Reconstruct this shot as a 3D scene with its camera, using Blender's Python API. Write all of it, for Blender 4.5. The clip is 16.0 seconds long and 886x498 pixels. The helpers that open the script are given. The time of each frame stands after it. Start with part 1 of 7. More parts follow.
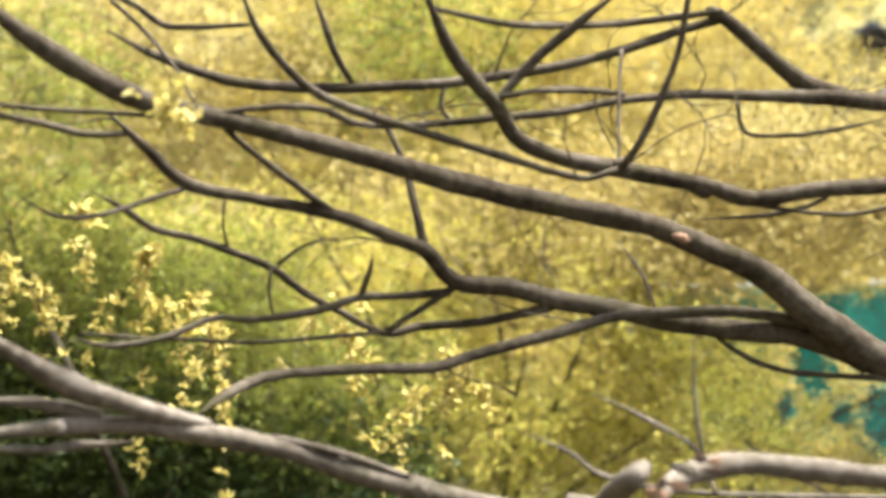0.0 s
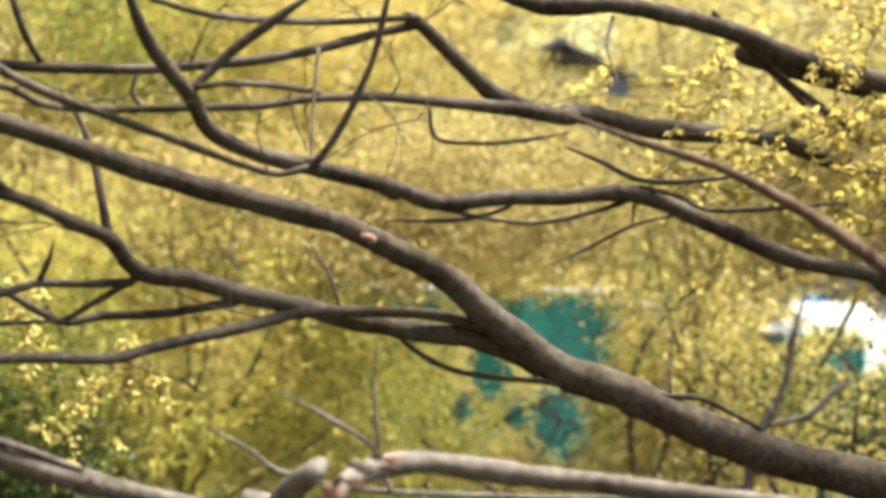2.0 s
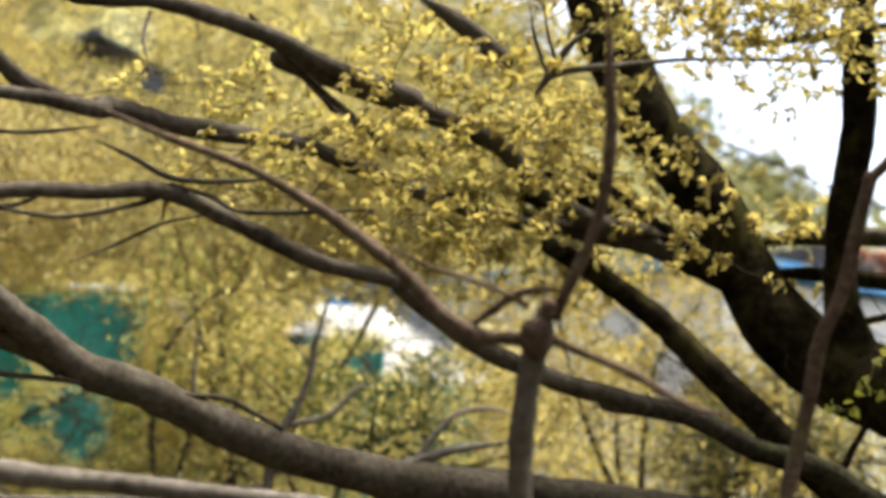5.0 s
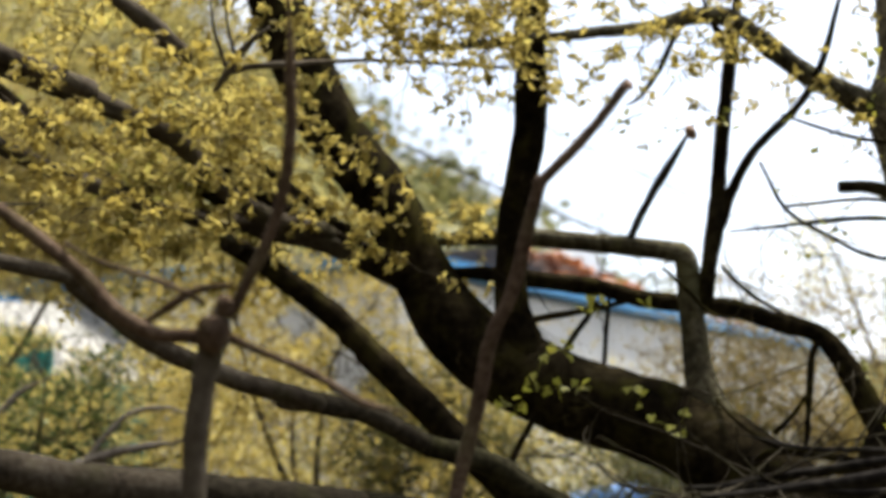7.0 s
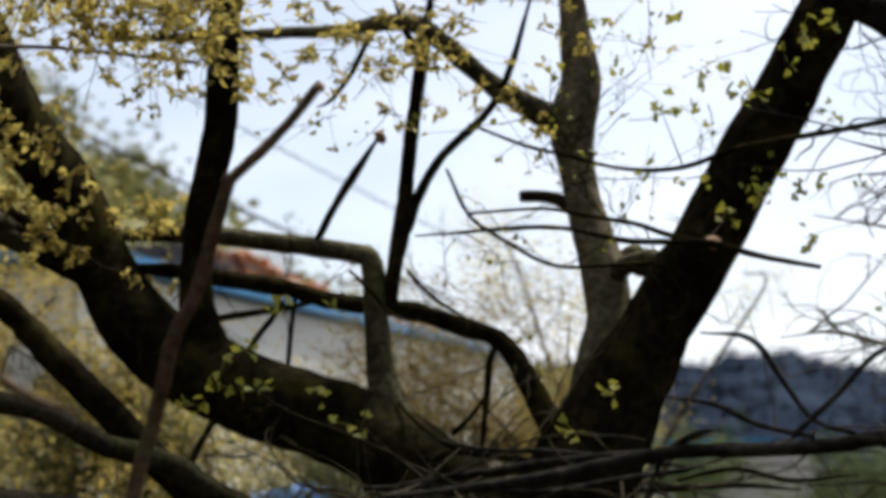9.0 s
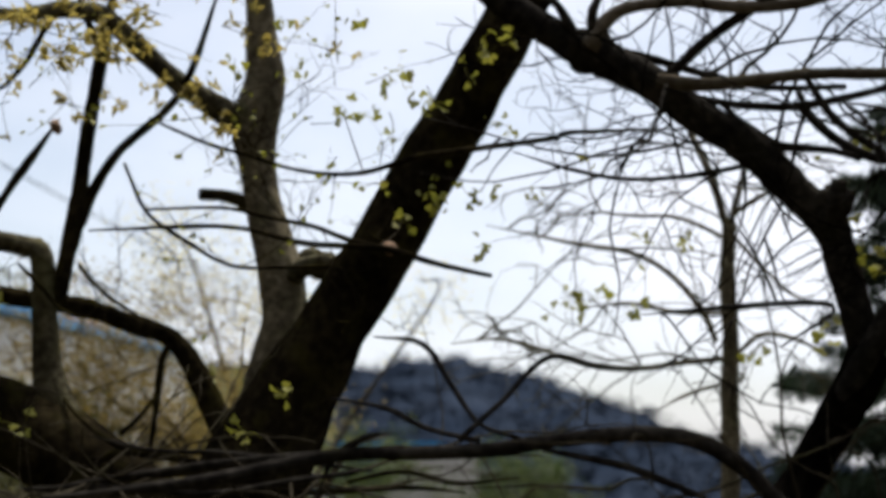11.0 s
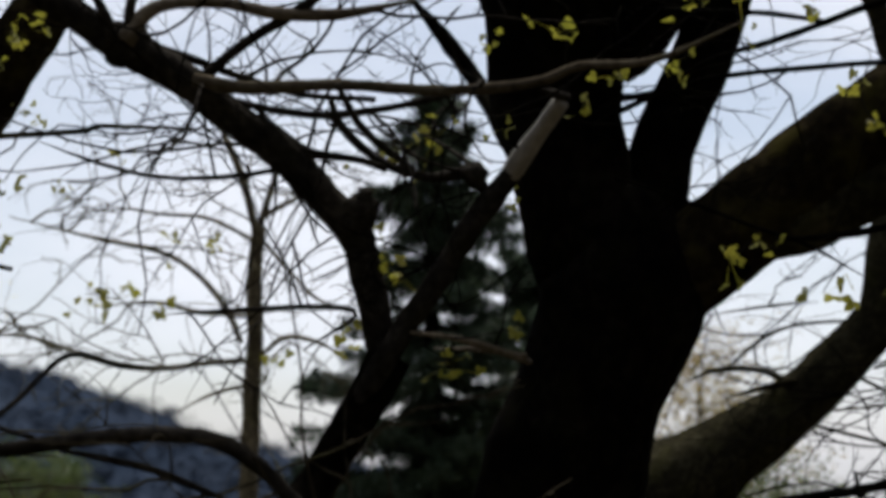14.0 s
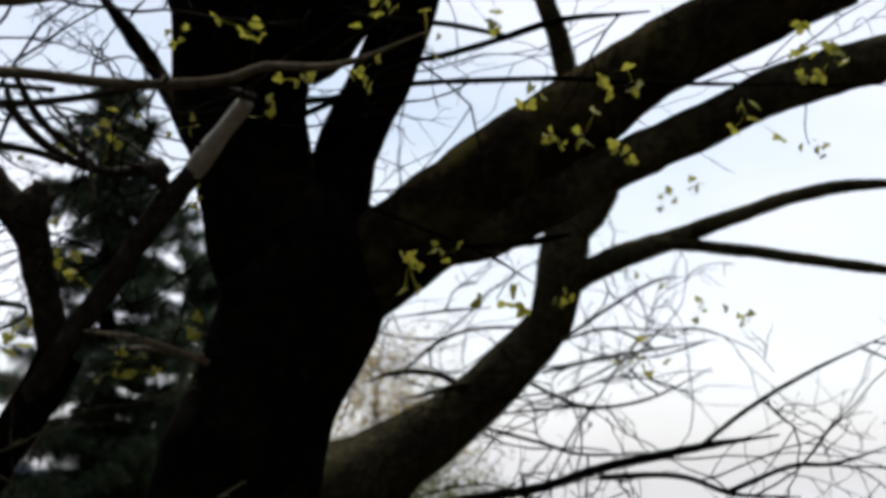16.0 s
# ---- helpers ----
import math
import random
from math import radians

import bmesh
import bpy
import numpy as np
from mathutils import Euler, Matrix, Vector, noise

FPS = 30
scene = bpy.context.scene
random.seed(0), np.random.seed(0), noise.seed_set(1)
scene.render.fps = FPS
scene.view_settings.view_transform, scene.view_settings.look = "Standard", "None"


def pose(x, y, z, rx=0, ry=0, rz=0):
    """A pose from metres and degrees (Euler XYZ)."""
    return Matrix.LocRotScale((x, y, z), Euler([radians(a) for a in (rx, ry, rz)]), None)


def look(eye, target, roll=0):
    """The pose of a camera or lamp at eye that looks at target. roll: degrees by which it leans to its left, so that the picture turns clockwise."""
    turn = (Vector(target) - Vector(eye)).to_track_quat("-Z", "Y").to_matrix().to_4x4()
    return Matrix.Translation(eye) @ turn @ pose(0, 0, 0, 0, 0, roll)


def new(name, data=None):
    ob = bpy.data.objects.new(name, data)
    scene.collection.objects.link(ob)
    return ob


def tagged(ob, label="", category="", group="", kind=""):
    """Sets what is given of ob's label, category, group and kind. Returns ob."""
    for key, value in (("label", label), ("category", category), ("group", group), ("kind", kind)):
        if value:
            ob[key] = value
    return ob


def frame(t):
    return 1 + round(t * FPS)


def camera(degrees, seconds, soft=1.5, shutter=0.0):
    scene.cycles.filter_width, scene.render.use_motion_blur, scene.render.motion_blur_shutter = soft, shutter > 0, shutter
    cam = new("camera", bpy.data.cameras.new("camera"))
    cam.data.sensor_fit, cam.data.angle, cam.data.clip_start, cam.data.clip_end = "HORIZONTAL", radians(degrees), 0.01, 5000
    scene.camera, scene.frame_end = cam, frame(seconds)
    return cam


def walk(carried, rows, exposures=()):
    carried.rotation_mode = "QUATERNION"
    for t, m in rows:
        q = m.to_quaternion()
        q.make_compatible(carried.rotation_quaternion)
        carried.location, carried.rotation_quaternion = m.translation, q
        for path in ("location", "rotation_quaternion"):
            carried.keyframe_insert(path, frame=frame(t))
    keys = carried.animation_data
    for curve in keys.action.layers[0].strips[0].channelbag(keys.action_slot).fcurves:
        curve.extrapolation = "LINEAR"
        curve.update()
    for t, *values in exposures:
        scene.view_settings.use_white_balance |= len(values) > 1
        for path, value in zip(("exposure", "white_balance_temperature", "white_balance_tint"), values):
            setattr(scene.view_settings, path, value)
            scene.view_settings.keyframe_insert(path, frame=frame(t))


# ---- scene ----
# ---- camera ----
cam = camera(32.38, 16.0, soft=4.2)
walk(cam, [
    (0.0, pose(0, 0, 1.6, 97.852, 0, -0.001) @ pose(0, 0, 0, 0, 0, -0.500)),
    (0.5, pose(0, 0, 1.6, 97.744, 0, -2.915) @ pose(0, 0, 0, 0, 0, 0.088)),
    (1.0, pose(0, 0, 1.6, 97.736, 0, -5.636) @ pose(0, 0, 0, 0, 0, 0.308)),
    (1.5, pose(0, 0, 1.6, 97.758, 0, -8.811) @ pose(0, 0, 0, 0, 0, 0.495)),
    (2.0, pose(0, 0, 1.6, 97.728, 0, -11.789) @ pose(0, 0, 0, 0, 0, 0.588)),
    (2.5, pose(0, 0, 1.6, 97.740, 0, -14.607) @ pose(0, 0, 0, 0, 0, 0.366)),
    (3.0, pose(0, 0, 1.6, 97.760, 0, -17.483) @ pose(0, 0, 0, 0, 0, 0.275)),
    (3.5, pose(0, 0, 1.6, 97.757, 0, -20.695) @ pose(0, 0, 0, 0, 0, 0.446)),
    (4.0, pose(0, 0, 1.6, 97.816, 0, -23.561) @ pose(0, 0, 0, 0, 0, 0.486)),
    (4.2, pose(0, 0, 1.6, 97.827, 0, -24.691) @ pose(0, 0, 0, 0, 0, 0.560)),
    (6.3, pose(0, 0, 1.6, 97.785, 0, -37.316) @ pose(0, 0, 0, 0, 0, -0.634)),
    (6.5, pose(0, 0, 1.6, 97.775, 0, -38.448) @ pose(0, 0, 0, 0, 0, -0.652)),
    (7.0, pose(0, 0, 1.6, 97.732, 0, -41.654) @ pose(0, 0, 0, 0, 0, -0.619)),
    (7.5, pose(0, 0, 1.6, 97.694, 0, -44.580) @ pose(0, 0, 0, 0, 0, -0.678)),
    (8.0, pose(0, 0, 1.6, 97.679, 0, -47.335) @ pose(0, 0, 0, 0, 0, -0.626)),
    (8.5, pose(0, 0, 1.6, 97.656, 0, -50.237) @ pose(0, 0, 0, 0, 0, -0.588)),
    (9.0, pose(0, 0, 1.6, 97.632, 0, -53.459) @ pose(0, 0, 0, 0, 0, -0.464)),
    (9.2, pose(0, 0, 1.6, 97.609, 0, -54.681) @ pose(0, 0, 0, 0, 0, -0.369)),
    (11.3, pose(0, 0, 1.6, 97.636, 0, -67.244) @ pose(0, 0, 0, 0, 0, 0.164)),
    (11.5, pose(0, 0, 1.6, 97.620, 0, -68.300) @ pose(0, 0, 0, 0, 0, 0.266)),
    (12.0, pose(0, 0, 1.6, 97.657, 0, -71.253) @ pose(0, 0, 0, 0, 0, 0.346)),
    (12.5, pose(0, 0, 1.6, 97.685, 0, -74.374) @ pose(0, 0, 0, 0, 0, 0.391)),
    (13.0, pose(0, 0, 1.6, 97.680, 0, -77.335) @ pose(0, 0, 0, 0, 0, 0.335)),
    (13.5, pose(0, 0, 1.6, 97.709, 0, -80.088) @ pose(0, 0, 0, 0, 0, 0.273)),
    (14.0, pose(0, 0, 1.6, 97.696, 0, -83.321) @ pose(0, 0, 0, 0, 0, 0.105)),
    (14.5, pose(0, 0, 1.6, 97.737, 0, -86.407) @ pose(0, 0, 0, 0, 0, 0.033)),
    (15.0, pose(0, 0, 1.6, 97.771, 0, -89.274) @ pose(0, 0, 0, 0, 0, 0.077)),
    (15.5, pose(0, 0, 1.6, 97.767, 0, -92.219) @ pose(0, 0, 0, 0, 0, 0.150)),
    (16.0, pose(0, 0, 1.6, 97.781, 0, -95.354) @ pose(0, 0, 0, 0, 0, 0.122)),
], exposures=[(0.0, 2.62), (1.0, 2.51), (2.0, 2.46), (3.5, 2.31), (4.2, 2.17), (6.3, 1.60), (7.0, 1.46), (8.0, 1.1), (9.0, 0.82), (11.5, 0.58), (12.5, 0.43), (13.5, 0.38), (14.5, 0.46), (16.0, 0.65)])
cam.data.dof.use_dof, cam.data.dof.focus_distance, cam.data.dof.aperture_fstop = True, 4.2, 2.3

# ---- sky and sun ----
SUN_BEARING, SUN_HEIGHT = 102.0, 67.0
world = bpy.data.worlds.new("hazy_sky")
scene.world = world
world.use_nodes = True
wn, wl = world.node_tree.nodes, world.node_tree.links
sky = wn.new("ShaderNodeTexSky")
sky.sky_type, sky.sun_disc = "NISHITA", False
sky.sun_elevation, sky.sun_rotation = radians(SUN_HEIGHT), radians(SUN_BEARING)
sky.air_density, sky.dust_density, sky.ozone_density = 1.0, 1.2, 1.0
veil = wn.new("ShaderNodeMix")
veil.data_type = "RGBA"
cloud = wn.new("ShaderNodeTexNoise")
cloud.inputs["Scale"].default_value, cloud.inputs["Detail"].default_value = 2.2, 5
stretch = wn.new("ShaderNodeMapping")
stretch.inputs["Scale"].default_value = (1, 1, 3)
where = wn.new("ShaderNodeTexCoord")
wl.new(where.outputs["Generated"], stretch.inputs["Vector"])
wl.new(stretch.outputs["Vector"], cloud.inputs["Vector"])
thick = wn.new("ShaderNodeMapRange")
thick.inputs["From Min"].default_value, thick.inputs["From Max"].default_value = 0.35, 0.65
thick.inputs["To Min"].default_value, thick.inputs["To Max"].default_value = 0.42, 0.90
wl.new(cloud.outputs["Fac"], thick.inputs["Value"])
wl.new(thick.outputs["Result"], veil.inputs["Factor"])
veil.inputs["B"].default_value = (8.75, 9.0, 9.85, 1)
wl.new(sky.outputs["Color"], veil.inputs["A"])
back = wn["Background"]
wl.new(veil.outputs["Result"], back.inputs["Color"])
back.inputs["Strength"].default_value = 0.08

sun_data = bpy.data.lights.new("sun", "SUN")
sun_data.energy, sun_data.angle, sun_data.color = 4.6, radians(12), (1.0, 0.95, 0.86)
sun = new("sun", sun_data)
b, h = radians(SUN_BEARING), radians(SUN_HEIGHT)
sun.matrix_world = look((40 * math.sin(b) * math.cos(h), 40 * math.cos(b) * math.cos(h), 40 * math.sin(h)), (0, 0, 0))

# ---- materials ----
def nodes(name, rough=0.8, gloss=0.25):
    m = bpy.data.materials.new(name)
    m.use_nodes = True
    n, l = m.node_tree.nodes, m.node_tree.links
    p = n["Principled BSDF"]
    p.inputs["Roughness"].default_value = rough
    p.inputs["Specular IOR Level"].default_value = gloss
    return m, n, l, p


def ramp(n, stops):
    r = n.new("ShaderNodeValToRGB")
    while len(r.color_ramp.elements) < len(stops):
        r.color_ramp.elements.new(0.5)
    for e, (pos, col) in zip(r.color_ramp.elements, stops):
        e.position, e.color = pos, (*col, 1)
    return r


def bark(name, dark, mid, light, moss=(0.08, 0.09, 0.03), moss_amount=0.3, ridge=60.0, bump=0.5):
    """Bark: large stains, fine grain, moss patches and relief."""
    m, n, l, p = nodes(name, 0.95, 0.03)
    p.inputs["IOR"].default_value = 1.12
    co = n.new("ShaderNodeTexCoord")
    big = n.new("ShaderNodeTexNoise")
    big.inputs["Scale"].default_value, big.inputs["Detail"].default_value = 5.0, 6
    fine = n.new("ShaderNodeTexNoise")
    fine.inputs["Scale"].default_value, fine.inputs["Detail"].default_value = ridge, 8
    patch = n.new("ShaderNodeTexNoise")
    patch.inputs["Scale"].default_value, patch.inputs["Detail"].default_value = 9.0, 5
    for t in (big, fine, patch):
        l.new(co.outputs["Object"], t.inputs["Vector"])
    add = n.new("ShaderNodeMath")
    add.operation = "MULTIPLY_ADD"
    add.inputs[1].default_value = 0.55
    l.new(big.outputs["Fac"], add.inputs[0])
    half = n.new("ShaderNodeMath")
    half.operation = "MULTIPLY"
    half.inputs[1].default_value = 0.45
    l.new(fine.outputs["Fac"], half.inputs[0])
    l.new(half.outputs[0], add.inputs[2])
    r = ramp(n, [(0.36, dark), (0.5, mid), (0.64, light)])
    l.new(add.outputs[0], r.inputs["Fac"])
    mr = ramp(n, [(0.52, (0, 0, 0)), (0.68, (moss_amount,) * 3)])
    l.new(patch.outputs["Fac"], mr.inputs["Fac"])
    mix = n.new("ShaderNodeMix")
    mix.data_type = "RGBA"
    l.new(mr.outputs["Color"], mix.inputs["Factor"])
    l.new(r.outputs["Color"], mix.inputs["A"])
    mix.inputs["B"].default_value = (*moss, 1)
    l.new(mix.outputs["Result"], p.inputs["Base Color"])
    bp = n.new("ShaderNodeBump")
    bp.inputs["Strength"].default_value, bp.inputs["Distance"].default_value = bump, 0.006
    l.new(add.outputs[0], bp.inputs["Height"])
    l.new(bp.outputs["Normal"], p.inputs["Normal"])
    return m


def leaf(name, stops, through_light=0.5, rough=0.55, patchy=0.45):
    """Leaves: every leaf takes its own tint about that of its part of the crown, and part of the light comes through."""
    m, n, l, p = nodes(name, rough)
    geo = n.new("ShaderNodeNewGeometry")
    r = ramp(n, stops)
    grain = n.new("ShaderNodeTexNoise")
    grain.inputs["Scale"].default_value = 40
    co = n.new("ShaderNodeTexCoord")
    drift = n.new("ShaderNodeTexNoise")
    drift.inputs["Scale"].default_value, drift.inputs["Detail"].default_value = 1.1, 3
    l.new(co.outputs["Object"], drift.inputs["Vector"])
    wide = n.new("ShaderNodeMapRange")
    wide.inputs["From Min"].default_value, wide.inputs["From Max"].default_value = 0.3, 0.7
    l.new(drift.outputs["Fac"], wide.inputs["Value"])
    tone = n.new("ShaderNodeMix")
    tone.inputs["Factor"].default_value = patchy
    l.new(geo.outputs["Random Per Island"], tone.inputs["A"])
    l.new(wide.outputs["Result"], tone.inputs["B"])
    l.new(tone.outputs["Result"], r.inputs["Fac"])
    l.new(co.outputs["Object"], grain.inputs["Vector"])
    hs = n.new("ShaderNodeHueSaturation")
    mr = n.new("ShaderNodeMapRange")
    mr.inputs["To Min"].default_value, mr.inputs["To Max"].default_value = 0.75, 1.25
    l.new(grain.outputs["Fac"], mr.inputs["Value"])
    l.new(mr.outputs["Result"], hs.inputs["Value"])
    l.new(r.outputs["Color"], hs.inputs["Color"])
    l.new(hs.outputs["Color"], p.inputs["Base Color"])
    tr = n.new("ShaderNodeBsdfTranslucent")
    l.new(hs.outputs["Color"], tr.inputs["Color"])
    mx = n.new("ShaderNodeMixShader")
    mx.inputs["Fac"].default_value = through_light
    l.new(p.outputs["BSDF"], mx.inputs[1])
    l.new(tr.outputs["BSDF"], mx.inputs[2])
    l.new(mx.outputs["Shader"], n["Material Output"].inputs["Surface"])
    return m


def plain(name, a, b2, scale=6.0, rough=0.7, bump=0.1, gloss=0.25):
    """Two mixed tones at two scales, with slight relief."""
    m, n, l, p = nodes(name, rough, gloss)
    co = n.new("ShaderNodeTexCoord")
    t1, t2 = n.new("ShaderNodeTexNoise"), n.new("ShaderNodeTexNoise")
    t1.inputs["Scale"].default_value, t2.inputs["Scale"].default_value = scale, scale * 9
    t1.inputs["Detail"].default_value = t2.inputs["Detail"].default_value = 6
    l.new(co.outputs["Object"], t1.inputs["Vector"])
    l.new(co.outputs["Object"], t2.inputs["Vector"])
    mixf = n.new("ShaderNodeMath")
    mixf.operation = "MULTIPLY_ADD"
    mixf.inputs[1].default_value = 0.35
    l.new(t2.outputs["Fac"], mixf.inputs[0])
    sc = n.new("ShaderNodeMath")
    sc.operation = "MULTIPLY"
    sc.inputs[1].default_value = 0.65
    l.new(t1.outputs["Fac"], sc.inputs[0])
    l.new(sc.outputs[0], mixf.inputs[2])
    r = ramp(n, [(0.35, a), (0.65, b2)])
    l.new(mixf.outputs[0], r.inputs["Fac"])
    l.new(r.outputs["Color"], p.inputs["Base Color"])
    bp = n.new("ShaderNodeBump")
    bp.inputs["Strength"].default_value, bp.inputs["Distance"].default_value = bump, 0.02
    l.new(mixf.outputs[0], bp.inputs["Height"])
    l.new(bp.outputs["Normal"], p.inputs["Normal"])
    return m


BARK_GREY = bark("bark_grey_brown", (0.0237, 0.0189, 0.0142), (0.0512, 0.0426, 0.0315), (0.0867, 0.0749, 0.0583), (0.0355, 0.0371, 0.0134), 0.35, 45, 0.4)
BARK_PALE = bark("bark_pale_grey", (0.0474, 0.0399, 0.0312), (0.0995, 0.0853, 0.0692), (0.1659, 0.1469, 0.1232), moss_amount=0.1, ridge=45, bump=0.4)
BARK_BROWN = bark("bark_reddish_brown", (0.0265, 0.0167, 0.0116), (0.0662, 0.0464, 0.0323), (0.1267, 0.0918, 0.0665), moss_amount=0.2)
# moss patches over bark whose base colour is lowered to hold the shade
BARK_MOSSY_SHADED = bark("bark_shaded_mossy", (0.0032, 0.0028, 0.0018), (0.0098, 0.0077, 0.0045), (0.0274, 0.0222, 0.0117), (0.0383, 0.0345, 0.0090), 0.5, 35, 0.9)
BARK_LICHEN = bark("bark_lichen_olive", (0.021, 0.0189, 0.0133), (0.0595, 0.0539, 0.035), (0.119, 0.1085, 0.0735), (0.084, 0.0854, 0.0322), 0.4, 40, 0.8)
# darker copy of the grey-brown bark, with shade put into its colour
BARK_GREY_SHADED = bark("bark_shaded_grey_brown", (0.0117, 0.00975, 0.00715), (0.0273, 0.0234, 0.0169), (0.04875, 0.0429, 0.0312), (0.0325, 0.0338, 0.013), 0.4, 45, 0.5)
BARK_TAN = bark("bark_pale_tan", (0.035, 0.03, 0.021), (0.095, 0.082, 0.056), (0.19, 0.165, 0.115), (0.09, 0.09, 0.035), 0.3, 40, 0.8)
# grey bark with the darkness of its backlit side put into the colour
BARK_BACKLIT_GREY = bark("bark_backlit_grey", (0.0061, 0.0056, 0.0051), (0.0163, 0.0148, 0.0133), (0.0382, 0.0347, 0.0306), (0.0153, 0.0153, 0.0071), 0.3, 40, 0.8)
# bark against the bright sky: its backlit shade is put into the base colour
BARK_SILHOUETTE = bark("bark_silhouette", (0.0009, 0.0008, 0.0008), (0.0024, 0.0021, 0.0018), (0.0072, 0.0063, 0.0048), (0.0072, 0.0072, 0.0030), 0.35, 30, 0.9)
BARK_OLIVE = bark("bark_dark_olive", (0.0066, 0.0061, 0.0041), (0.0173, 0.0158, 0.0097), (0.0382, 0.0352, 0.0214), (0.0306, 0.0306, 0.0112), 0.4, 40, 0.8)
WOOD_RAW = plain("splintered_wood", (0.11, 0.06, 0.035), (0.30, 0.19, 0.12), 30, 0.8, 0.4)
WOOD_PALE_LIT = plain("pale_lit_wood", (0.1040, 0.0960, 0.0840), (0.2000, 0.1880, 0.1680), 25, 0.75, 0.3)
WOOD_DARK = plain("dark_gap_wood", (0.018, 0.011, 0.008), (0.08, 0.045, 0.03), 40, 0.85, 0.4)
LEAF_YELLOW = leaf("leaf_spring_yellow", [(0.0, (0.2725, 0.2071, 0.0519)), (0.35, (0.3698, 0.2899, 0.0923)), (0.7, (0.4282, 0.3607, 0.1558)), (0.92, (0.2984, 0.2839, 0.0866)), (1.0, (0.4542, 0.2839, 0.0576))], 0.55)
LEAF_GOLD = leaf("leaf_gold", [(0.0, (0.3027, 0.2224, 0.0389)), (0.4, (0.3657, 0.2825, 0.0648)), (0.8, (0.4036, 0.3367, 0.1167)), (1.0, (0.4414, 0.2645, 0.0389))], 0.55)
LEAF_GOLDGREEN = leaf("leaf_gold_green", [(0.0, (0.2920, 0.3020, 0.0605)), (0.5, (0.5598, 0.5217, 0.1058)), (1.0, (0.7544, 0.6452, 0.1814))], 0.55)
LEAF_LIME = leaf("leaf_light_green", [(0.0, (0.2462, 0.2302, 0.0436)), (0.5, (0.4309, 0.3617, 0.0784)), (1.0, (0.6156, 0.4685, 0.1481))], 0.55)
LEAF_HILL = leaf("leaf_hillside", [(0.0, (0.06, 0.07, 0.025)), (0.5, (0.13, 0.135, 0.045)), (1.0, (0.25, 0.22, 0.08))], 0.3)
LEAF_BROWN = leaf("leaf_brownish", [(0.0, (0.12, 0.09, 0.03)), (0.5, (0.24, 0.18, 0.05)), (1.0, (0.38, 0.29, 0.09))], 0.4)
LEAF_KHAKI = leaf("leaf_khaki_yellow", [(0.0, (0.1906, 0.1425, 0.0268)), (0.4, (0.2858, 0.2243, 0.0538)), (0.75, (0.3638, 0.3018, 0.0895)), (0.93, (0.2511, 0.2415, 0.0538)), (1.0, (0.3465, 0.2070, 0.0357))], 0.7)
LEAF_PALE = leaf("leaf_pale_yellow", [(0.0, (0.2693, 0.2184, 0.0459)), (0.4, (0.3890, 0.3238, 0.0842)), (0.8, (0.4638, 0.4066, 0.1530)), (1.0, (0.3142, 0.3087, 0.0688))], 0.5)
LEAF_STRAW = leaf("leaf_straw_yellow", [(0.0, (0.2157, 0.1747, 0.0429)), (0.35, (0.2876, 0.2394, 0.0735)), (0.7, (0.3269, 0.2846, 0.1162)), (0.92, (0.2157, 0.2199, 0.0673)), (1.0, (0.3400, 0.2329, 0.0489))], 0.55)
LEAF_BRIGHT = leaf("leaf_bright_yellow", [(0.0, (0.50, 0.42, 0.10)), (0.4, (0.64, 0.53, 0.15)), (0.8, (0.72, 0.63, 0.27)), (1.0, (0.70, 0.46, 0.09))], 0.55)
LEAF_GREEN = leaf("leaf_dark_green", [(0.0, (0.020, 0.040, 0.010)), (0.5, (0.055, 0.085, 0.018)), (0.85, (0.11, 0.13, 0.03)), (1.0, (0.20, 0.20, 0.05))], 0.3)
LEAF_FRESH = leaf("leaf_fresh_yellow_green", [(0.0, (0.128, 0.1373, 0.016)), (0.5, (0.192, 0.1955, 0.028)), (1.0, (0.288, 0.2496, 0.04))], 0.5)
LEAF_MID = leaf("leaf_mid_green", [(0.0, (0.1050, 0.1400, 0.0210)), (0.5, (0.1820, 0.2100, 0.0350)), (1.0, (0.2800, 0.2800, 0.0560))], 0.5)
NEEDLE = leaf("conifer_needles", [(0.0, (0.0129, 0.0257, 0.0142)), (0.6, (0.0334, 0.0578, 0.0334)), (1.0, (0.0771, 0.1029, 0.0578))], 0.15)


# ---- mesh helpers ----
def spot(bearing, rise, d):
    """The place d metres away from the standpoint, at a compass bearing and a rise in degrees."""
    a, e = radians(bearing), radians(rise)
    return Vector((d * math.cos(e) * math.sin(a), d * math.cos(e) * math.cos(a), 1.6 + d * math.sin(e)))


def thing(name, base, label, category, group="", kind=""):
    ob = new(name)
    ob.location = base
    return tagged(ob, label, category, group, kind)


def mesh_part(name, verts, faces, material, parent=None, label="", smooth=True, kind=""):
    me = bpy.data.meshes.new(name)
    me.from_pydata(verts if isinstance(verts, list) else verts.tolist(), [], faces if isinstance(faces, list) else faces.tolist())
    me.materials.append(material)
    if smooth:
        me.shade_smooth()
    ob = new(name, me)
    if parent is not None:
        ob.parent = parent
    return tagged(ob, label, kind=kind)


def part(name, bm, material, parent=None, label="", smooth=False):
    me = bpy.data.meshes.new(name)
    bm.to_mesh(me)
    bm.free()
    me.materials.append(material)
    if smooth:
        me.shade_smooth()
    ob = new(name, me)
    if parent is not None:
        ob.parent = parent
    return tagged(ob, label)


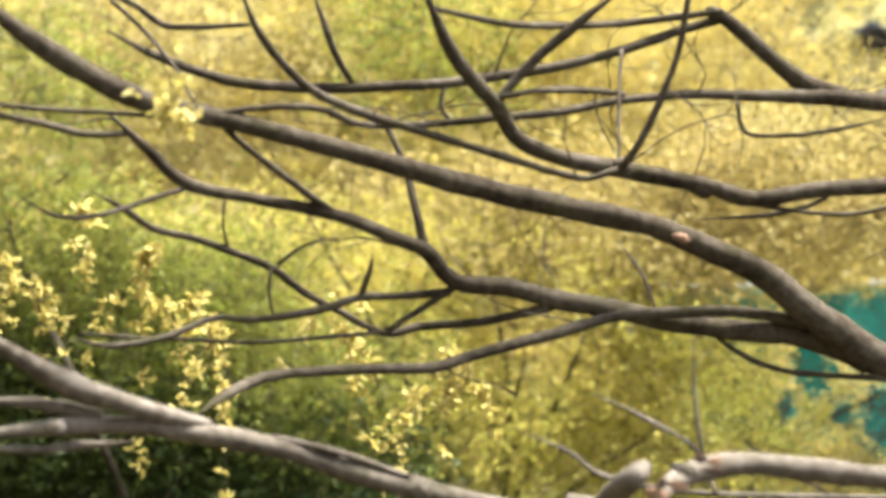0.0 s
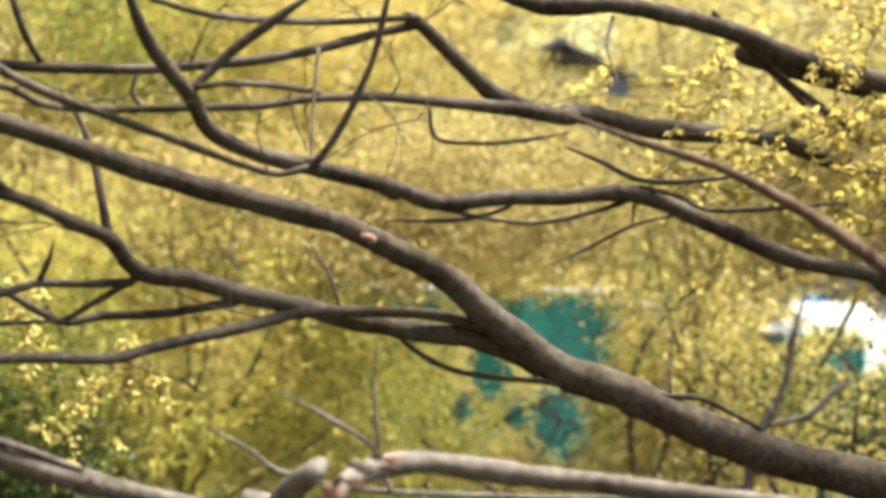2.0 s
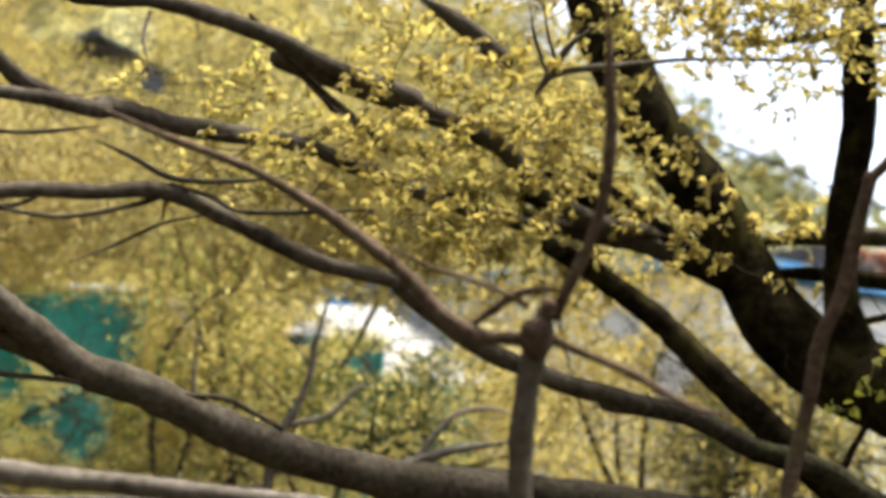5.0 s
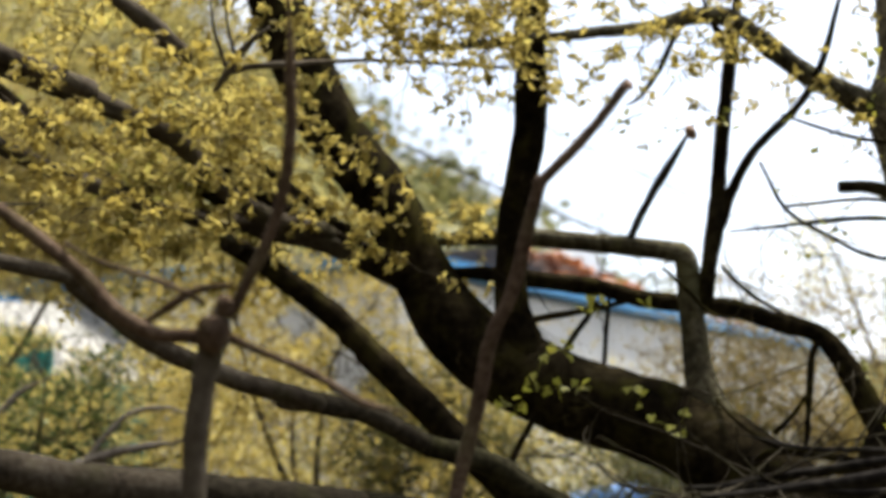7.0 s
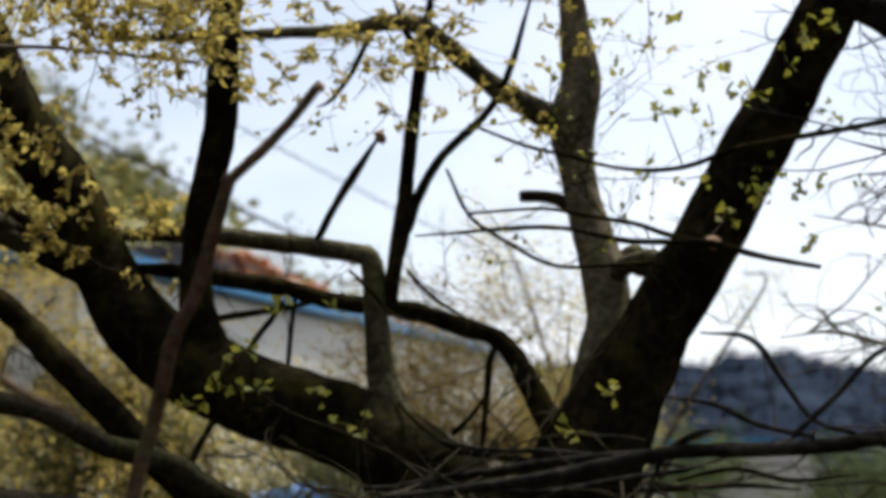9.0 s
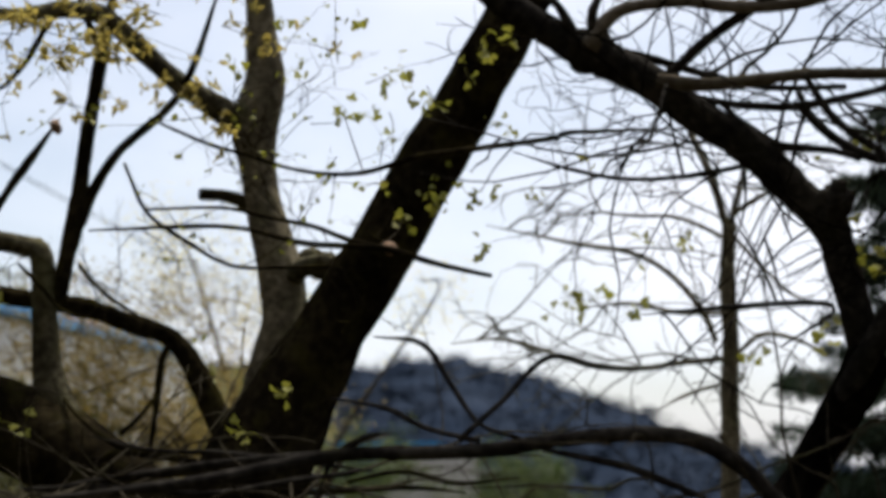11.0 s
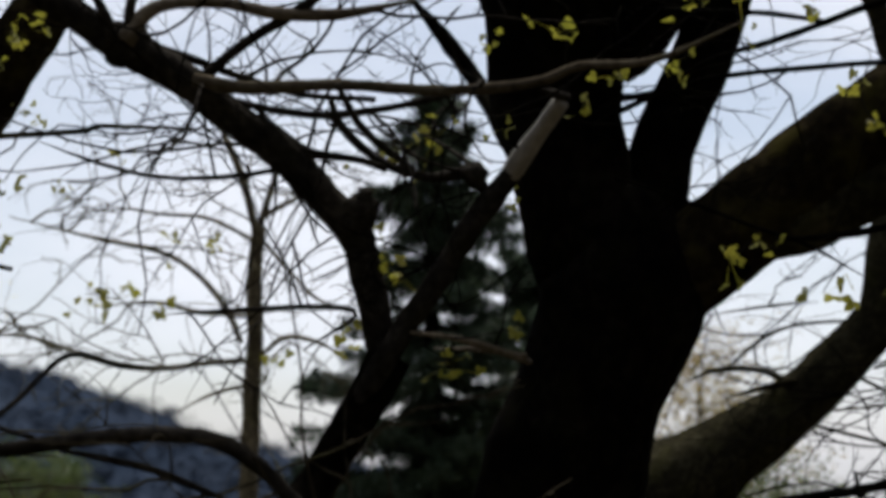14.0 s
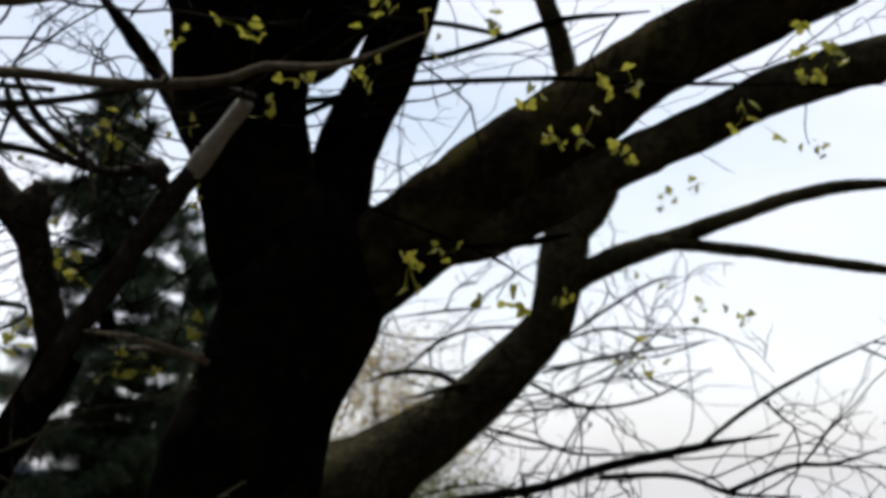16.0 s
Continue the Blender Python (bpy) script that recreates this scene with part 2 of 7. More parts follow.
def box(bm, x0, x1, y0, y1, z0, z1, bevel=0.0, m=None):
    r = bmesh.ops.create_cube(bm, size=1.0)
    t = Matrix.Translation(((x0 + x1) / 2, (y0 + y1) / 2, (z0 + z1) / 2)) @ Matrix.Diagonal((x1 - x0, y1 - y0, z1 - z0, 1))
    bmesh.ops.transform(bm, matrix=(m @ t) if m else t, verts=r["verts"])
    if bevel:
        edges = list({e for v in r["verts"] for e in v.link_edges})
        bmesh.ops.bevel(bm, geom=edges, offset=bevel, segments=2, affect="EDGES")


def catmull(p, step):
    """A smooth line through the rows of p (x, y, z, radius), with points about step apart."""
    p = np.asarray(p, float)
    q = np.vstack([2 * p[0] - p[1], p, 2 * p[-1] - p[-2]])
    q[0, 3], q[-1, 3] = p[0, 3], p[-1, 3]
    out = []
    for i in range(1, len(q) - 2):
        a, b0, c, d = q[i - 1:i + 3]
        n = max(2, int(np.linalg.norm(c[:3] - b0[:3]) / step))
        for t in np.arange(n) / n:
            out.append(0.5 * (2 * b0 + (c - a) * t + (2 * a - 5 * b0 + 4 * c - d) * t * t + (3 * b0 - a - 3 * c + d) * t ** 3))
    out.append(p[-1])
    out = np.array(out)
    out[:, 3] = np.maximum(out[:, 3], 0.0008)
    return out


def tube(line, sides, lump=0.0, seed=0, close=True):
    """Verts and faces of a tube along the line; lump: uneven girth."""
    n = len(line)
    c = line[:, :3]
    tan = np.gradient(c, axis=0)
    tan /= np.linalg.norm(tan, axis=1)[:, None] + 1e-9
    u = np.cross(tan[0], (0.31, 0.2, 0.93))
    u /= np.linalg.norm(u) + 1e-9
    verts, faces = [], []
    ang = np.arange(sides) * 2 * math.pi / sides
    ca, sa = np.cos(ang), np.sin(ang)
    for i in range(n):
        u = u - tan[i] * np.dot(u, tan[i])
        u /= np.linalg.norm(u) + 1e-9
        w = np.cross(tan[i], u)
        r = line[i, 3]
        ring = np.outer(ca, u) + np.outer(sa, w)
        if lump:
            f = 1.6 / max(r, 0.012)
            for k in range(sides):
                at = Vector(c[i] * 0.55 * f * 0.5 + ring[k] * 0.8) + Vector((seed * 3.7, 0, 0))
                fine = Vector(c[i] * 9.0 + ring[k] * 2.6)
                ring[k] *= 1 + lump * noise.noise(at) + lump * 0.35 * noise.noise(fine)
        verts.append(c[i] + ring * r)
        for k in range(sides):
            if i:
                a, b0 = (i - 1) * sides + k, (i - 1) * sides + (k + 1) % sides
                faces.append((a, b0, b0 + sides, a + sides))
    verts = np.vstack(verts)
    if close:
        faces.append(tuple(range(sides - 1, -1, -1)))
        faces.append(tuple((n - 1) * sides + k for k in range(sides)))
    return verts, faces


LIMB_LINES, LIMB_PARTS = {}, {}


def limb(tree, name, pts, material=None, lump=None, label=""):
    """One limb of a tree, through points (x, y, z, radius)."""
    big = max(p[3] for p in pts)
    sides = 8 if big < 0.02 else 12 if big < 0.06 else 28
    line = catmull(pts, max(0.022, big * (0.55 if big < 0.06 else 0.3)))
    k = len(LIMB_LINES.setdefault(tree.name, []))
    # a slight wander, as branches have
    for i in range(1, len(line) - 1):
        v = noise.noise_vector(Vector(line[i, :3] * 5.0) + Vector((k * 2.1, 0, 0)))
        line[i, :3] += np.array(v) * min(0.25 * line[i, 3], 0.008)
        line[i, 3] *= 1 + (0.10 if big < 0.06 else 0.05) * noise.noise(Vector(line[i, :3] * 14.0))
    LIMB_LINES[tree.name].append(line)
    verts, faces = tube(line, sides, lump if lump is not None else (0.13 if big < 0.06 else 0.09), k)
    verts = verts - np.array(tree.location)
    ob = mesh_part(name, verts, faces, material or MATERIAL_OF[tree.name], tree, label)
    LIMB_PARTS.setdefault(tree.name, []).append(ob)
    return ob


def nearest_limb(tree, place):
    """The limb of a tree nearest to a place, and the point on its middle line."""
    best = min(((np.linalg.norm(ln[:, :3] - np.array(place), axis=1).min(), k) for k, ln in enumerate(LIMB_LINES[tree.name])))
    ln = LIMB_LINES[tree.name][best[1]]
    return LIMB_PARTS[tree.name][best[1]], ln[np.linalg.norm(ln[:, :3] - np.array(place), axis=1).argmin(), :3], best[0]


def quick_mesh(name, verts, faces, material, parent=None, label="", kind="stuff", smooth=False):
    """Very many faces of one size, as one mesh."""
    me = bpy.data.meshes.new(name)
    verts = np.asarray(verts, float) - np.array(parent.location if parent else (0, 0, 0))
    faces = np.asarray(faces, np.int32)
    k = faces.shape[1]
    me.vertices.add(len(verts))
    me.vertices.foreach_set("co", verts.astype(np.float32).ravel())
    me.loops.add(faces.size)
    me.loops.foreach_set("vertex_index", faces.ravel())
    me.polygons.add(len(faces))
    me.polygons.foreach_set("loop_start", np.arange(len(faces), dtype=np.int32) * k)
    me.update(calc_edges=True)
    me.materials.append(material)
    if smooth:
        me.shade_smooth()
    ob = new(name, me)
    if parent is not None:
        ob.parent = parent
    return tagged(ob, label, kind=kind)


def leaf_mesh(name, places, size, material, parent, rng, up=0.5, slim=0.55, label="", fine=True):
    """Many small folded leaves in one mesh, one island each; fine: six faces a leaf, else two."""
    n = len(places)
    places = np.asarray(places, float)
    nor = rng.normal(size=(n, 3)) + np.array([0, 0, up * 2.0])
    nor /= np.linalg.norm(nor, axis=1)[:, None]
    d = rng.normal(size=(n, 3))
    d -= nor * (d * nor).sum(1)[:, None]
    d /= np.linalg.norm(d, axis=1)[:, None]
    s = np.cross(nor, d)
    L = (size * rng.uniform(0.55, 1.3, n))[:, None]
    Wd = L * slim * rng.uniform(0.7, 1.2, n)[:, None]
    fold = L * rng.uniform(0.05, 0.28, n)[:, None]
    base, tip = places, places + d * L - nor * L * 0.18
    if not fine:
        l0, r0 = places + d * L * 0.5 + s * Wd * 0.55 + nor * fold, places + d * L * 0.5 - s * Wd * 0.55 + nor * fold
        k = (np.arange(n) * 4)[:, None]
        v = np.stack([base, l0, tip, r0], 1).reshape(-1, 3)
        f = np.concatenate([np.concatenate([k, k + 2, k + 1], 1), np.concatenate([k, k + 3, k + 2], 1)])
        return quick_mesh(name, v, f, material, parent, label)
    mid = places + d * L * 0.5
    l1, r1 = places + d * L * 0.32 + s * Wd * 0.5 + nor * fold, places + d * L * 0.32 - s * Wd * 0.5 + nor * fold
    l2, r2 = places + d * L * 0.72 + s * Wd * 0.36 + nor * fold * 0.6, places + d * L * 0.72 - s * Wd * 0.36 + nor * fold * 0.6
    v = np.stack([base, l1, l2, tip, r2, r1, mid], 1).reshape(-1, 3)
    k = (np.arange(n) * 7)[:, None]
    tri = ((0, 6, 1), (6, 2, 1), (6, 3, 2), (0, 5, 6), (5, 4, 6), (6, 4, 3))
    f = np.concatenate([np.concatenate([k + a, k + b0, k + c], 1) for a, b0, c in tri])
    return quick_mesh(name, v, f, material, parent, label)


def spray_places(rng, start, way, length, count, width=0.03, sag=0.25, tuft=1):
    """Leaf places along one twig, tuft by tuft, and the twig's line."""
    t = np.repeat(np.sort(rng.uniform(0.1, 1.05, max(1, count // tuft))), tuft)
    way = np.asarray(way, float)
    way = way / (np.linalg.norm(way) + 1e-9)
    bend = rng.normal(size=3) * 0.2 - np.array([0, 0, sag])
    start = np.asarray(start)[None]
    p = start + way[None] * (t * length)[:, None] + bend[None] * ((t ** 2) * length)[:, None]
    tt = np.linspace(0, 1, 5)
    line = start + way[None] * (tt * length)[:, None] + bend[None] * ((tt ** 2) * length)[:, None]
    line[1:-1] += rng.normal(size=(3, 3)) * length * 0.025
    off = np.repeat(rng.normal(size=(len(t) // tuft, 3)), tuft, axis=0) * width
    return p + off + rng.normal(size=p.shape) * width * (0.25 if tuft > 1 else 0.0), line


def joined_twigs(name, lines, radius, material, parent, label="", thin=0.35, weights=None):
    """Thin twigs of equally many points, joined; each tapers to its tip."""
    P = np.array(lines, float)
    N, K, _ = P.shape
    sides = 4
    tan = np.gradient(P, axis=1)
    tan /= np.linalg.norm(tan, axis=2)[..., None] + 1e-9
    u = np.cross(tan, np.array([0.31, 0.2, 0.93]))
    u /= np.linalg.norm(u, axis=2)[..., None] + 1e-9
    w = np.cross(tan, u)
    r = np.linspace(1, thin, K)[None, :] * radius * (np.ones((N, 1)) if weights is None else np.asarray(weights)[:, None])
    ang = np.arange(sides) * 2 * math.pi / sides
    V = P[:, :, None] + r[..., None, None] * (np.cos(ang)[:, None] * u[:, :, None] + np.sin(ang)[:, None] * w[:, :, None])
    i, j, k = np.meshgrid(np.arange(N), np.arange(K - 1), np.arange(sides), indexing="ij")
    a = (i * K + j) * sides
    F = np.stack([a + k, a + (k + 1) % sides, a + sides + (k + 1) % sides, a + sides + k], -1).reshape(-1, 4)
    return quick_mesh(name, V.reshape(-1, 3), F, material, parent, label, smooth=True)


def crown(tree, blobs, sprays, per, size, material, twig_material, seed, length=0.5, twig_r=0.004, up=0.5, slim=0.55, width=0.05, label="", sag=0.25, clearings=(), tuft=1, fine=True, flat=1.0):
    """A crown of leafy twigs in uneven lobes (x, y, z, half width, half depth, half height)."""
    rng = np.random.default_rng(seed)
    vol = np.array([b0[3] * b0[5] for b0 in blobs])
    P, Ls = [], []
    for b0, share in zip(blobs, vol / vol.sum()):
        for _ in range(max(1, int(sprays * share))):
            d = rng.normal(size=3)
            d /= np.linalg.norm(d)
            at = np.array(b0[:3]) + d * np.array(b0[3:6]) * rng.uniform(0.0, 1.0) ** 0.45
            if noise.noise(Vector(at * 1.6)) < -0.22:
                continue
            way = (d + rng.normal(size=3) * 0.7) * np.array([1, 1, flat])
            p, ln = spray_places(rng, at, way, length * rng.uniform(0.5, 1.3), per, width, sag, tuft)
            P.append(p)
            Ls.append(ln)
    P = np.vstack(P)
    keep = np.ones(len(P), bool)
    for a, e, wa, we in clearings:
        bear = np.degrees(np.arctan2(P[:, 0], P[:, 1]))
        rise = np.degrees(np.arctan2(P[:, 2] - 1.6, np.hypot(P[:, 0], P[:, 1])))
        rag = 0.35 * np.sin(P @ np.array([5.1, 3.3, 7.7])) + 0.35 * np.sin(P @ np.array([-8.3, 6.1, 4.9]) + 1.3) + rng.normal(size=len(P)) * 0.2
        keep &= ((bear - a) / wa) ** 2 + ((rise - e) / we) ** 2 > 0.95 + 0.9 * rag
    P = P[keep]
    leaf_mesh("leaf_growth", P, size, material, tree, rng, up, slim, label, fine)
    if twig_r:
        joined_twigs("twig_growth", Ls, twig_r, twig_material, tree)


def twigs_on(tree, count, length, radius, seed, material, lo=0.0, hi=1.0, which=None, fork=2, box_=None, rise=0.2, droop=0.0):
    """Fine bare twigs that leave a tree's limbs, bend one way, kink at their nodes and fork from side to side."""
    rng = np.random.default_rng(seed)
    lines = LIMB_LINES[tree.name] if which is None else [LIMB_LINES[tree.name][i] for i in which]
    weight = np.array([len(x) * (x[:, 3].max() < 0.05) + 0.2 for x in lines])
    out, girth = [], []
    for _ in range(count):
        ln = lines[rng.choice(len(lines), p=weight / weight.sum())]
        i = int(rng.uniform(lo, hi) * (len(ln) - 2))
        at = ln[i, :3]
        if box_ and not box_(at):
            continue
        t = ln[i + 1, :3] - at
        t /= np.linalg.norm(t) + 1e-9
        way = rng.normal(size=3) * np.array([1, 1, 0.55]) + t * rng.choice((-1, 1)) * 0.8 + np.array([0, 0, rise])
        stack = [(at, way / np.linalg.norm(way), length * rng.uniform(0.5, 1.4), fork, 1.0)]
        while stack:
            a, w, L, f, g = stack.pop()
            steps = 9
            bend = rng.normal(size=3) * 0.09 + np.array([0, 0, -droop])
            pts, p = [a], a.copy()
            for _k in range(steps):
                w = w + bend + rng.normal(size=3) * 0.17
                w /= np.linalg.norm(w)
                p = p + w * L / steps
                pts.append(p.copy())
            out.append(np.array(pts))
            girth.append(g)
            if f:
                side = np.cross(w, rng.normal(size=3))
                side /= np.linalg.norm(side) + 1e-9
                for c, j in enumerate(sorted(rng.choice(np.arange(2, steps), size=3, replace=False))):
                    along = pts[j + 1] - pts[j]
                    along /= np.linalg.norm(along)
                    nw = along * 0.8 + side * (0.7 if c % 2 else -0.7) + rng.normal(size=3) * 0.2
                    stack.append((pts[j], nw / np.linalg.norm(nw), L * (1.0 - j / steps) * rng.uniform(0.6, 1.0) + 0.03, f - 1, g * 0.68))
    if out:
        joined_twigs("twig_growth", out, radius, material, tree, weights=girth)


# ---- trees near the standpoint ----
many_stemmed_tree = thing("many_stemmed_tree", spot(56, -17.0, 5.4), "old many-stemmed tree with long grey-brown limbs and a mossy base", "tree")
low_limbed_tree = thing("low_limbed_tree", spot(16, -26.0, 3.1), "low tree with pale grey limbs and one broken, splintered end", "tree")
forked_sapling = thing("forked_sapling", spot(32, -25.0, 3.0), "slim grey-brown sapling with a knotted fork and upright shoot", "tree")
leaning_sapling = thing("leaning_sapling", spot(40, -24.0, 3.3), "thin leaning sapling with a cut-off side branch", "tree")
forked_tree = thing("forked_tree", spot(76, -20.0, 4.2), "dark bare tree forked into two crooked arms", "tree")
low_bough_tree = thing("low_bough_tree", spot(81, -20.0, 3.7), "dark low bough arching over a tangle of thin branches", "tree")
bare_tree = thing("bare_tree", spot(76, -13.5, 6.8), "slender pale bare tree with fine twigs against the sky", "tree")
great_tree = thing("great_tree", spot(88, -18.0, 5.0), "massive tree trunk in silhouette, dividing into thick limbs", "tree")
curved_tree = thing("curved_tree", spot(90, -14.0, 6.4), "olive-grey curved tree trunk leaning out behind the massive trunk", "tree")
sloping_branch_tree = thing("sloping_branch_tree", spot(97, -12.0, 5.8), "low bare tree with thin sloping branches", "tree")
pale_bare_tree = thing("pale_bare_tree", spot(26, -11, 8.0), "pale thin-stemmed bare shrub standing among yellow leaves", "shrub")
MATERIAL_OF = {"pale_bare_tree": BARK_PALE, "many_stemmed_tree": BARK_GREY, "low_limbed_tree": BARK_PALE, "forked_sapling": BARK_BROWN, "leaning_sapling": BARK_BROWN,
               "forked_tree": BARK_BACKLIT_GREY, "low_bough_tree": BARK_BACKLIT_GREY, "bare_tree": BARK_TAN, "great_tree": BARK_SILHOUETTE,
               "curved_tree": BARK_OLIVE, "sloping_branch_tree": BARK_SILHOUETTE}

limb(many_stemmed_tree, "main_limb", [(-0.908, 2.824, 2.501, 0.0070), (-0.798, 2.988, 2.422, 0.0229), (-0.623, 3.152, 2.353, 0.0231), (-0.450, 3.288, 2.337, 0.0219), (-0.107, 3.433, 2.272, 0.0244), (0.089, 3.544, 2.228, 0.0291), (0.296, 3.638, 2.204, 0.0287), (0.579, 3.716, 2.144, 0.0304), (0.773, 3.794, 2.068, 0.0345), (0.956, 3.868, 1.952, 0.0398), (1.136, 3.928, 1.832, 0.0458), (1.328, 3.971, 1.776, 0.0503), (1.647, 3.957, 1.650, 0.0546), (2.050, 3.872, 1.535, 0.0570), (2.372, 3.797, 1.509, 0.0560), (2.181, 4.019, 1.543, 0.0573)])
limb(many_stemmed_tree, "main_limb", [(-0.043, 3.238, 2.637, 0.0055), (0.024, 3.328, 2.508, 0.0160), (0.120, 3.405, 2.402, 0.0173), (0.174, 3.469, 2.336, 0.0198), (0.288, 3.520, 2.299, 0.0201), (0.425, 3.561, 2.278, 0.0214), (0.617, 3.590, 2.248, 0.0204), (0.744, 3.624, 2.215, 0.0206), (0.911, 3.633, 2.239, 0.0195), (1.074, 3.640, 2.246, 0.0207), (1.249, 3.635, 2.261, 0.0229), (1.451, 3.648, 2.199, 0.0219), (1.679, 3.641, 2.119, 0.0233), (1.919, 3.618, 2.073, 0.0222), (1.950, 3.693, 2.069, 0.0233), (2.169, 3.678, 1.928, 0.0275), (2.408, 3.630, 1.831, 0.0297), (2.663, 3.551, 1.756, 0.0277), (2.648, 3.696, 1.775, 0.0330)])
limb(many_stemmed_tree, "branch", [(0.120, 3.405, 2.402, 0.0108), (0.205, 3.388, 2.496, 0.0119), (0.306, 3.349, 2.570, 0.0118), (0.394, 3.321, 2.633, 0.0037)])
limb(many_stemmed_tree, "branch", [(0.411, 3.464, 2.260, 0.0099), (0.440, 3.402, 2.297, 0.0092), (0.474, 3.384, 2.358, 0.0086), (0.503, 3.364, 2.424, 0.0086), (0.533, 3.339, 2.506, 0.0075), (0.553, 3.304, 2.613, 0.0069), (0.560, 3.288, 2.660, 0.0022)])
limb(many_stemmed_tree, "branch", [(-0.424, 3.119, 2.590, 0.0032), (-0.389, 3.185, 2.510, 0.0092), (-0.299, 3.258, 2.415, 0.0104), (-0.178, 3.316, 2.364, 0.0116), (-0.041, 3.365, 2.329, 0.0096), (0.151, 3.409, 2.278, 0.0097), (0.256, 3.444, 2.251, 0.0087), (0.336, 3.475, 2.241, 0.0088), (0.407, 3.464, 2.260, 0.0088)])
limb(many_stemmed_tree, "branch", [(-0.783, 3.474, 2.603, 0.0027), (-0.676, 3.544, 2.559, 0.0113), (-0.523, 3.615, 2.520, 0.0138), (-0.364, 3.671, 2.512, 0.0140), (-0.185, 3.716, 2.521, 0.0142), (0.027, 3.758, 2.541, 0.0132), (0.243, 3.783, 2.578, 0.0133), (0.461, 3.792, 2.630, 0.0133), (0.608, 3.799, 2.683, 0.0122), (0.727, 3.811, 2.720, 0.0134)])
limb(many_stemmed_tree, "branch", [(0.683, 3.769, 2.726, 0.0133), (0.726, 3.807, 2.719, 0.0183), (0.834, 3.850, 2.643, 0.0197), (0.941, 3.884, 2.568, 0.0235), (1.048, 3.904, 2.537, 0.0236)])
limb(many_stemmed_tree, "branch", [(-0.534, 3.226, 2.341, 0.0062), (-0.379, 3.319, 2.380, 0.0074), (-0.273, 3.405, 2.392, 0.0087), (-0.188, 3.494, 2.376, 0.0089), (-0.030, 3.574, 2.395, 0.0091), (0.135, 3.643, 2.425, 0.0104), (0.306, 3.706, 2.453, 0.0106), (0.454, 3.761, 2.493, 0.0108), (0.633, 3.809, 2.518, 0.0121), (0.830, 3.851, 2.523, 0.0159), (1.028, 3.884, 2.526, 0.0223), (1.170, 3.927, 2.523, 0.0237), (1.203, 4.017, 2.552, 0.0266), (1.388, 4.068, 2.543, 0.0286), (1.578, 4.108, 2.540, 0.0293), (1.835, 4.115, 2.530, 0.0257), (2.068, 4.129, 2.475, 0.0247), (2.359, 4.159, 2.412, 0.0268), (2.636, 4.177, 2.379, 0.0305), (2.869, 4.207, 2.370, 0.0358), (3.148, 4.198, 2.346, 0.0405), (3.432, 4.238, 2.314, 0.0403), (3.701, 4.287, 2.244, 0.0342)])
limb(many_stemmed_tree, "branch", [(-0.725, 3.236, 2.351, 0.0032), (-0.654, 3.317, 2.286, 0.0126), (-0.578, 3.395, 2.223, 0.0150), (-0.434, 3.471, 2.202, 0.0142), (-0.257, 3.545, 2.173, 0.0156), (-0.113, 3.611, 2.121, 0.0170), (-0.040, 3.666, 2.100, 0.0184), (0.035, 3.725, 2.031, 0.0210), (0.162, 3.770, 2.021, 0.0236), (0.305, 3.811, 1.988, 0.0250), (0.450, 3.846, 1.969, 0.0264), (0.597, 3.876, 1.942, 0.0254), (0.745, 3.899, 1.925, 0.0273), (0.893, 3.917, 1.911, 0.0293), (1.013, 3.939, 1.878, 0.0319), (1.093, 3.917, 1.832, 0.0304)])
limb(many_stemmed_tree, "branch", [(-0.479, 3.271, 2.331, 0.0083), (-0.447, 3.361, 2.306, 0.0080), (-0.368, 3.460, 2.253, 0.0088), (-0.251, 3.546, 2.173, 0.0112)])
limb(many_stemmed_tree, "branch", [(-0.135, 3.691, 2.415, 0.0070), (-0.094, 3.687, 2.321, 0.0093), (-0.066, 3.658, 2.203, 0.0104), (-0.044, 3.664, 2.104, 0.0138)])
limb(many_stemmed_tree, "branch", [(-0.508, 3.158, 1.695, 0.0027), (-0.463, 3.249, 1.739, 0.0121), (-0.378, 3.344, 1.785, 0.0125), (-0.237, 3.441, 1.802, 0.0128), (-0.034, 3.534, 1.809, 0.0132), (0.086, 3.615, 1.849, 0.0146), (0.294, 3.683, 1.907, 0.0149), (0.439, 3.747, 1.946, 0.0140), (0.588, 3.809, 1.961, 0.0155), (0.768, 3.860, 1.963, 0.0157), (0.936, 3.910, 1.935, 0.0171), (1.016, 3.890, 1.896, 0.0182)])
limb(many_stemmed_tree, "branch", [(0.277, 3.811, 1.979, 0.0119), (0.091, 3.787, 1.938, 0.0118), (-0.063, 3.752, 1.923, 0.0117), (-0.145, 3.714, 1.906, 0.0093), (-0.252, 3.667, 1.958, 0.0092), (-0.330, 3.620, 1.995, 0.0102), (-0.405, 3.569, 2.050, 0.0101), (-0.480, 3.525, 2.078, 0.0100), (-0.565, 3.478, 2.106, 0.0098), (-0.660, 3.428, 2.125, 0.0086), (-0.715, 3.380, 2.163, 0.0075), (-0.780, 3.359, 2.199, 0.0019)])
limb(many_stemmed_tree, "branch", [(0.028, 3.726, 2.020, 0.0105), (-0.062, 3.712, 1.961, 0.0081), (-0.144, 3.695, 1.905, 0.0081)])
limb(many_stemmed_tree, "branch", [(0.014, 3.727, 2.006, 0.0117), (-0.116, 3.683, 1.993, 0.0092), (-0.196, 3.636, 1.988, 0.0102), (-0.300, 3.589, 1.951, 0.0101), (-0.440, 3.533, 1.927, 0.0088), (-0.523, 3.477, 1.926, 0.0076), (-0.616, 3.421, 1.880, 0.0075), (-0.728, 3.356, 1.854, 0.0073), (-0.812, 3.291, 1.865, 0.0018)])
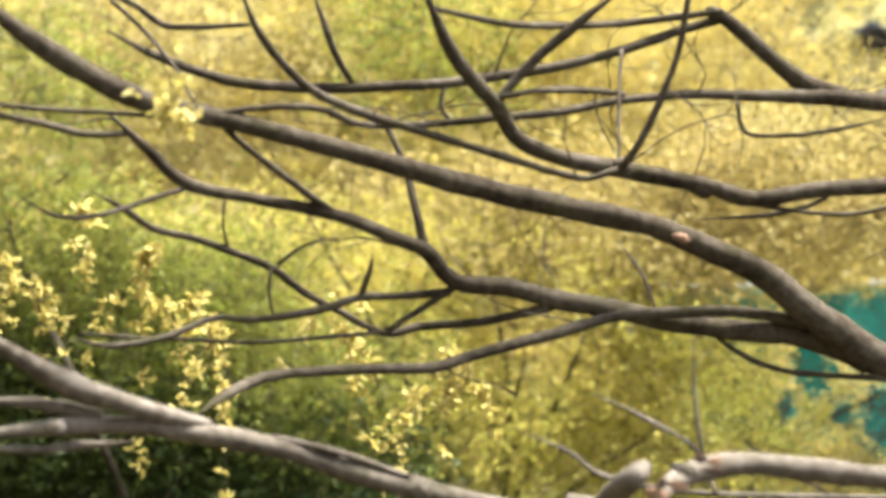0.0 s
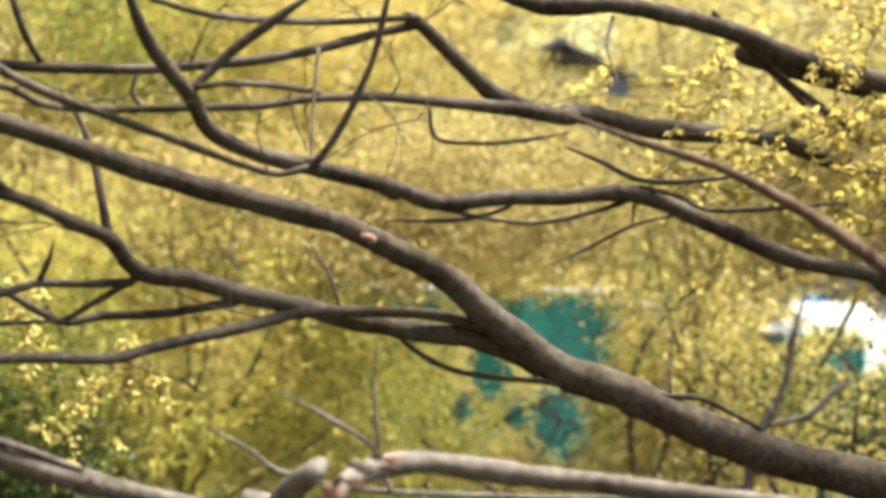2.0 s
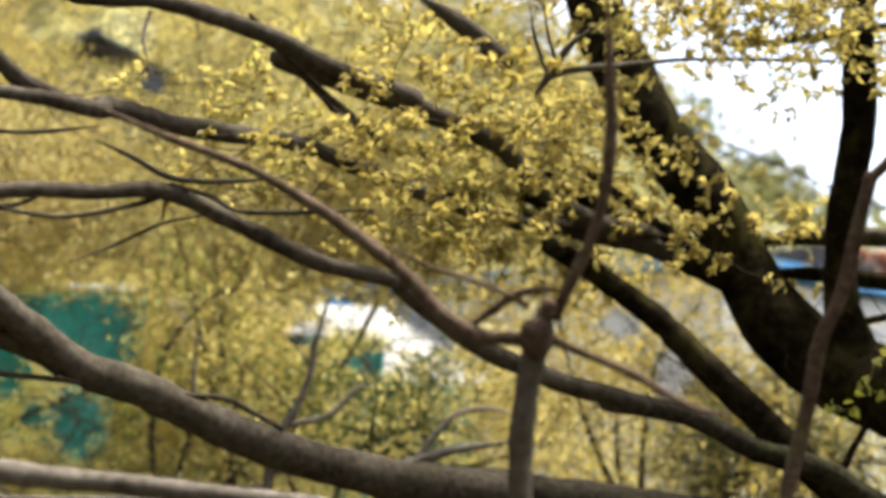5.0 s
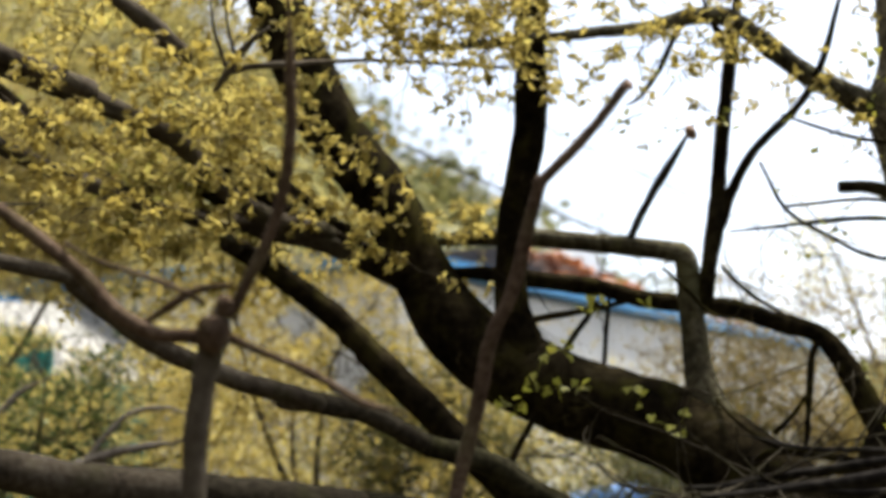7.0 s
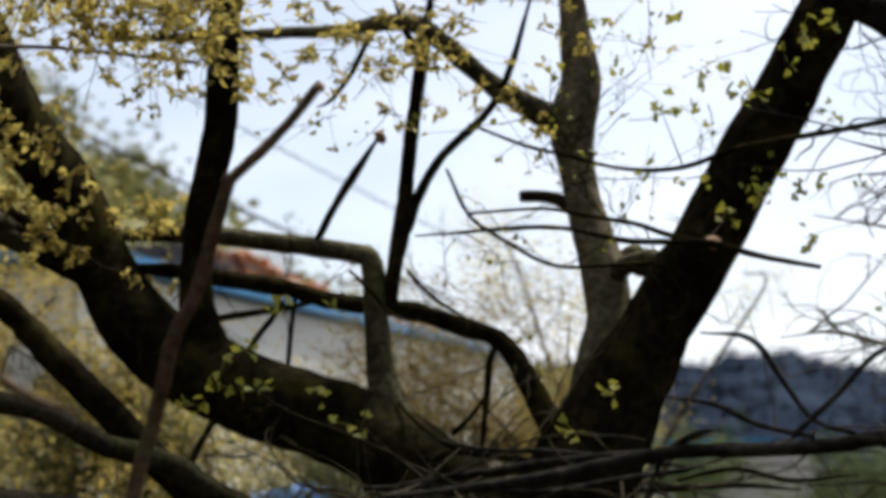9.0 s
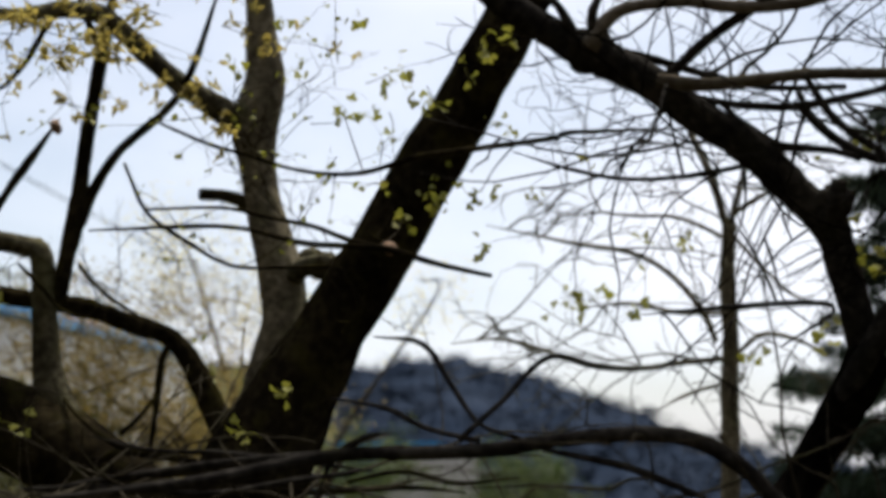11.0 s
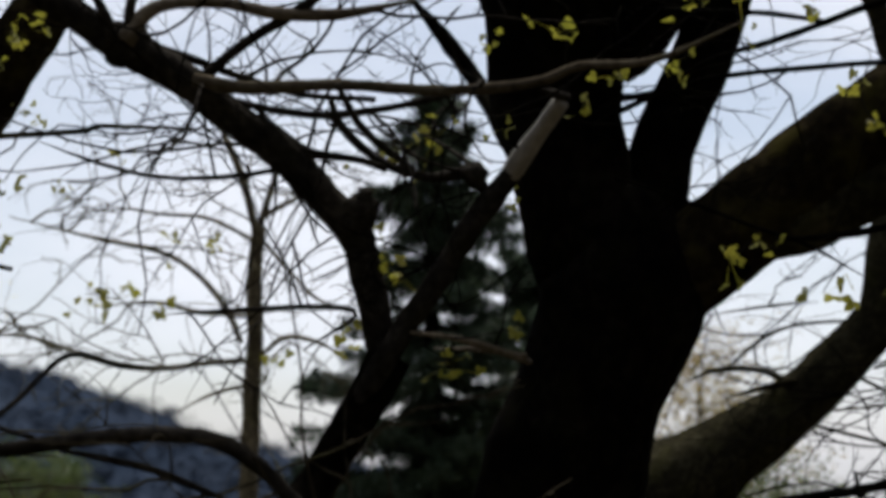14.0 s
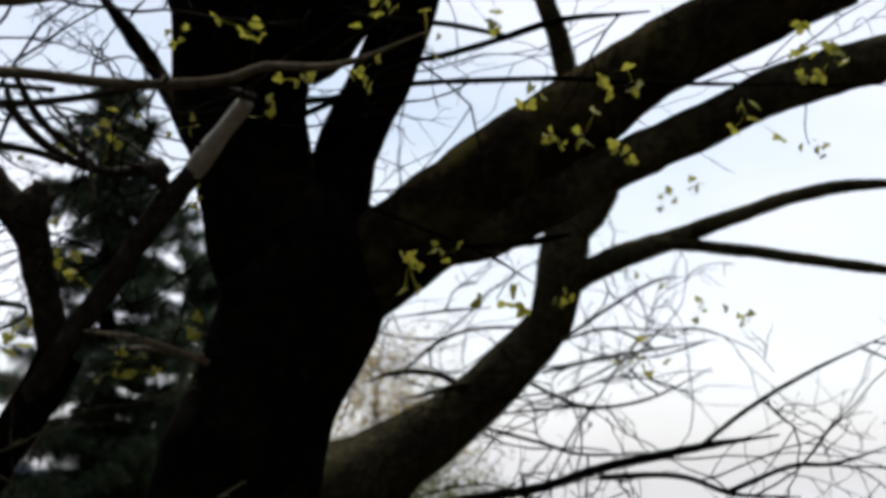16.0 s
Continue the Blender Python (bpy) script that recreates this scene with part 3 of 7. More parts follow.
limb(many_stemmed_tree, "branch", [(-0.137, 3.686, 1.907, 0.0046), (-0.250, 3.630, 1.893, 0.0057), (-0.443, 3.562, 1.876, 0.0055), (-0.619, 3.439, 1.875, 0.0043), (-0.791, 3.305, 1.878, 0.0031)])
limb(many_stemmed_tree, "branch", [(-0.579, 3.399, 2.214, 0.0064), (-0.649, 3.303, 2.169, 0.0063), (-0.725, 3.203, 2.122, 0.0061), (-0.800, 3.122, 2.107, 0.0049), (-0.859, 3.035, 2.137, 0.0012)])
limb(many_stemmed_tree, "branch", [(-0.946, 3.079, 2.319, 0.0078), (-0.836, 3.148, 2.307, 0.0080), (-0.768, 3.216, 2.301, 0.0082), (-0.691, 3.280, 2.314, 0.0073)])
limb(many_stemmed_tree, "branch", [(-0.946, 3.074, 2.337, 0.0059), (-0.805, 3.116, 2.330, 0.0059), (-0.696, 3.157, 2.332, 0.0060), (-0.571, 3.198, 2.328, 0.0051)])
limb(many_stemmed_tree, "branch", [(-0.165, 3.564, 2.081, 0.0016), (-0.174, 3.599, 2.045, 0.0068), (-0.196, 3.635, 1.995, 0.0080)])
limb(many_stemmed_tree, "branch", [(-0.390, 3.550, 2.054, 0.0056), (-0.324, 3.550, 2.101, 0.0045), (-0.244, 3.554, 2.120, 0.0012)])
limb(many_stemmed_tree, "branch", [(-0.498, 3.515, 2.080, 0.0044), (-0.506, 3.478, 2.138, 0.0033), (-0.498, 3.442, 2.198, 0.0022)])
limb(many_stemmed_tree, "branch", [(-0.403, 3.549, 2.048, 0.0045), (-0.408, 3.550, 1.988, 0.0033), (-0.397, 3.551, 1.935, 0.0028)])
limb(many_stemmed_tree, "branch", [(-0.779, 3.449, 2.690, 0.0067), (-0.727, 3.518, 2.677, 0.0079), (-0.672, 3.590, 2.649, 0.0081), (-0.555, 3.380, 2.583, 0.0076), (-0.412, 3.168, 2.525, 0.0051)])
limb(many_stemmed_tree, "branch", [(-0.315, 3.610, 2.744, 0.0028), (-0.279, 3.644, 2.640, 0.0093), (-0.253, 3.677, 2.577, 0.0094), (-0.220, 3.705, 2.526, 0.0071)])
limb(many_stemmed_tree, "branch", [(-0.013, 3.273, 2.589, 0.0063), (0.157, 3.453, 2.605, 0.0089), (0.303, 3.619, 2.647, 0.0093), (0.460, 3.777, 2.697, 0.0097), (0.605, 3.773, 2.713, 0.0097), (0.720, 3.770, 2.726, 0.0085)])
limb(many_stemmed_tree, "branch", [(0.127, 3.397, 2.417, 0.0065), (0.230, 3.390, 2.430, 0.0076), (0.351, 3.578, 2.475, 0.0091), (0.462, 3.764, 2.511, 0.0060)])
limb(many_stemmed_tree, "branch", [(-0.794, 3.549, 2.701, 0.0057), (-0.703, 3.541, 2.614, 0.0057), (-0.601, 3.357, 2.482, 0.0043), (-0.532, 3.212, 2.368, 0.0031)])
limb(many_stemmed_tree, "branch", [(0.012, 3.749, 2.535, 0.0048), (-0.003, 3.748, 2.477, 0.0060), (0.025, 3.742, 2.439, 0.0059)])
limb(many_stemmed_tree, "branch", [(0.458, 3.771, 2.625, 0.0048), (0.435, 3.663, 2.467, 0.0047), (0.418, 3.554, 2.291, 0.0034)])
limb(many_stemmed_tree, "branch", [(0.771, 3.890, 2.518, 0.0050), (0.776, 3.822, 2.420, 0.0061), (0.868, 3.719, 2.390, 0.0059), (0.973, 3.691, 2.398, 0.0059), (1.087, 3.655, 2.417, 0.0020)])
limb(many_stemmed_tree, "branch", [(0.464, 4.033, 2.177, 0.0013), (0.516, 3.951, 2.078, 0.0050), (0.537, 3.870, 1.981, 0.0049)])
limb(many_stemmed_tree, "branch", [(0.676, 3.905, 1.930, 0.0062), (0.752, 3.908, 1.866, 0.0080), (0.871, 3.898, 1.816, 0.0087), (1.088, 3.907, 1.797, 0.0082), (1.206, 3.936, 1.780, 0.0076)])
limb(many_stemmed_tree, "branch", [(0.639, 3.801, 2.193, 0.0017), (0.809, 3.768, 2.198, 0.0073), (0.911, 3.697, 2.213, 0.0060), (0.953, 3.636, 2.241, 0.0059)])
limb(many_stemmed_tree, "branch", [(0.750, 3.628, 2.202, 0.0058), (0.904, 3.671, 2.187, 0.0059), (1.034, 3.714, 2.192, 0.0061), (1.155, 3.670, 2.219, 0.0060), (1.234, 3.636, 2.246, 0.0072)])
limb(many_stemmed_tree, "branch", [(1.079, 3.665, 2.382, 0.0025), (1.163, 3.647, 2.347, 0.0072), (1.274, 3.620, 2.296, 0.0084), (1.419, 3.565, 2.296, 0.0072), (1.534, 3.514, 2.311, 0.0021)])
limb(many_stemmed_tree, "branch", [(1.324, 4.015, 2.840, 0.0054), (1.255, 3.855, 2.710, 0.0052), (1.229, 3.684, 2.558, 0.0017)])
limb(many_stemmed_tree, "branch", [(1.261, 3.627, 2.282, 0.0060), (1.369, 3.593, 2.252, 0.0060), (1.423, 3.578, 2.221, 0.0060), (1.589, 3.507, 2.222, 0.0071), (1.736, 3.435, 2.229, 0.0021)])
limb(many_stemmed_tree, "branch", [(1.091, 3.920, 2.102, 0.0013), (1.205, 3.880, 2.154, 0.0051), (1.291, 3.760, 2.202, 0.0050), (1.372, 3.643, 2.217, 0.0036)])
limb(many_stemmed_tree, "branch", [(1.430, 3.939, 1.769, 0.0064), (1.548, 3.951, 1.764, 0.0091), (1.647, 3.953, 1.719, 0.0078), (1.710, 3.910, 1.681, 0.0065)])
limb(many_stemmed_tree, "main_limb", [(0.900, 3.998, 2.902, 0.0092), (1.115, 4.011, 2.860, 0.0253), (1.312, 4.004, 2.869, 0.0242), (1.435, 4.018, 2.865, 0.0271), (1.621, 4.012, 2.835, 0.0287), (1.778, 4.016, 2.788, 0.0302), (1.949, 4.010, 2.730, 0.0317), (2.143, 3.981, 2.685, 0.0332), (1.791, 4.174, 2.809, 0.0334), (2.004, 4.178, 2.763, 0.0355), (2.253, 4.158, 2.704, 0.0360), (2.520, 4.120, 2.610, 0.0335), (2.697, 4.131, 2.484, 0.0324), (2.881, 4.121, 2.390, 0.0371), (3.138, 4.185, 2.374, 0.0404), (3.389, 4.249, 2.342, 0.0456), (3.688, 4.271, 2.284, 0.0417)])
limb(many_stemmed_tree, "branch", [(1.616, 3.999, 2.873, 0.0068), (1.750, 4.033, 2.766, 0.0083), (1.881, 4.055, 2.686, 0.0097), (2.004, 4.022, 2.585, 0.0110), (2.109, 3.988, 2.500, 0.0038)])
limb(many_stemmed_tree, "branch", [(2.183, 4.029, 3.028, 0.0098), (2.317, 3.983, 2.944, 0.0309), (2.402, 3.956, 2.875, 0.0294), (2.468, 3.931, 2.823, 0.0260)])
limb(many_stemmed_tree, "branch", [(1.852, 4.181, 2.773, 0.0088), (1.953, 4.151, 2.671, 0.0117), (2.013, 4.075, 2.583, 0.0130), (2.073, 4.003, 2.514, 0.0100)])
limb(many_stemmed_tree, "dark_limb", [(2.329, 4.149, 2.437, 0.0135), (2.451, 4.145, 2.410, 0.0137), (2.621, 4.115, 2.346, 0.0138), (2.759, 4.098, 2.280, 0.0191), (2.753, 4.162, 2.299, 0.0316)], BARK_GREY_SHADED)
limb(many_stemmed_tree, "branch", [(2.454, 3.723, 2.730, 0.0098), (2.506, 3.681, 2.752, 0.0112), (2.599, 3.614, 2.761, 0.0098), (2.865, 3.692, 2.832, 0.0073), (3.140, 3.760, 2.891, 0.0060), (3.580, 3.675, 2.924, 0.0070)])
limb(many_stemmed_tree, "branch", [(2.433, 3.752, 2.677, 0.0035), (2.460, 3.717, 2.738, 0.0141), (2.497, 3.667, 2.816, 0.0112), (2.543, 3.617, 2.869, 0.0034)])
limb(many_stemmed_tree, "branch", [(2.460, 3.717, 2.738, 0.0070), (2.410, 3.713, 2.851, 0.0056), (2.379, 3.694, 2.962, 0.0017)])
limb(many_stemmed_tree, "branch", [(2.486, 3.695, 2.753, 0.0056), (2.445, 3.691, 2.850, 0.0049), (2.414, 3.672, 2.961, 0.0015)])
limb(many_stemmed_tree, "branch", [(2.690, 3.974, 2.590, 0.0040), (2.758, 3.946, 2.512, 0.0130), (2.854, 3.895, 2.433, 0.0146), (3.111, 4.054, 2.394, 0.0172), (3.359, 4.212, 2.376, 0.0199)], BARK_MOSSY_SHADED)
limb(many_stemmed_tree, "dark_limb", [(3.090, 4.447, 3.380, 0.0979), (3.185, 4.419, 3.136, 0.1060), (3.282, 4.376, 2.889, 0.1128), (3.380, 4.302, 2.700, 0.1095), (3.469, 4.218, 2.531, 0.1071), (3.541, 4.146, 2.323, 0.1083), (3.621, 4.056, 2.096, 0.1248), (3.734, 3.915, 1.930, 0.1426), (3.877, 3.724, 1.816, 0.1409), (4.007, 3.527, 1.733, 0.1390), (4.136, 3.315, 1.624, 0.1458), (4.257, 3.067, 1.416, 0.1688), (4.286, 2.916, 1.193, 0.1966)], BARK_MOSSY_SHADED)
limb(many_stemmed_tree, "dark_limb", [(3.584, 3.538, 3.253, 0.0531), (3.617, 3.599, 3.034, 0.0535), (3.655, 3.643, 2.810, 0.0574), (3.665, 3.700, 2.582, 0.0558), (3.676, 3.774, 2.354, 0.0543), (3.713, 3.809, 2.121, 0.0619), (3.767, 3.805, 1.965, 0.0847), (3.828, 3.786, 1.827, 0.1131)], BARK_MOSSY_SHADED)
limb(many_stemmed_tree, "elbow_limb", [(3.526, 4.161, 2.344, 0.0092), (3.630, 4.031, 2.369, 0.0219), (3.730, 3.901, 2.373, 0.0327), (3.828, 3.772, 2.357, 0.0343), (3.975, 3.583, 2.328, 0.0340), (4.099, 3.406, 2.298, 0.0372), (4.118, 3.378, 2.288, 0.0400), (4.123, 3.366, 2.240, 0.0406), (4.124, 3.359, 2.109, 0.0422), (4.131, 3.346, 1.952, 0.0472), (4.139, 3.322, 1.816, 0.0574), (4.168, 3.267, 1.661, 0.0776)], BARK_LICHEN)
limb(many_stemmed_tree, "branch", [(4.116, 3.306, 2.736, 0.0037), (4.077, 3.401, 2.586, 0.0160), (4.035, 3.474, 2.451, 0.0143), (4.001, 3.532, 2.318, 0.0125)], BARK_MOSSY_SHADED)
limb(many_stemmed_tree, "branch", [(3.623, 4.056, 2.258, 0.0183), (3.740, 3.943, 2.246, 0.0273), (3.867, 3.814, 2.222, 0.0327), (3.990, 3.683, 2.188, 0.0326), (4.121, 3.534, 2.139, 0.0306), (4.281, 3.335, 2.106, 0.0339), (4.375, 3.167, 2.048, 0.0335), (4.429, 3.045, 1.994, 0.0348), (4.452, 2.969, 1.897, 0.0409), (4.473, 2.891, 1.758, 0.0458), (4.490, 2.813, 1.621, 0.0559)], BARK_MOSSY_SHADED)
limb(many_stemmed_tree, "branch", [(4.118, 3.081, 3.245, 0.0062), (4.149, 3.151, 3.021, 0.0232), (4.175, 3.211, 2.791, 0.0251), (4.194, 3.265, 2.557, 0.0270), (4.190, 3.282, 2.397, 0.0323), (4.175, 3.302, 2.256, 0.0286), (4.158, 3.320, 2.107, 0.0285)], BARK_MOSSY_SHADED)
limb(many_stemmed_tree, "branch", [(4.284, 2.763, 3.224, 0.0043), (4.302, 2.898, 2.910, 0.0130), (4.283, 2.982, 2.777, 0.0145), (4.229, 3.140, 2.628, 0.0165), (4.213, 3.229, 2.495, 0.0196), (4.213, 3.286, 2.379, 0.0211)], BARK_MOSSY_SHADED)
limb(many_stemmed_tree, "branch", [(4.033, 3.210, 3.208, 0.0037), (4.104, 3.191, 3.058, 0.0125), (4.157, 3.163, 2.963, 0.0161)], BARK_MOSSY_SHADED)
limb(many_stemmed_tree, "branch", [(4.001, 3.210, 3.099, 0.0123), (4.041, 3.314, 3.045, 0.0107), (4.084, 3.428, 2.950, 0.0109), (4.053, 3.499, 2.855, 0.0082), (4.024, 3.541, 2.831, 0.0019)], BARK_MOSSY_SHADED)
limb(many_stemmed_tree, "pale_stem", [(4.534, 2.791, 3.335, 0.0434), (4.578, 2.792, 3.094, 0.0560), (4.597, 2.787, 2.909, 0.0771), (4.582, 2.810, 2.765, 0.0826), (4.585, 2.804, 2.600, 0.0612), (4.599, 2.769, 2.435, 0.0666), (4.602, 2.717, 2.250, 0.0791), (4.586, 2.683, 2.067, 0.0801), (4.538, 2.688, 1.909, 0.0885), (4.475, 2.711, 1.715, 0.1048), (4.419, 2.771, 1.489, 0.1356), (4.350, 2.822, 1.211, 0.1787)], BARK_TAN)
limb(many_stemmed_tree, "dark_limb", [(4.450, 1.719, 3.097, 0.0904), (4.496, 1.879, 2.861, 0.0957), (4.520, 2.034, 2.648, 0.1043), (4.532, 2.188, 2.425, 0.1102), (4.530, 2.340, 2.194, 0.1159), (4.514, 2.486, 1.975, 0.1259), (4.494, 2.611, 1.752, 0.1582), (4.435, 2.714, 1.508, 0.1892), (4.350, 2.822, 1.211, 0.2144)], BARK_MOSSY_SHADED)
limb(many_stemmed_tree, "branch", [(4.568, 2.837, 2.756, 0.0583), (4.445, 2.936, 2.837, 0.0417), (4.346, 3.000, 2.893, 0.0378), (4.216, 3.078, 3.002, 0.0357), (4.102, 3.140, 3.080, 0.0337), (4.004, 3.212, 3.080, 0.0299), (3.876, 3.308, 3.038, 0.0227), (3.716, 3.423, 3.017, 0.0189), (3.555, 3.530, 2.992, 0.0153), (3.291, 3.788, 2.964, 0.0118), (3.215, 3.844, 2.986, 0.0024)], BARK_LICHEN)
limb(many_stemmed_tree, "stub", [(4.519, 2.998, 2.514, 0.0201), (4.549, 2.901, 2.504, 0.0218), (4.581, 2.804, 2.467, 0.0271)], BARK_MOSSY_SHADED)
limb(many_stemmed_tree, "stub", [(4.469, 2.442, 2.249, 0.0254), (4.540, 2.580, 2.233, 0.0348), (4.625, 2.698, 2.190, 0.0357)], BARK_LICHEN)
limb(many_stemmed_tree, "broken_branch", [(4.197, 3.231, 2.356, 0.0036), (4.217, 2.850, 2.349, 0.0082), (4.148, 2.583, 2.316, 0.0078), (4.069, 2.331, 2.248, 0.0096), (3.973, 2.086, 2.210, 0.0101), (3.981, 1.980, 2.195, 0.0120), (4.008, 1.836, 2.148, 0.0088), (4.036, 1.676, 2.109, 0.0068)], BARK_MOSSY_SHADED)
limb(many_stemmed_tree, "branch", [(4.019, 2.871, 2.379, 0.0048), (4.083, 2.627, 2.377, 0.0059), (4.092, 2.464, 2.339, 0.0069), (4.020, 2.262, 2.288, 0.0078), (3.998, 2.136, 2.239, 0.0087), (3.978, 1.997, 2.200, 0.0096)], BARK_MOSSY_SHADED)
limb(many_stemmed_tree, "branch", [(4.254, 3.035, 2.740, 0.0053), (4.233, 2.786, 2.628, 0.0069), (4.161, 2.586, 2.559, 0.0066), (4.110, 2.347, 2.480, 0.0064), (4.039, 2.113, 2.442, 0.0076), (3.948, 1.884, 2.456, 0.0087), (3.984, 1.726, 2.474, 0.0086), (4.047, 1.474, 2.499, 0.0084), (4.054, 1.446, 2.513, 0.0073), (4.159, 1.105, 2.517, 0.0023)], BARK_MOSSY_SHADED)
limb(many_stemmed_tree, "branch", [(4.233, 3.119, 2.586, 0.0053), (4.207, 3.005, 2.411, 0.0070), (4.199, 2.839, 2.298, 0.0068), (4.229, 2.680, 2.212, 0.0067), (4.363, 2.544, 2.213, 0.0067), (4.500, 2.385, 2.232, 0.0068)], BARK_MOSSY_SHADED)
limb(many_stemmed_tree, "branch", [(4.230, 3.295, 2.241, 0.0072), (4.307, 3.228, 2.142, 0.0072), (4.378, 3.157, 2.082, 0.0054)], BARK_MOSSY_SHADED)
limb(many_stemmed_tree, "branch", [(3.783, 3.851, 2.060, 0.0143), (3.822, 3.780, 2.078, 0.0133), (3.887, 3.679, 2.096, 0.0124), (4.003, 3.625, 2.121, 0.0108), (4.156, 3.520, 2.170, 0.0073)], BARK_MOSSY_SHADED)
limb(many_stemmed_tree, "branch", [(3.841, 3.773, 1.846, 0.0124), (3.894, 3.712, 1.993, 0.0116), (3.933, 3.668, 2.073, 0.0107), (3.918, 3.601, 2.127, 0.0089)], BARK_MOSSY_SHADED)
limb(many_stemmed_tree, "branch", [(3.947, 3.618, 1.795, 0.0088), (3.968, 3.617, 1.923, 0.0089), (3.979, 3.616, 2.023, 0.0089), (3.937, 3.561, 2.136, 0.0071)], BARK_MOSSY_SHADED)
limb(many_stemmed_tree, "branch", [(3.670, 3.807, 1.518, 0.0120), (3.694, 3.793, 1.603, 0.0121), (3.730, 3.764, 1.688, 0.0121), (3.762, 3.729, 1.774, 0.0122), (3.799, 3.686, 1.861, 0.0105)], BARK_MOSSY_SHADED)
limb(many_stemmed_tree, "branch", [(4.432, 3.037, 1.989, 0.0125), (4.373, 3.038, 1.932, 0.0133), (4.351, 3.040, 1.798, 0.0123), (4.294, 3.031, 1.576, 0.0087)], BARK_MOSSY_SHADED)
limb(many_stemmed_tree, "base_trunk", [(4.356, 2.825, 1.303, 0.2959), (4.306, 2.843, 0.958, 0.2915), (4.232, 2.824, 0.525, 0.3099), (4.148, 2.776, 0.139, 0.3841), (4.103, 2.750, -0.180, 0.5762)], BARK_MOSSY_SHADED)

limb(low_limbed_tree, "branch", [(-0.865, 2.757, 1.849, 0.0084), (-0.712, 2.807, 1.754, 0.0218), (-0.613, 2.832, 1.717, 0.0198), (-0.515, 2.875, 1.684, 0.0160), (-0.446, 2.909, 1.669, 0.0108)])
limb(low_limbed_tree, "main_limb", [(-0.862, 2.768, 1.653, 0.0060), (-0.714, 2.825, 1.664, 0.0166), (-0.567, 2.872, 1.669, 0.0169), (-0.467, 2.905, 1.655, 0.0206), (-0.310, 2.941, 1.622, 0.0209), (-0.182, 2.968, 1.578, 0.0219), (-0.052, 2.989, 1.544, 0.0211), (0.079, 3.003, 1.511, 0.0212), (0.339, 2.984, 1.439, 0.0274)])
limb(low_limbed_tree, "branch", [(-0.331, 2.935, 1.644, 0.0073), (-0.202, 2.945, 1.614, 0.0073), (-0.095, 2.970, 1.577, 0.0064), (0.024, 2.992, 1.536, 0.0064)])
limb(low_limbed_tree, "branch", [(-0.860, 2.820, 1.716, 0.0052), (-0.739, 2.839, 1.705, 0.0141), (-0.637, 2.849, 1.684, 0.0132)])
limb(low_limbed_tree, "branch", [(-0.825, 2.783, 1.626, 0.0060), (-0.736, 2.832, 1.625, 0.0079), (-0.672, 2.872, 1.632, 0.0080), (-0.581, 2.892, 1.638, 0.0019)])
limb(low_limbed_tree, "broken_branch", [(0.366, 2.674, 1.527, 0.0124), (0.394, 2.709, 1.550, 0.0168), (0.432, 2.741, 1.568, 0.0196), (0.483, 2.771, 1.584, 0.0216), (0.562, 2.794, 1.589, 0.0211), (0.662, 2.810, 1.577, 0.0222), (0.826, 2.806, 1.557, 0.0215), (1.039, 2.774, 1.536, 0.0189), (1.247, 2.727, 1.509, 0.0197), (1.339, 2.682, 1.479, 0.0267)])
limb(low_limbed_tree, "stub", [(0.248, 2.982, 1.433, 0.0245), (0.299, 2.817, 1.521, 0.0242), (0.315, 2.651, 1.556, 0.0229), (0.339, 2.648, 1.578, 0.0180), (0.351, 2.647, 1.590, 0.0066)])
limb(low_limbed_tree, "trunk", [(0.232, 2.990, 1.504, 0.0321), (0.554, 2.977, 1.416, 0.0500), (0.705, 2.962, 1.238, 0.0583), (0.733, 2.927, 0.888, 0.0654), (0.669, 2.769, 0.378, 0.0681), (0.647, 2.714, 0.159, 0.0763), (0.636, 2.687, -0.180, 0.1022)])

limb(forked_sapling, "stem", [(1.321, 2.115, -0.180, 0.0344), (1.329, 2.125, 0.420, 0.0257), (1.345, 2.143, 1.001, 0.0229), (1.391, 2.195, 1.520, 0.0219), (1.397, 2.192, 1.649, 0.0220), (1.406, 2.182, 1.752, 0.0213), (1.417, 2.169, 1.817, 0.0237), (1.421, 2.161, 1.864, 0.0055)], BARK_GREY)
limb(forked_sapling, "branch", [(1.435, 2.155, 1.836, 0.0102), (1.450, 2.130, 1.890, 0.0110), (1.472, 2.094, 1.972, 0.0109), (1.480, 2.063, 2.061, 0.0116), (1.479, 2.043, 2.142, 0.0108), (1.466, 2.027, 2.231, 0.0100), (1.441, 1.999, 2.362, 0.0027)])
limb(forked_sapling, "branch", [(1.419, 2.169, 1.799, 0.0142), (1.397, 2.238, 1.808, 0.0137), (1.380, 2.302, 1.816, 0.0140), (1.343, 2.373, 1.860, 0.0143), (1.310, 2.436, 1.926, 0.0137), (1.245, 2.510, 2.004, 0.0131), (1.174, 2.580, 2.073, 0.0116), (1.077, 2.654, 2.144, 0.0091), (0.935, 2.739, 2.209, 0.0073), (0.818, 2.808, 2.269, 0.0019)])
limb(forked_sapling, "branch", [(1.377, 2.332, 1.838, 0.0067), (1.389, 2.264, 1.863, 0.0074), (1.388, 2.181, 1.882, 0.0064), (1.427, 2.130, 1.888, 0.0032)])
limb(forked_sapling, "branch", [(1.437, 2.181, 1.809, 0.0087), (1.484, 2.152, 1.785, 0.0079), (1.528, 2.122, 1.762, 0.0071), (1.571, 2.092, 1.738, 0.0070), (1.632, 2.048, 1.693, 0.0069), (1.692, 1.999, 1.675, 0.0012)])
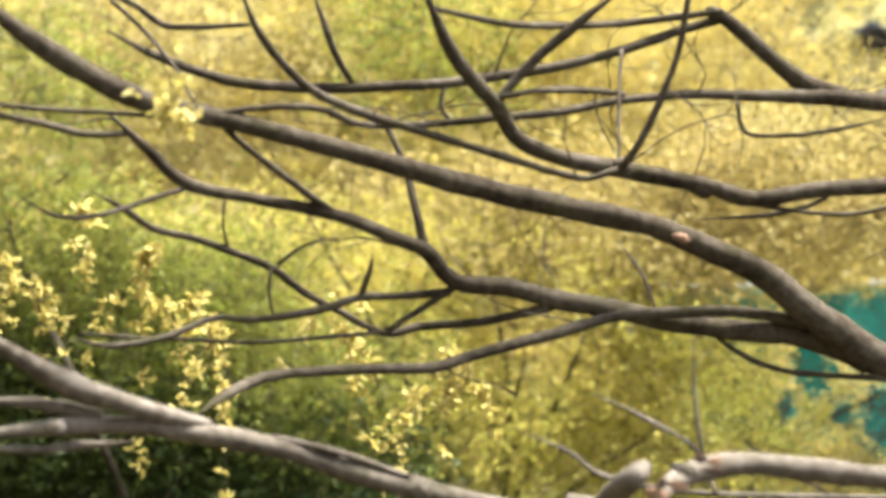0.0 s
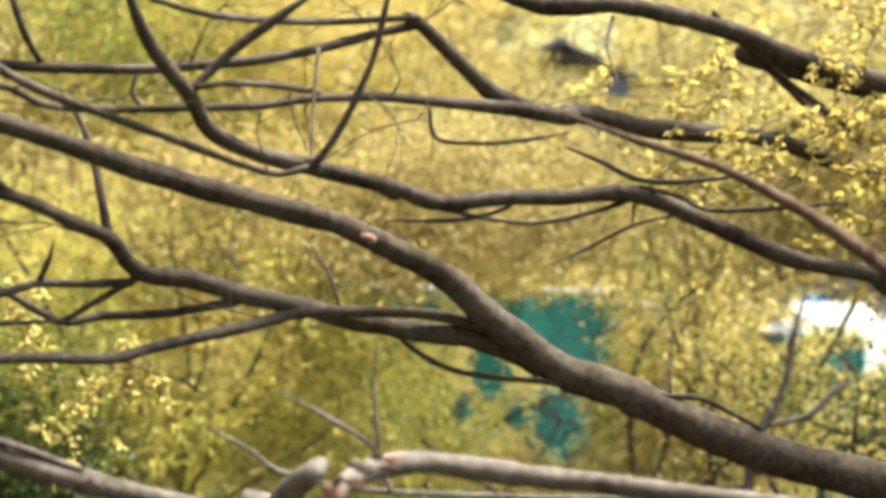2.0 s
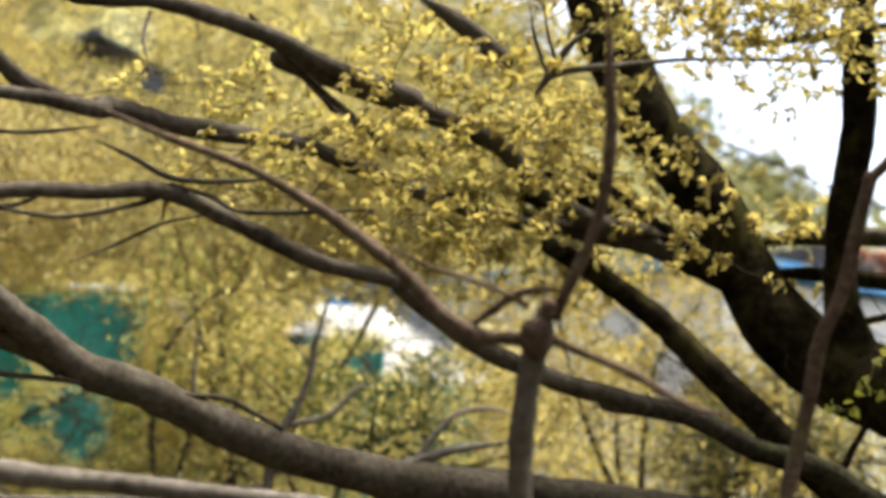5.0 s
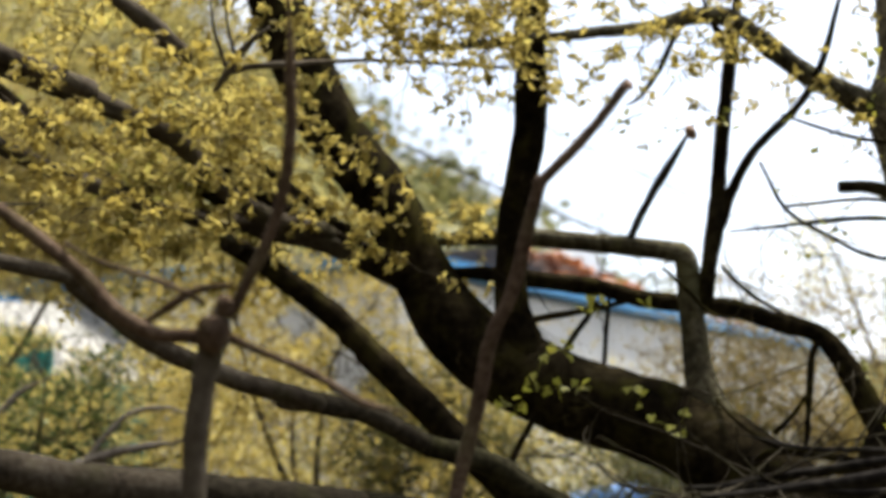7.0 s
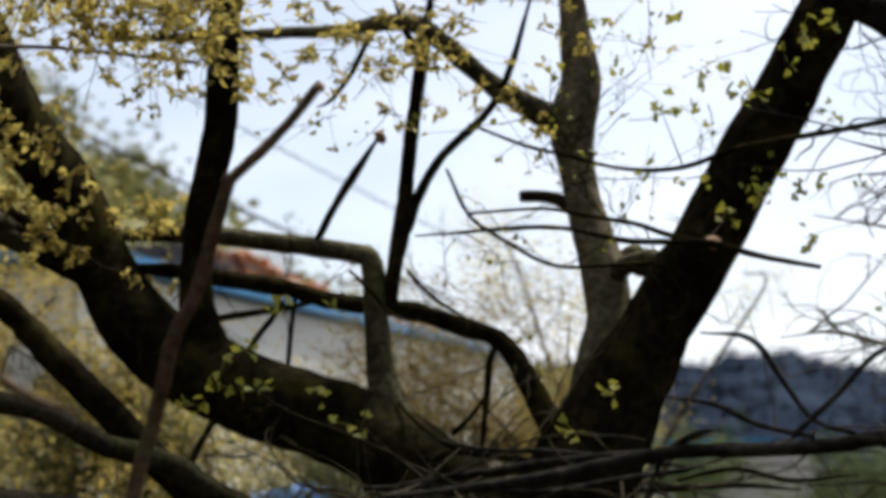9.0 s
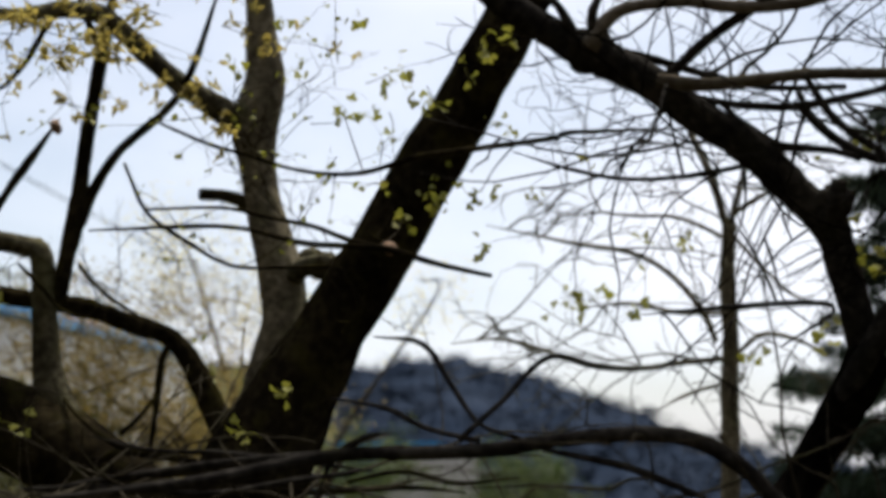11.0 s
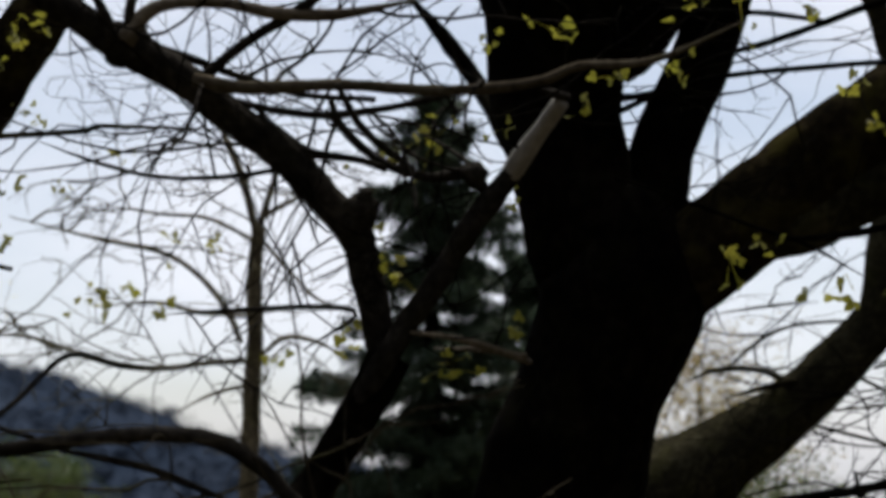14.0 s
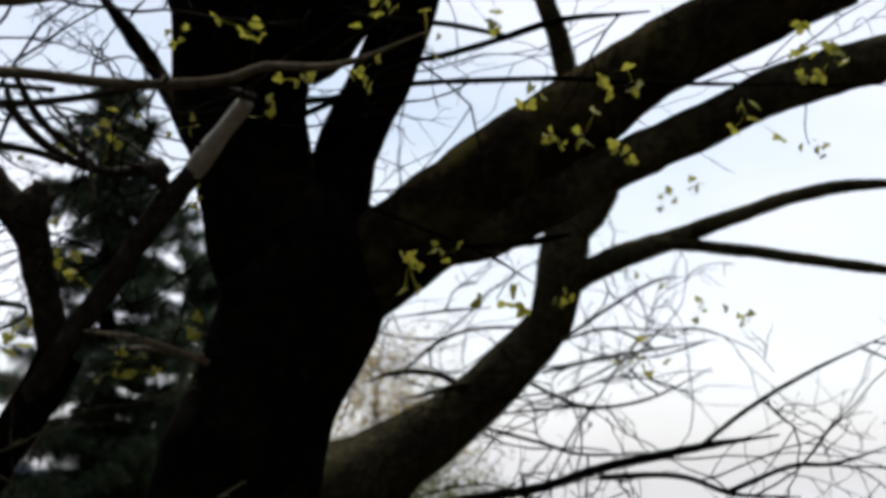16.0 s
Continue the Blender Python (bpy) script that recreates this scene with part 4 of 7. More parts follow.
limb(forked_sapling, "branch", [(1.397, 2.177, 1.860, 0.0048), (1.361, 2.209, 1.885, 0.0056), (1.307, 2.249, 1.911, 0.0049), (1.301, 2.359, 1.942, 0.0042), (1.290, 2.468, 1.985, 0.0035)])

limb(leaning_sapling, "stem", [(2.173, 2.138, 2.160, 0.0134), (2.162, 2.178, 2.038, 0.0144), (2.150, 2.209, 1.925, 0.0155), (2.125, 2.244, 1.835, 0.0165), (2.112, 2.266, 1.721, 0.0154), (2.092, 2.288, 1.608, 0.0154), (2.058, 2.312, 1.430, 0.0173), (1.939, 2.334, 0.966, 0.0195), (1.898, 2.341, 0.406, 0.0218), (1.877, 2.345, -0.180, 0.0292)])
limb(leaning_sapling, "branch", [(2.166, 2.151, 2.140, 0.0124), (2.208, 2.090, 2.205, 0.0113), (2.238, 2.039, 2.265, 0.0102), (2.257, 2.001, 2.315, 0.0102), (2.266, 1.981, 2.342, 0.0092)])

limb(forked_tree, "trunk", [(3.710, 0.888, -0.180, 0.1078), (3.721, 0.883, 0.389, 0.0805), (3.741, 0.872, 0.927, 0.0719), (3.800, 0.843, 1.357, 0.0605), (3.825, 0.761, 1.539, 0.0528), (3.840, 0.676, 1.681, 0.0543), (3.846, 0.626, 1.766, 0.0570), (3.847, 0.587, 1.852, 0.0571)], BARK_SILHOUETTE)
limb(forked_tree, "crooked_arm", [(3.847, 0.597, 1.823, 0.0435), (3.825, 0.621, 1.951, 0.0421), (3.799, 0.649, 2.078, 0.0435), (3.774, 0.669, 2.169, 0.0475), (3.746, 0.728, 2.225, 0.0447), (3.693, 0.833, 2.343, 0.0447), (3.637, 0.952, 2.432, 0.0432), (3.582, 1.070, 2.520, 0.0444), (3.532, 1.173, 2.584, 0.0483), (3.495, 1.250, 2.623, 0.0415), (3.437, 1.350, 2.689, 0.0386), (3.373, 1.446, 2.764, 0.0331)], BARK_BACKLIT_GREY)
limb(forked_tree, "crooked_arm", [(3.825, 0.660, 1.720, 0.0280), (3.797, 0.589, 1.834, 0.0309), (3.782, 0.480, 2.001, 0.0307), (3.758, 0.391, 2.137, 0.0305), (3.735, 0.312, 2.232, 0.0315), (3.722, 0.255, 2.308, 0.0230), (3.712, 0.215, 2.362, 0.0140), (3.704, 0.195, 2.390, 0.0080)], BARK_BACKLIT_GREY)
limb(forked_tree, "stub", [(3.749, 0.672, 2.159, 0.0297), (3.736, 0.646, 2.206, 0.0255), (3.720, 0.631, 2.260, 0.0201)])
limb(forked_tree, "branch", [(3.686, 0.122, 2.475, 0.0103), (3.637, 0.160, 2.476, 0.0115), (3.591, 0.189, 2.472, 0.0051)])
limb(forked_tree, "branch", [(3.736, 0.319, 2.215, 0.0144), (3.722, 0.347, 2.281, 0.0184), (3.715, 0.384, 2.298, 0.0171), (3.709, 0.467, 2.284, 0.0119), (3.715, 0.565, 2.313, 0.0120), (3.720, 0.636, 2.361, 0.0121), (3.722, 0.694, 2.422, 0.0108), (3.726, 0.724, 2.490, 0.0082)])
# lit from above: grey bark carries that light in its colour
limb(forked_tree, "branch", [(3.543, 1.029, 2.508, 0.0186), (3.556, 0.902, 2.490, 0.0172), (3.575, 0.694, 2.493, 0.0144), (3.586, 0.489, 2.480, 0.0142), (3.581, 0.314, 2.475, 0.0140), (3.586, 0.183, 2.493, 0.0126), (3.581, 0.091, 2.526, 0.0113), (3.579, -0.084, 2.534, 0.0090), (3.546, -0.298, 2.615, 0.0023)], BARK_GREY)
limb(forked_tree, "branch", [(3.593, 1.029, 2.520, 0.0148), (3.576, 0.907, 2.610, 0.0133), (3.560, 0.761, 2.688, 0.0132), (3.557, 0.689, 2.746, 0.0041)])
# pale bark stands in for the light along this branch's top
limb(forked_tree, "branch", [(3.474, 1.183, 2.587, 0.0265), (3.474, 1.111, 2.668, 0.0172), (3.511, 0.963, 2.690, 0.0145), (3.550, 0.830, 2.672, 0.0158), (3.584, 0.667, 2.674, 0.0145), (3.602, 0.489, 2.709, 0.0041)], BARK_PALE)
limb(forked_tree, "branch", [(3.465, 1.210, 2.586, 0.0199), (3.434, 1.230, 2.665, 0.0132), (3.393, 1.275, 2.742, 0.0037)])
limb(forked_tree, "branch", [(3.474, 1.169, 2.600, 0.0159), (3.453, 1.163, 2.680, 0.0119), (3.446, 1.104, 2.759, 0.0032)])
limb(forked_tree, "branch", [(3.543, 1.132, 2.594, 0.0121), (3.601, 1.046, 2.574, 0.0108), (3.660, 0.958, 2.547, 0.0095), (3.686, 0.788, 2.499, 0.0081), (3.698, 0.603, 2.484, 0.0067)])
limb(forked_tree, "branch", [(3.582, 1.070, 2.520, 0.0094), (3.636, 0.922, 2.466, 0.0094), (3.682, 0.744, 2.445, 0.0108), (3.659, 0.569, 2.452, 0.0093), (3.622, 0.426, 2.470, 0.0091), (3.579, 0.300, 2.487, 0.0064)])
limb(forked_tree, "branch", [(3.667, 0.857, 2.397, 0.0067), (3.694, 0.775, 2.355, 0.0094), (3.701, 0.634, 2.328, 0.0094), (3.690, 0.575, 2.302, 0.0080)])
limb(forked_tree, "branch", [(3.529, 0.671, 2.484, 0.0077), (3.613, 0.618, 2.388, 0.0105), (3.700, 0.507, 2.301, 0.0093)])
limb(forked_tree, "branch", [(3.693, 0.819, 2.313, 0.0068), (3.654, 1.000, 2.285, 0.0068), (3.615, 1.136, 2.281, 0.0054), (3.565, 1.270, 2.310, 0.0054), (3.506, 1.400, 2.355, 0.0014)])
limb(forked_tree, "branch", [(3.710, 0.780, 1.859, 0.0023), (3.727, 0.655, 1.943, 0.0066), (3.713, 0.723, 1.964, 0.0067), (3.671, 0.915, 1.956, 0.0067), (3.620, 1.105, 1.941, 0.0014)])

limb(low_bough_tree, "bough", [(2.642, 2.138, 1.506, 0.0047), (2.835, 1.877, 1.540, 0.0139), (2.983, 1.631, 1.595, 0.0153), (3.065, 1.472, 1.602, 0.0155), (3.140, 1.305, 1.610, 0.0167), (3.206, 1.132, 1.635, 0.0168), (3.252, 0.990, 1.646, 0.0180), (3.280, 0.894, 1.634, 0.0180), (3.302, 0.809, 1.589, 0.0180), (3.318, 0.736, 1.522, 0.0179), (3.332, 0.651, 1.413, 0.0200), (3.326, 0.528, 1.131, 0.0239), (3.324, 0.486, 0.475, 0.0267), (3.323, 0.464, -0.180, 0.0358)])
limb(low_bough_tree, "branch", [(3.179, 1.201, 1.611, 0.0067), (3.247, 1.040, 1.575, 0.0090), (3.286, 0.947, 1.538, 0.0090), (3.317, 0.825, 1.484, 0.0031)])
limb(low_bough_tree, "branch", [(3.109, 1.372, 1.630, 0.0067), (3.155, 1.287, 1.715, 0.0067), (3.198, 1.192, 1.814, 0.0068), (3.235, 1.092, 1.793, 0.0057), (3.267, 0.996, 1.788, 0.0016)])
limb(low_bough_tree, "branch", [(3.109, 1.585, 1.866, 0.0020), (3.160, 1.484, 1.849, 0.0069), (3.192, 1.426, 1.755, 0.0069), (3.175, 1.348, 1.666, 0.0057), (3.161, 1.248, 1.635, 0.0056)])
limb(low_bough_tree, "branch", [(3.028, 1.648, 1.724, 0.0020), (3.086, 1.540, 1.701, 0.0067), (3.102, 1.451, 1.658, 0.0067), (3.129, 1.328, 1.628, 0.0067)])
limb(low_bough_tree, "branch", [(2.972, 1.648, 1.503, 0.0023), (2.989, 1.621, 1.589, 0.0077), (3.021, 1.559, 1.638, 0.0077), (3.048, 1.505, 1.645, 0.0019)])
limb(low_bough_tree, "branch", [(2.703, 2.375, 1.489, 0.0029), (2.902, 2.130, 1.545, 0.0095), (3.050, 1.912, 1.582, 0.0107), (3.063, 1.694, 1.596, 0.0115), (3.059, 1.483, 1.610, 0.0110)])
limb(low_bough_tree, "branch", [(2.770, 2.294, 1.521, 0.0059), (2.900, 2.129, 1.525, 0.0071), (3.013, 1.967, 1.508, 0.0071), (3.160, 1.825, 1.535, 0.0084), (3.280, 1.710, 1.559, 0.0072)])
limb(low_bough_tree, "branch", [(2.934, 2.253, 1.645, 0.0017), (3.023, 2.133, 1.610, 0.0061), (3.121, 1.987, 1.602, 0.0061), (3.218, 1.826, 1.580, 0.0073), (3.299, 1.675, 1.559, 0.0021)])

limb(bare_tree, "trunk", [(6.266, 1.531, -0.180, 0.0782), (6.277, 1.534, 0.157, 0.0584), (6.299, 1.540, 0.373, 0.0522), (6.363, 1.557, 0.794, 0.0489), (6.404, 1.581, 1.375, 0.0412), (6.408, 1.575, 1.710, 0.0393), (6.400, 1.564, 2.001, 0.0373), (6.370, 1.562, 2.341, 0.0330), (6.344, 1.541, 2.571, 0.0308)])
limb(bare_tree, "branch", [(6.348, 1.547, 2.534, 0.0176), (6.300, 1.597, 2.751, 0.0176), (6.248, 1.660, 2.930, 0.0154), (6.187, 1.733, 3.108, 0.0031)])
limb(bare_tree, "branch", [(6.345, 1.537, 2.571, 0.0154), (6.328, 1.478, 2.751, 0.0132), (6.309, 1.399, 2.942, 0.0031)])
limb(bare_tree, "branch", [(6.341, 1.531, 2.607, 0.0132), (6.357, 1.409, 2.679, 0.0110), (6.380, 1.240, 2.750, 0.0031)])
limb(bare_tree, "branch", [(6.395, 1.580, 2.001, 0.0154), (6.350, 1.757, 1.987, 0.0132), (6.282, 1.991, 1.961, 0.0132), (6.210, 2.198, 2.000, 0.0131), (6.101, 2.469, 2.088, 0.0087), (6.008, 2.690, 2.072, 0.0023)])
limb(bare_tree, "branch", [(6.380, 1.614, 2.073, 0.0110), (6.345, 1.694, 2.243, 0.0132), (6.294, 1.821, 2.388, 0.0110), (6.244, 1.959, 2.459, 0.0110), (6.160, 2.189, 2.504, 0.0088), (6.018, 2.525, 2.581, 0.0023)])
limb(bare_tree, "branch", [(6.382, 1.565, 2.195, 0.0110), (6.327, 1.778, 2.201, 0.0110), (6.268, 1.964, 2.241, 0.0088), (6.193, 2.196, 2.218, 0.0023)])
limb(bare_tree, "branch", [(6.405, 1.533, 2.025, 0.0110), (6.424, 1.425, 2.103, 0.0110), (6.457, 1.283, 2.074, 0.0088), (6.484, 1.165, 2.002, 0.0023)])
limb(bare_tree, "branch", [(6.350, 1.553, 2.510, 0.0088), (6.286, 1.744, 2.601, 0.0088), (6.222, 1.954, 2.616, 0.0066), (6.139, 2.184, 2.649, 0.0019)])
limb(bare_tree, "branch", [(6.357, 1.522, 2.510, 0.0088), (6.397, 1.419, 2.389, 0.0088), (6.436, 1.302, 2.268, 0.0077), (6.468, 1.161, 2.219, 0.0023)])
limb(bare_tree, "branch", [(6.402, 1.569, 1.904, 0.0088), (6.362, 1.735, 1.854, 0.0088), (6.325, 1.875, 1.781, 0.0023)])

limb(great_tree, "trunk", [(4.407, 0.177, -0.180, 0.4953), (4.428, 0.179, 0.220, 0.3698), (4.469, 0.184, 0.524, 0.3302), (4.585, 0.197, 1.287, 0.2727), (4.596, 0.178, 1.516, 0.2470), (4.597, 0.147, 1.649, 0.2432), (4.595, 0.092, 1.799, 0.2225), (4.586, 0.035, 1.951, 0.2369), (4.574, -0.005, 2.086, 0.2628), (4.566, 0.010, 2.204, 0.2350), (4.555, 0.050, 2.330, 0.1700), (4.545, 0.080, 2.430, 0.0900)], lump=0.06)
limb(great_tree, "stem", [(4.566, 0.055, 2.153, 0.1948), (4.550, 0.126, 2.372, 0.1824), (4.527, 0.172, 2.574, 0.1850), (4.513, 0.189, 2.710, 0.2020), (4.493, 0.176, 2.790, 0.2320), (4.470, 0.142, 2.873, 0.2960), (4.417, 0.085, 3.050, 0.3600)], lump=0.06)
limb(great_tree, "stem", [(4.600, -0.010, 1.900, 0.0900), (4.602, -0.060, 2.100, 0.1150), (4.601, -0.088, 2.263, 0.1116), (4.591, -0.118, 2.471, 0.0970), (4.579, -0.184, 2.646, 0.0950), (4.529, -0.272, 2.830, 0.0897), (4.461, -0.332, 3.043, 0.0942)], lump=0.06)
# these two limbs are lit: lighter bark than the trunk's paints that light
limb(great_tree, "limb", [(4.600, 0.120, 1.880, 0.1000), (4.590, 0.030, 1.990, 0.1350), (4.575, -0.064, 2.070, 0.1618), (4.542, -0.248, 2.198, 0.1468), (4.496, -0.431, 2.327, 0.1434), (4.441, -0.612, 2.449, 0.1458), (4.372, -0.789, 2.584, 0.1307), (4.286, -1.010, 2.746, 0.1126), (4.193, -1.240, 2.857, 0.1097), (4.058, -1.532, 2.975, 0.1014)], BARK_MOSSY_SHADED, lump=0.06)
limb(great_tree, "limb", [(4.489, -0.380, 2.229, 0.0783), (4.451, -0.545, 2.284, 0.0937), (4.403, -0.708, 2.362, 0.0870), (4.350, -0.867, 2.428, 0.0741), (4.295, -1.008, 2.488, 0.0667), (4.240, -1.163, 2.558, 0.0632), (4.147, -1.387, 2.663, 0.0676), (4.043, -1.629, 2.720, 0.0635), (3.948, -1.807, 2.780, 0.0582)], BARK_OLIVE)
limb(great_tree, "branch", [(4.918, 0.700, 3.137, 0.0085), (4.979, 0.575, 2.986, 0.0280), (5.021, 0.483, 2.865, 0.0298), (4.798, 0.369, 2.646, 0.0316), (4.568, 0.263, 2.424, 0.0374)])
limb(great_tree, "branch", [(4.518, 0.235, 2.430, 0.0059), (4.427, 0.025, 2.407, 0.0058), (4.337, -0.171, 2.325, 0.0057), (4.238, -0.359, 2.231, 0.0056), (4.231, -0.518, 2.168, 0.0056), (4.222, -0.661, 2.081, 0.0012)])
limb(great_tree, "branch", [(4.522, 0.165, 2.668, 0.0165), (4.417, -0.005, 2.639, 0.0103), (4.298, -0.166, 2.640, 0.0100), (4.176, -0.288, 2.638, 0.0084), (4.045, -0.481, 2.622, 0.0082), (4.011, -0.709, 2.624, 0.0081), (3.952, -1.008, 2.604, 0.0067), (3.774, -1.567, 2.571, 0.0018)])
limb(great_tree, "branch", [(4.512, 0.252, 2.457, 0.0104), (4.398, 0.093, 2.548, 0.0102), (4.280, -0.101, 2.617, 0.0085), (4.154, -0.255, 2.680, 0.0083), (4.035, -0.402, 2.693, 0.0095), (4.005, -0.553, 2.737, 0.0095), (3.970, -0.703, 2.778, 0.0094), (3.919, -0.926, 2.793, 0.0028)])
limb(great_tree, "branch", [(4.440, 0.168, 2.968, 0.0089), (4.241, -0.033, 2.862, 0.0085), (4.023, -0.246, 2.780, 0.0081), (4.015, -0.400, 2.767, 0.0081), (4.005, -0.553, 2.736, 0.0068)])
limb(great_tree, "branch", [(4.237, -0.423, 2.192, 0.0056), (4.223, -0.549, 2.192, 0.0098), (4.203, -0.675, 2.207, 0.0112), (4.188, -0.753, 2.222, 0.0044)])

limb(curved_tree, "trunk", [(6.065, 0.246, -0.180, 0.3472), (6.079, 0.229, 0.229, 0.2592), (6.106, 0.196, 0.544, 0.2315), (6.185, 0.100, 1.178, 0.2600), (6.196, -0.120, 1.420, 0.2050), (6.187, -0.401, 1.604, 0.1600), (6.165, -0.634, 1.770, 0.1161), (6.129, -0.860, 1.968, 0.1050), (6.091, -1.013, 2.156, 0.0919), (6.053, -1.049, 2.372, 0.0980), (6.021, -1.084, 2.530, 0.0960), (5.987, -1.196, 2.664, 0.0780), (5.952, -1.166, 2.888, 0.0523), (5.923, -1.070, 3.089, 0.0466), (5.881, -1.007, 3.286, 0.0446), (5.829, -0.920, 3.501, 0.0407)])
limb(curved_tree, "branch", [(6.063, -1.060, 2.299, 0.0694), (6.016, -1.172, 2.347, 0.0541), (5.963, -1.277, 2.397, 0.0510), (5.890, -1.445, 2.458, 0.0423), (5.799, -1.650, 2.527, 0.0328), (5.710, -1.897, 2.606, 0.0280), (5.633, -2.097, 2.641, 0.0251), (5.475, -2.479, 2.644, 0.0074)])
limb(curved_tree, "branch", [(5.878, -1.396, 2.440, 0.0239), (5.857, -1.482, 2.438, 0.0275), (5.815, -1.652, 2.417, 0.0255), (5.744, -1.901, 2.377, 0.0235), (5.630, -2.236, 2.317, 0.0196), (5.528, -2.486, 2.282, 0.0055)])
limb(curved_tree, "branch", [(6.153, -0.706, 1.849, 0.0169), (6.114, -0.565, 1.926, 0.0130), (6.079, -0.381, 1.934, 0.0111), (6.088, -0.247, 1.889, 0.0026)])
limb(curved_tree, "branch", [(6.055, -0.673, 1.890, 0.0148), (6.068, -0.561, 1.867, 0.0129), (6.083, -0.404, 1.822, 0.0026)])

limb(sloping_branch_tree, "branch", [(5.470, -0.547, 1.441, 0.0199), (5.430, -0.866, 1.497, 0.0181), (5.388, -1.103, 1.571, 0.0180), (5.315, -1.412, 1.641, 0.0143), (5.238, -1.675, 1.681, 0.0031)])
limb(sloping_branch_tree, "branch", [(5.315, -1.412, 1.641, 0.0090), (5.264, -1.584, 1.779, 0.0089), (5.192, -1.788, 1.906, 0.0071), (5.075, -2.072, 2.047, 0.0018)])
limb(sloping_branch_tree, "branch", [(5.395, -1.063, 1.532, 0.0126), (5.335, -1.334, 1.538, 0.0108), (5.284, -1.521, 1.475, 0.0089), (5.215, -1.742, 1.467, 0.0025)])
limb(sloping_branch_tree, "branch", [(5.289, -1.503, 1.484, 0.0107), (5.228, -1.709, 1.573, 0.0089), (5.178, -1.853, 1.583, 0.0070), (5.097, -2.066, 1.661, 0.0018)])

limb(forked_tree, "branch", [(3.751, 0.518, 1.902, 0.0053), (4.043, 0.406, 1.901, 0.0100), (4.334, 0.260, 1.863, 0.0106)], BARK_PALE)
limb(forked_tree, "branch", [(4.307, 0.530, 1.901, 0.0021), (4.296, 0.400, 1.896, 0.0091), (4.283, 0.264, 1.878, 0.0090)], BARK_PALE)

limb(curved_tree, "branch", [(5.899, -1.000, 2.039, 0.0073), (5.854, -1.183, 2.170, 0.0072), (5.801, -1.371, 2.282, 0.0063), (5.773, -1.480, 2.298, 0.0016)])
limb(curved_tree, "branch", [(5.903, -0.978, 2.039, 0.0063), (5.856, -1.205, 2.100, 0.0063), (5.824, -1.376, 2.015, 0.0045)])
limb(curved_tree, "branch", [(6.112, -0.978, 1.940, 0.0075), (5.983, -1.125, 1.977, 0.0074), (5.839, -1.317, 2.009, 0.0063), (5.763, -1.607, 2.056, 0.0016)])
limb(curved_tree, "branch", [(6.125, -0.910, 1.906, 0.0075), (5.992, -1.125, 1.803, 0.0073), (5.842, -1.350, 1.827, 0.0063), (5.776, -1.586, 1.948, 0.0016)])
limb(curved_tree, "branch", [(6.092, -0.813, 1.775, 0.0056), (5.894, -1.106, 1.800, 0.0054)])
limb(curved_tree, "branch", [(5.967, -0.328, 2.138, 0.0019), (5.944, -0.582, 2.172, 0.0064), (5.925, -0.747, 2.183, 0.0019)])
limb(curved_tree, "branch", [(6.080, -0.381, 1.912, 0.0055), (6.009, -0.544, 2.050, 0.0073), (6.040, -0.687, 2.105, 0.0065), (6.106, -0.932, 2.127, 0.0066)])
limb(curved_tree, "branch", [(6.155, -0.729, 1.724, 0.0075), (6.023, -0.961, 1.656, 0.0073), (5.895, -1.118, 1.612, 0.0063), (5.810, -1.499, 1.623, 0.0016)])

# pale cut end of the arm; the light on it is put into the colour
limb(forked_tree, "pale_lit_end", [(3.740, 0.330, 2.215, 0.0120), (3.722, 0.255, 2.308, 0.0262), (3.708, 0.205, 2.376, 0.0240), (3.690, 0.165, 2.430, 0.0225), (3.668, 0.138, 2.462, 0.0205)], WOOD_PALE_LIT, 0.07)

limb(sloping_branch_tree, "trunk", [(5.470, -0.547, 1.441, 0.0199), (5.485, -0.267, 1.302, 0.0306), (5.459, -0.092, 0.937, 0.0389), (5.346, -0.042, 0.307, 0.0442), (5.306, -0.025, 0.129, 0.0495), (5.286, -0.016, -0.180, 0.0663)])

limb(many_stemmed_tree, "branch", [(4.004, 3.518, 1.609, 0.0070), (4.093, 3.240, 1.578, 0.0103), (4.087, 3.068, 1.583, 0.0118), (4.085, 2.997, 1.605, 0.0117), (4.226, 2.914, 1.589, 0.0136), (4.385, 2.793, 1.555, 0.0120)], BARK_MOSSY_SHADED)
limb(many_stemmed_tree, "branch", [(4.152, 3.311, 1.821, 0.0053), (4.078, 3.155, 1.719, 0.0085), (4.031, 2.957, 1.623, 0.0099), (4.095, 2.868, 1.604, 0.0099)], BARK_MOSSY_SHADED)
limb(many_stemmed_tree, "branch", [(4.526, 2.552, 1.413, 0.0119), (4.425, 2.430, 1.487, 0.0107), (4.317, 2.318, 1.573, 0.0096), (4.340, 2.275, 1.631, 0.0096), (4.386, 2.183, 1.658, 0.0022)], BARK_PALE)
limb(many_stemmed_tree, "branch", [(3.650, 3.114, 1.465, 0.0033), (3.827, 2.896, 1.518, 0.0111), (3.971, 2.696, 1.542, 0.0127), (4.157, 2.399, 1.580, 0.0126), (4.319, 2.094, 1.615, 0.0109), (4.490, 1.697, 1.594, 0.0027)], BARK_MOSSY_SHADED)
limb(many_stemmed_tree, "branch", [(4.279, 2.952, 1.472, 0.0086), (4.235, 2.656, 1.493, 0.0099), (4.197, 2.325, 1.482, 0.0094), (4.316, 2.097, 1.498, 0.0093), (4.400, 1.914, 1.481, 0.0027)], BARK_MOSSY_SHADED)
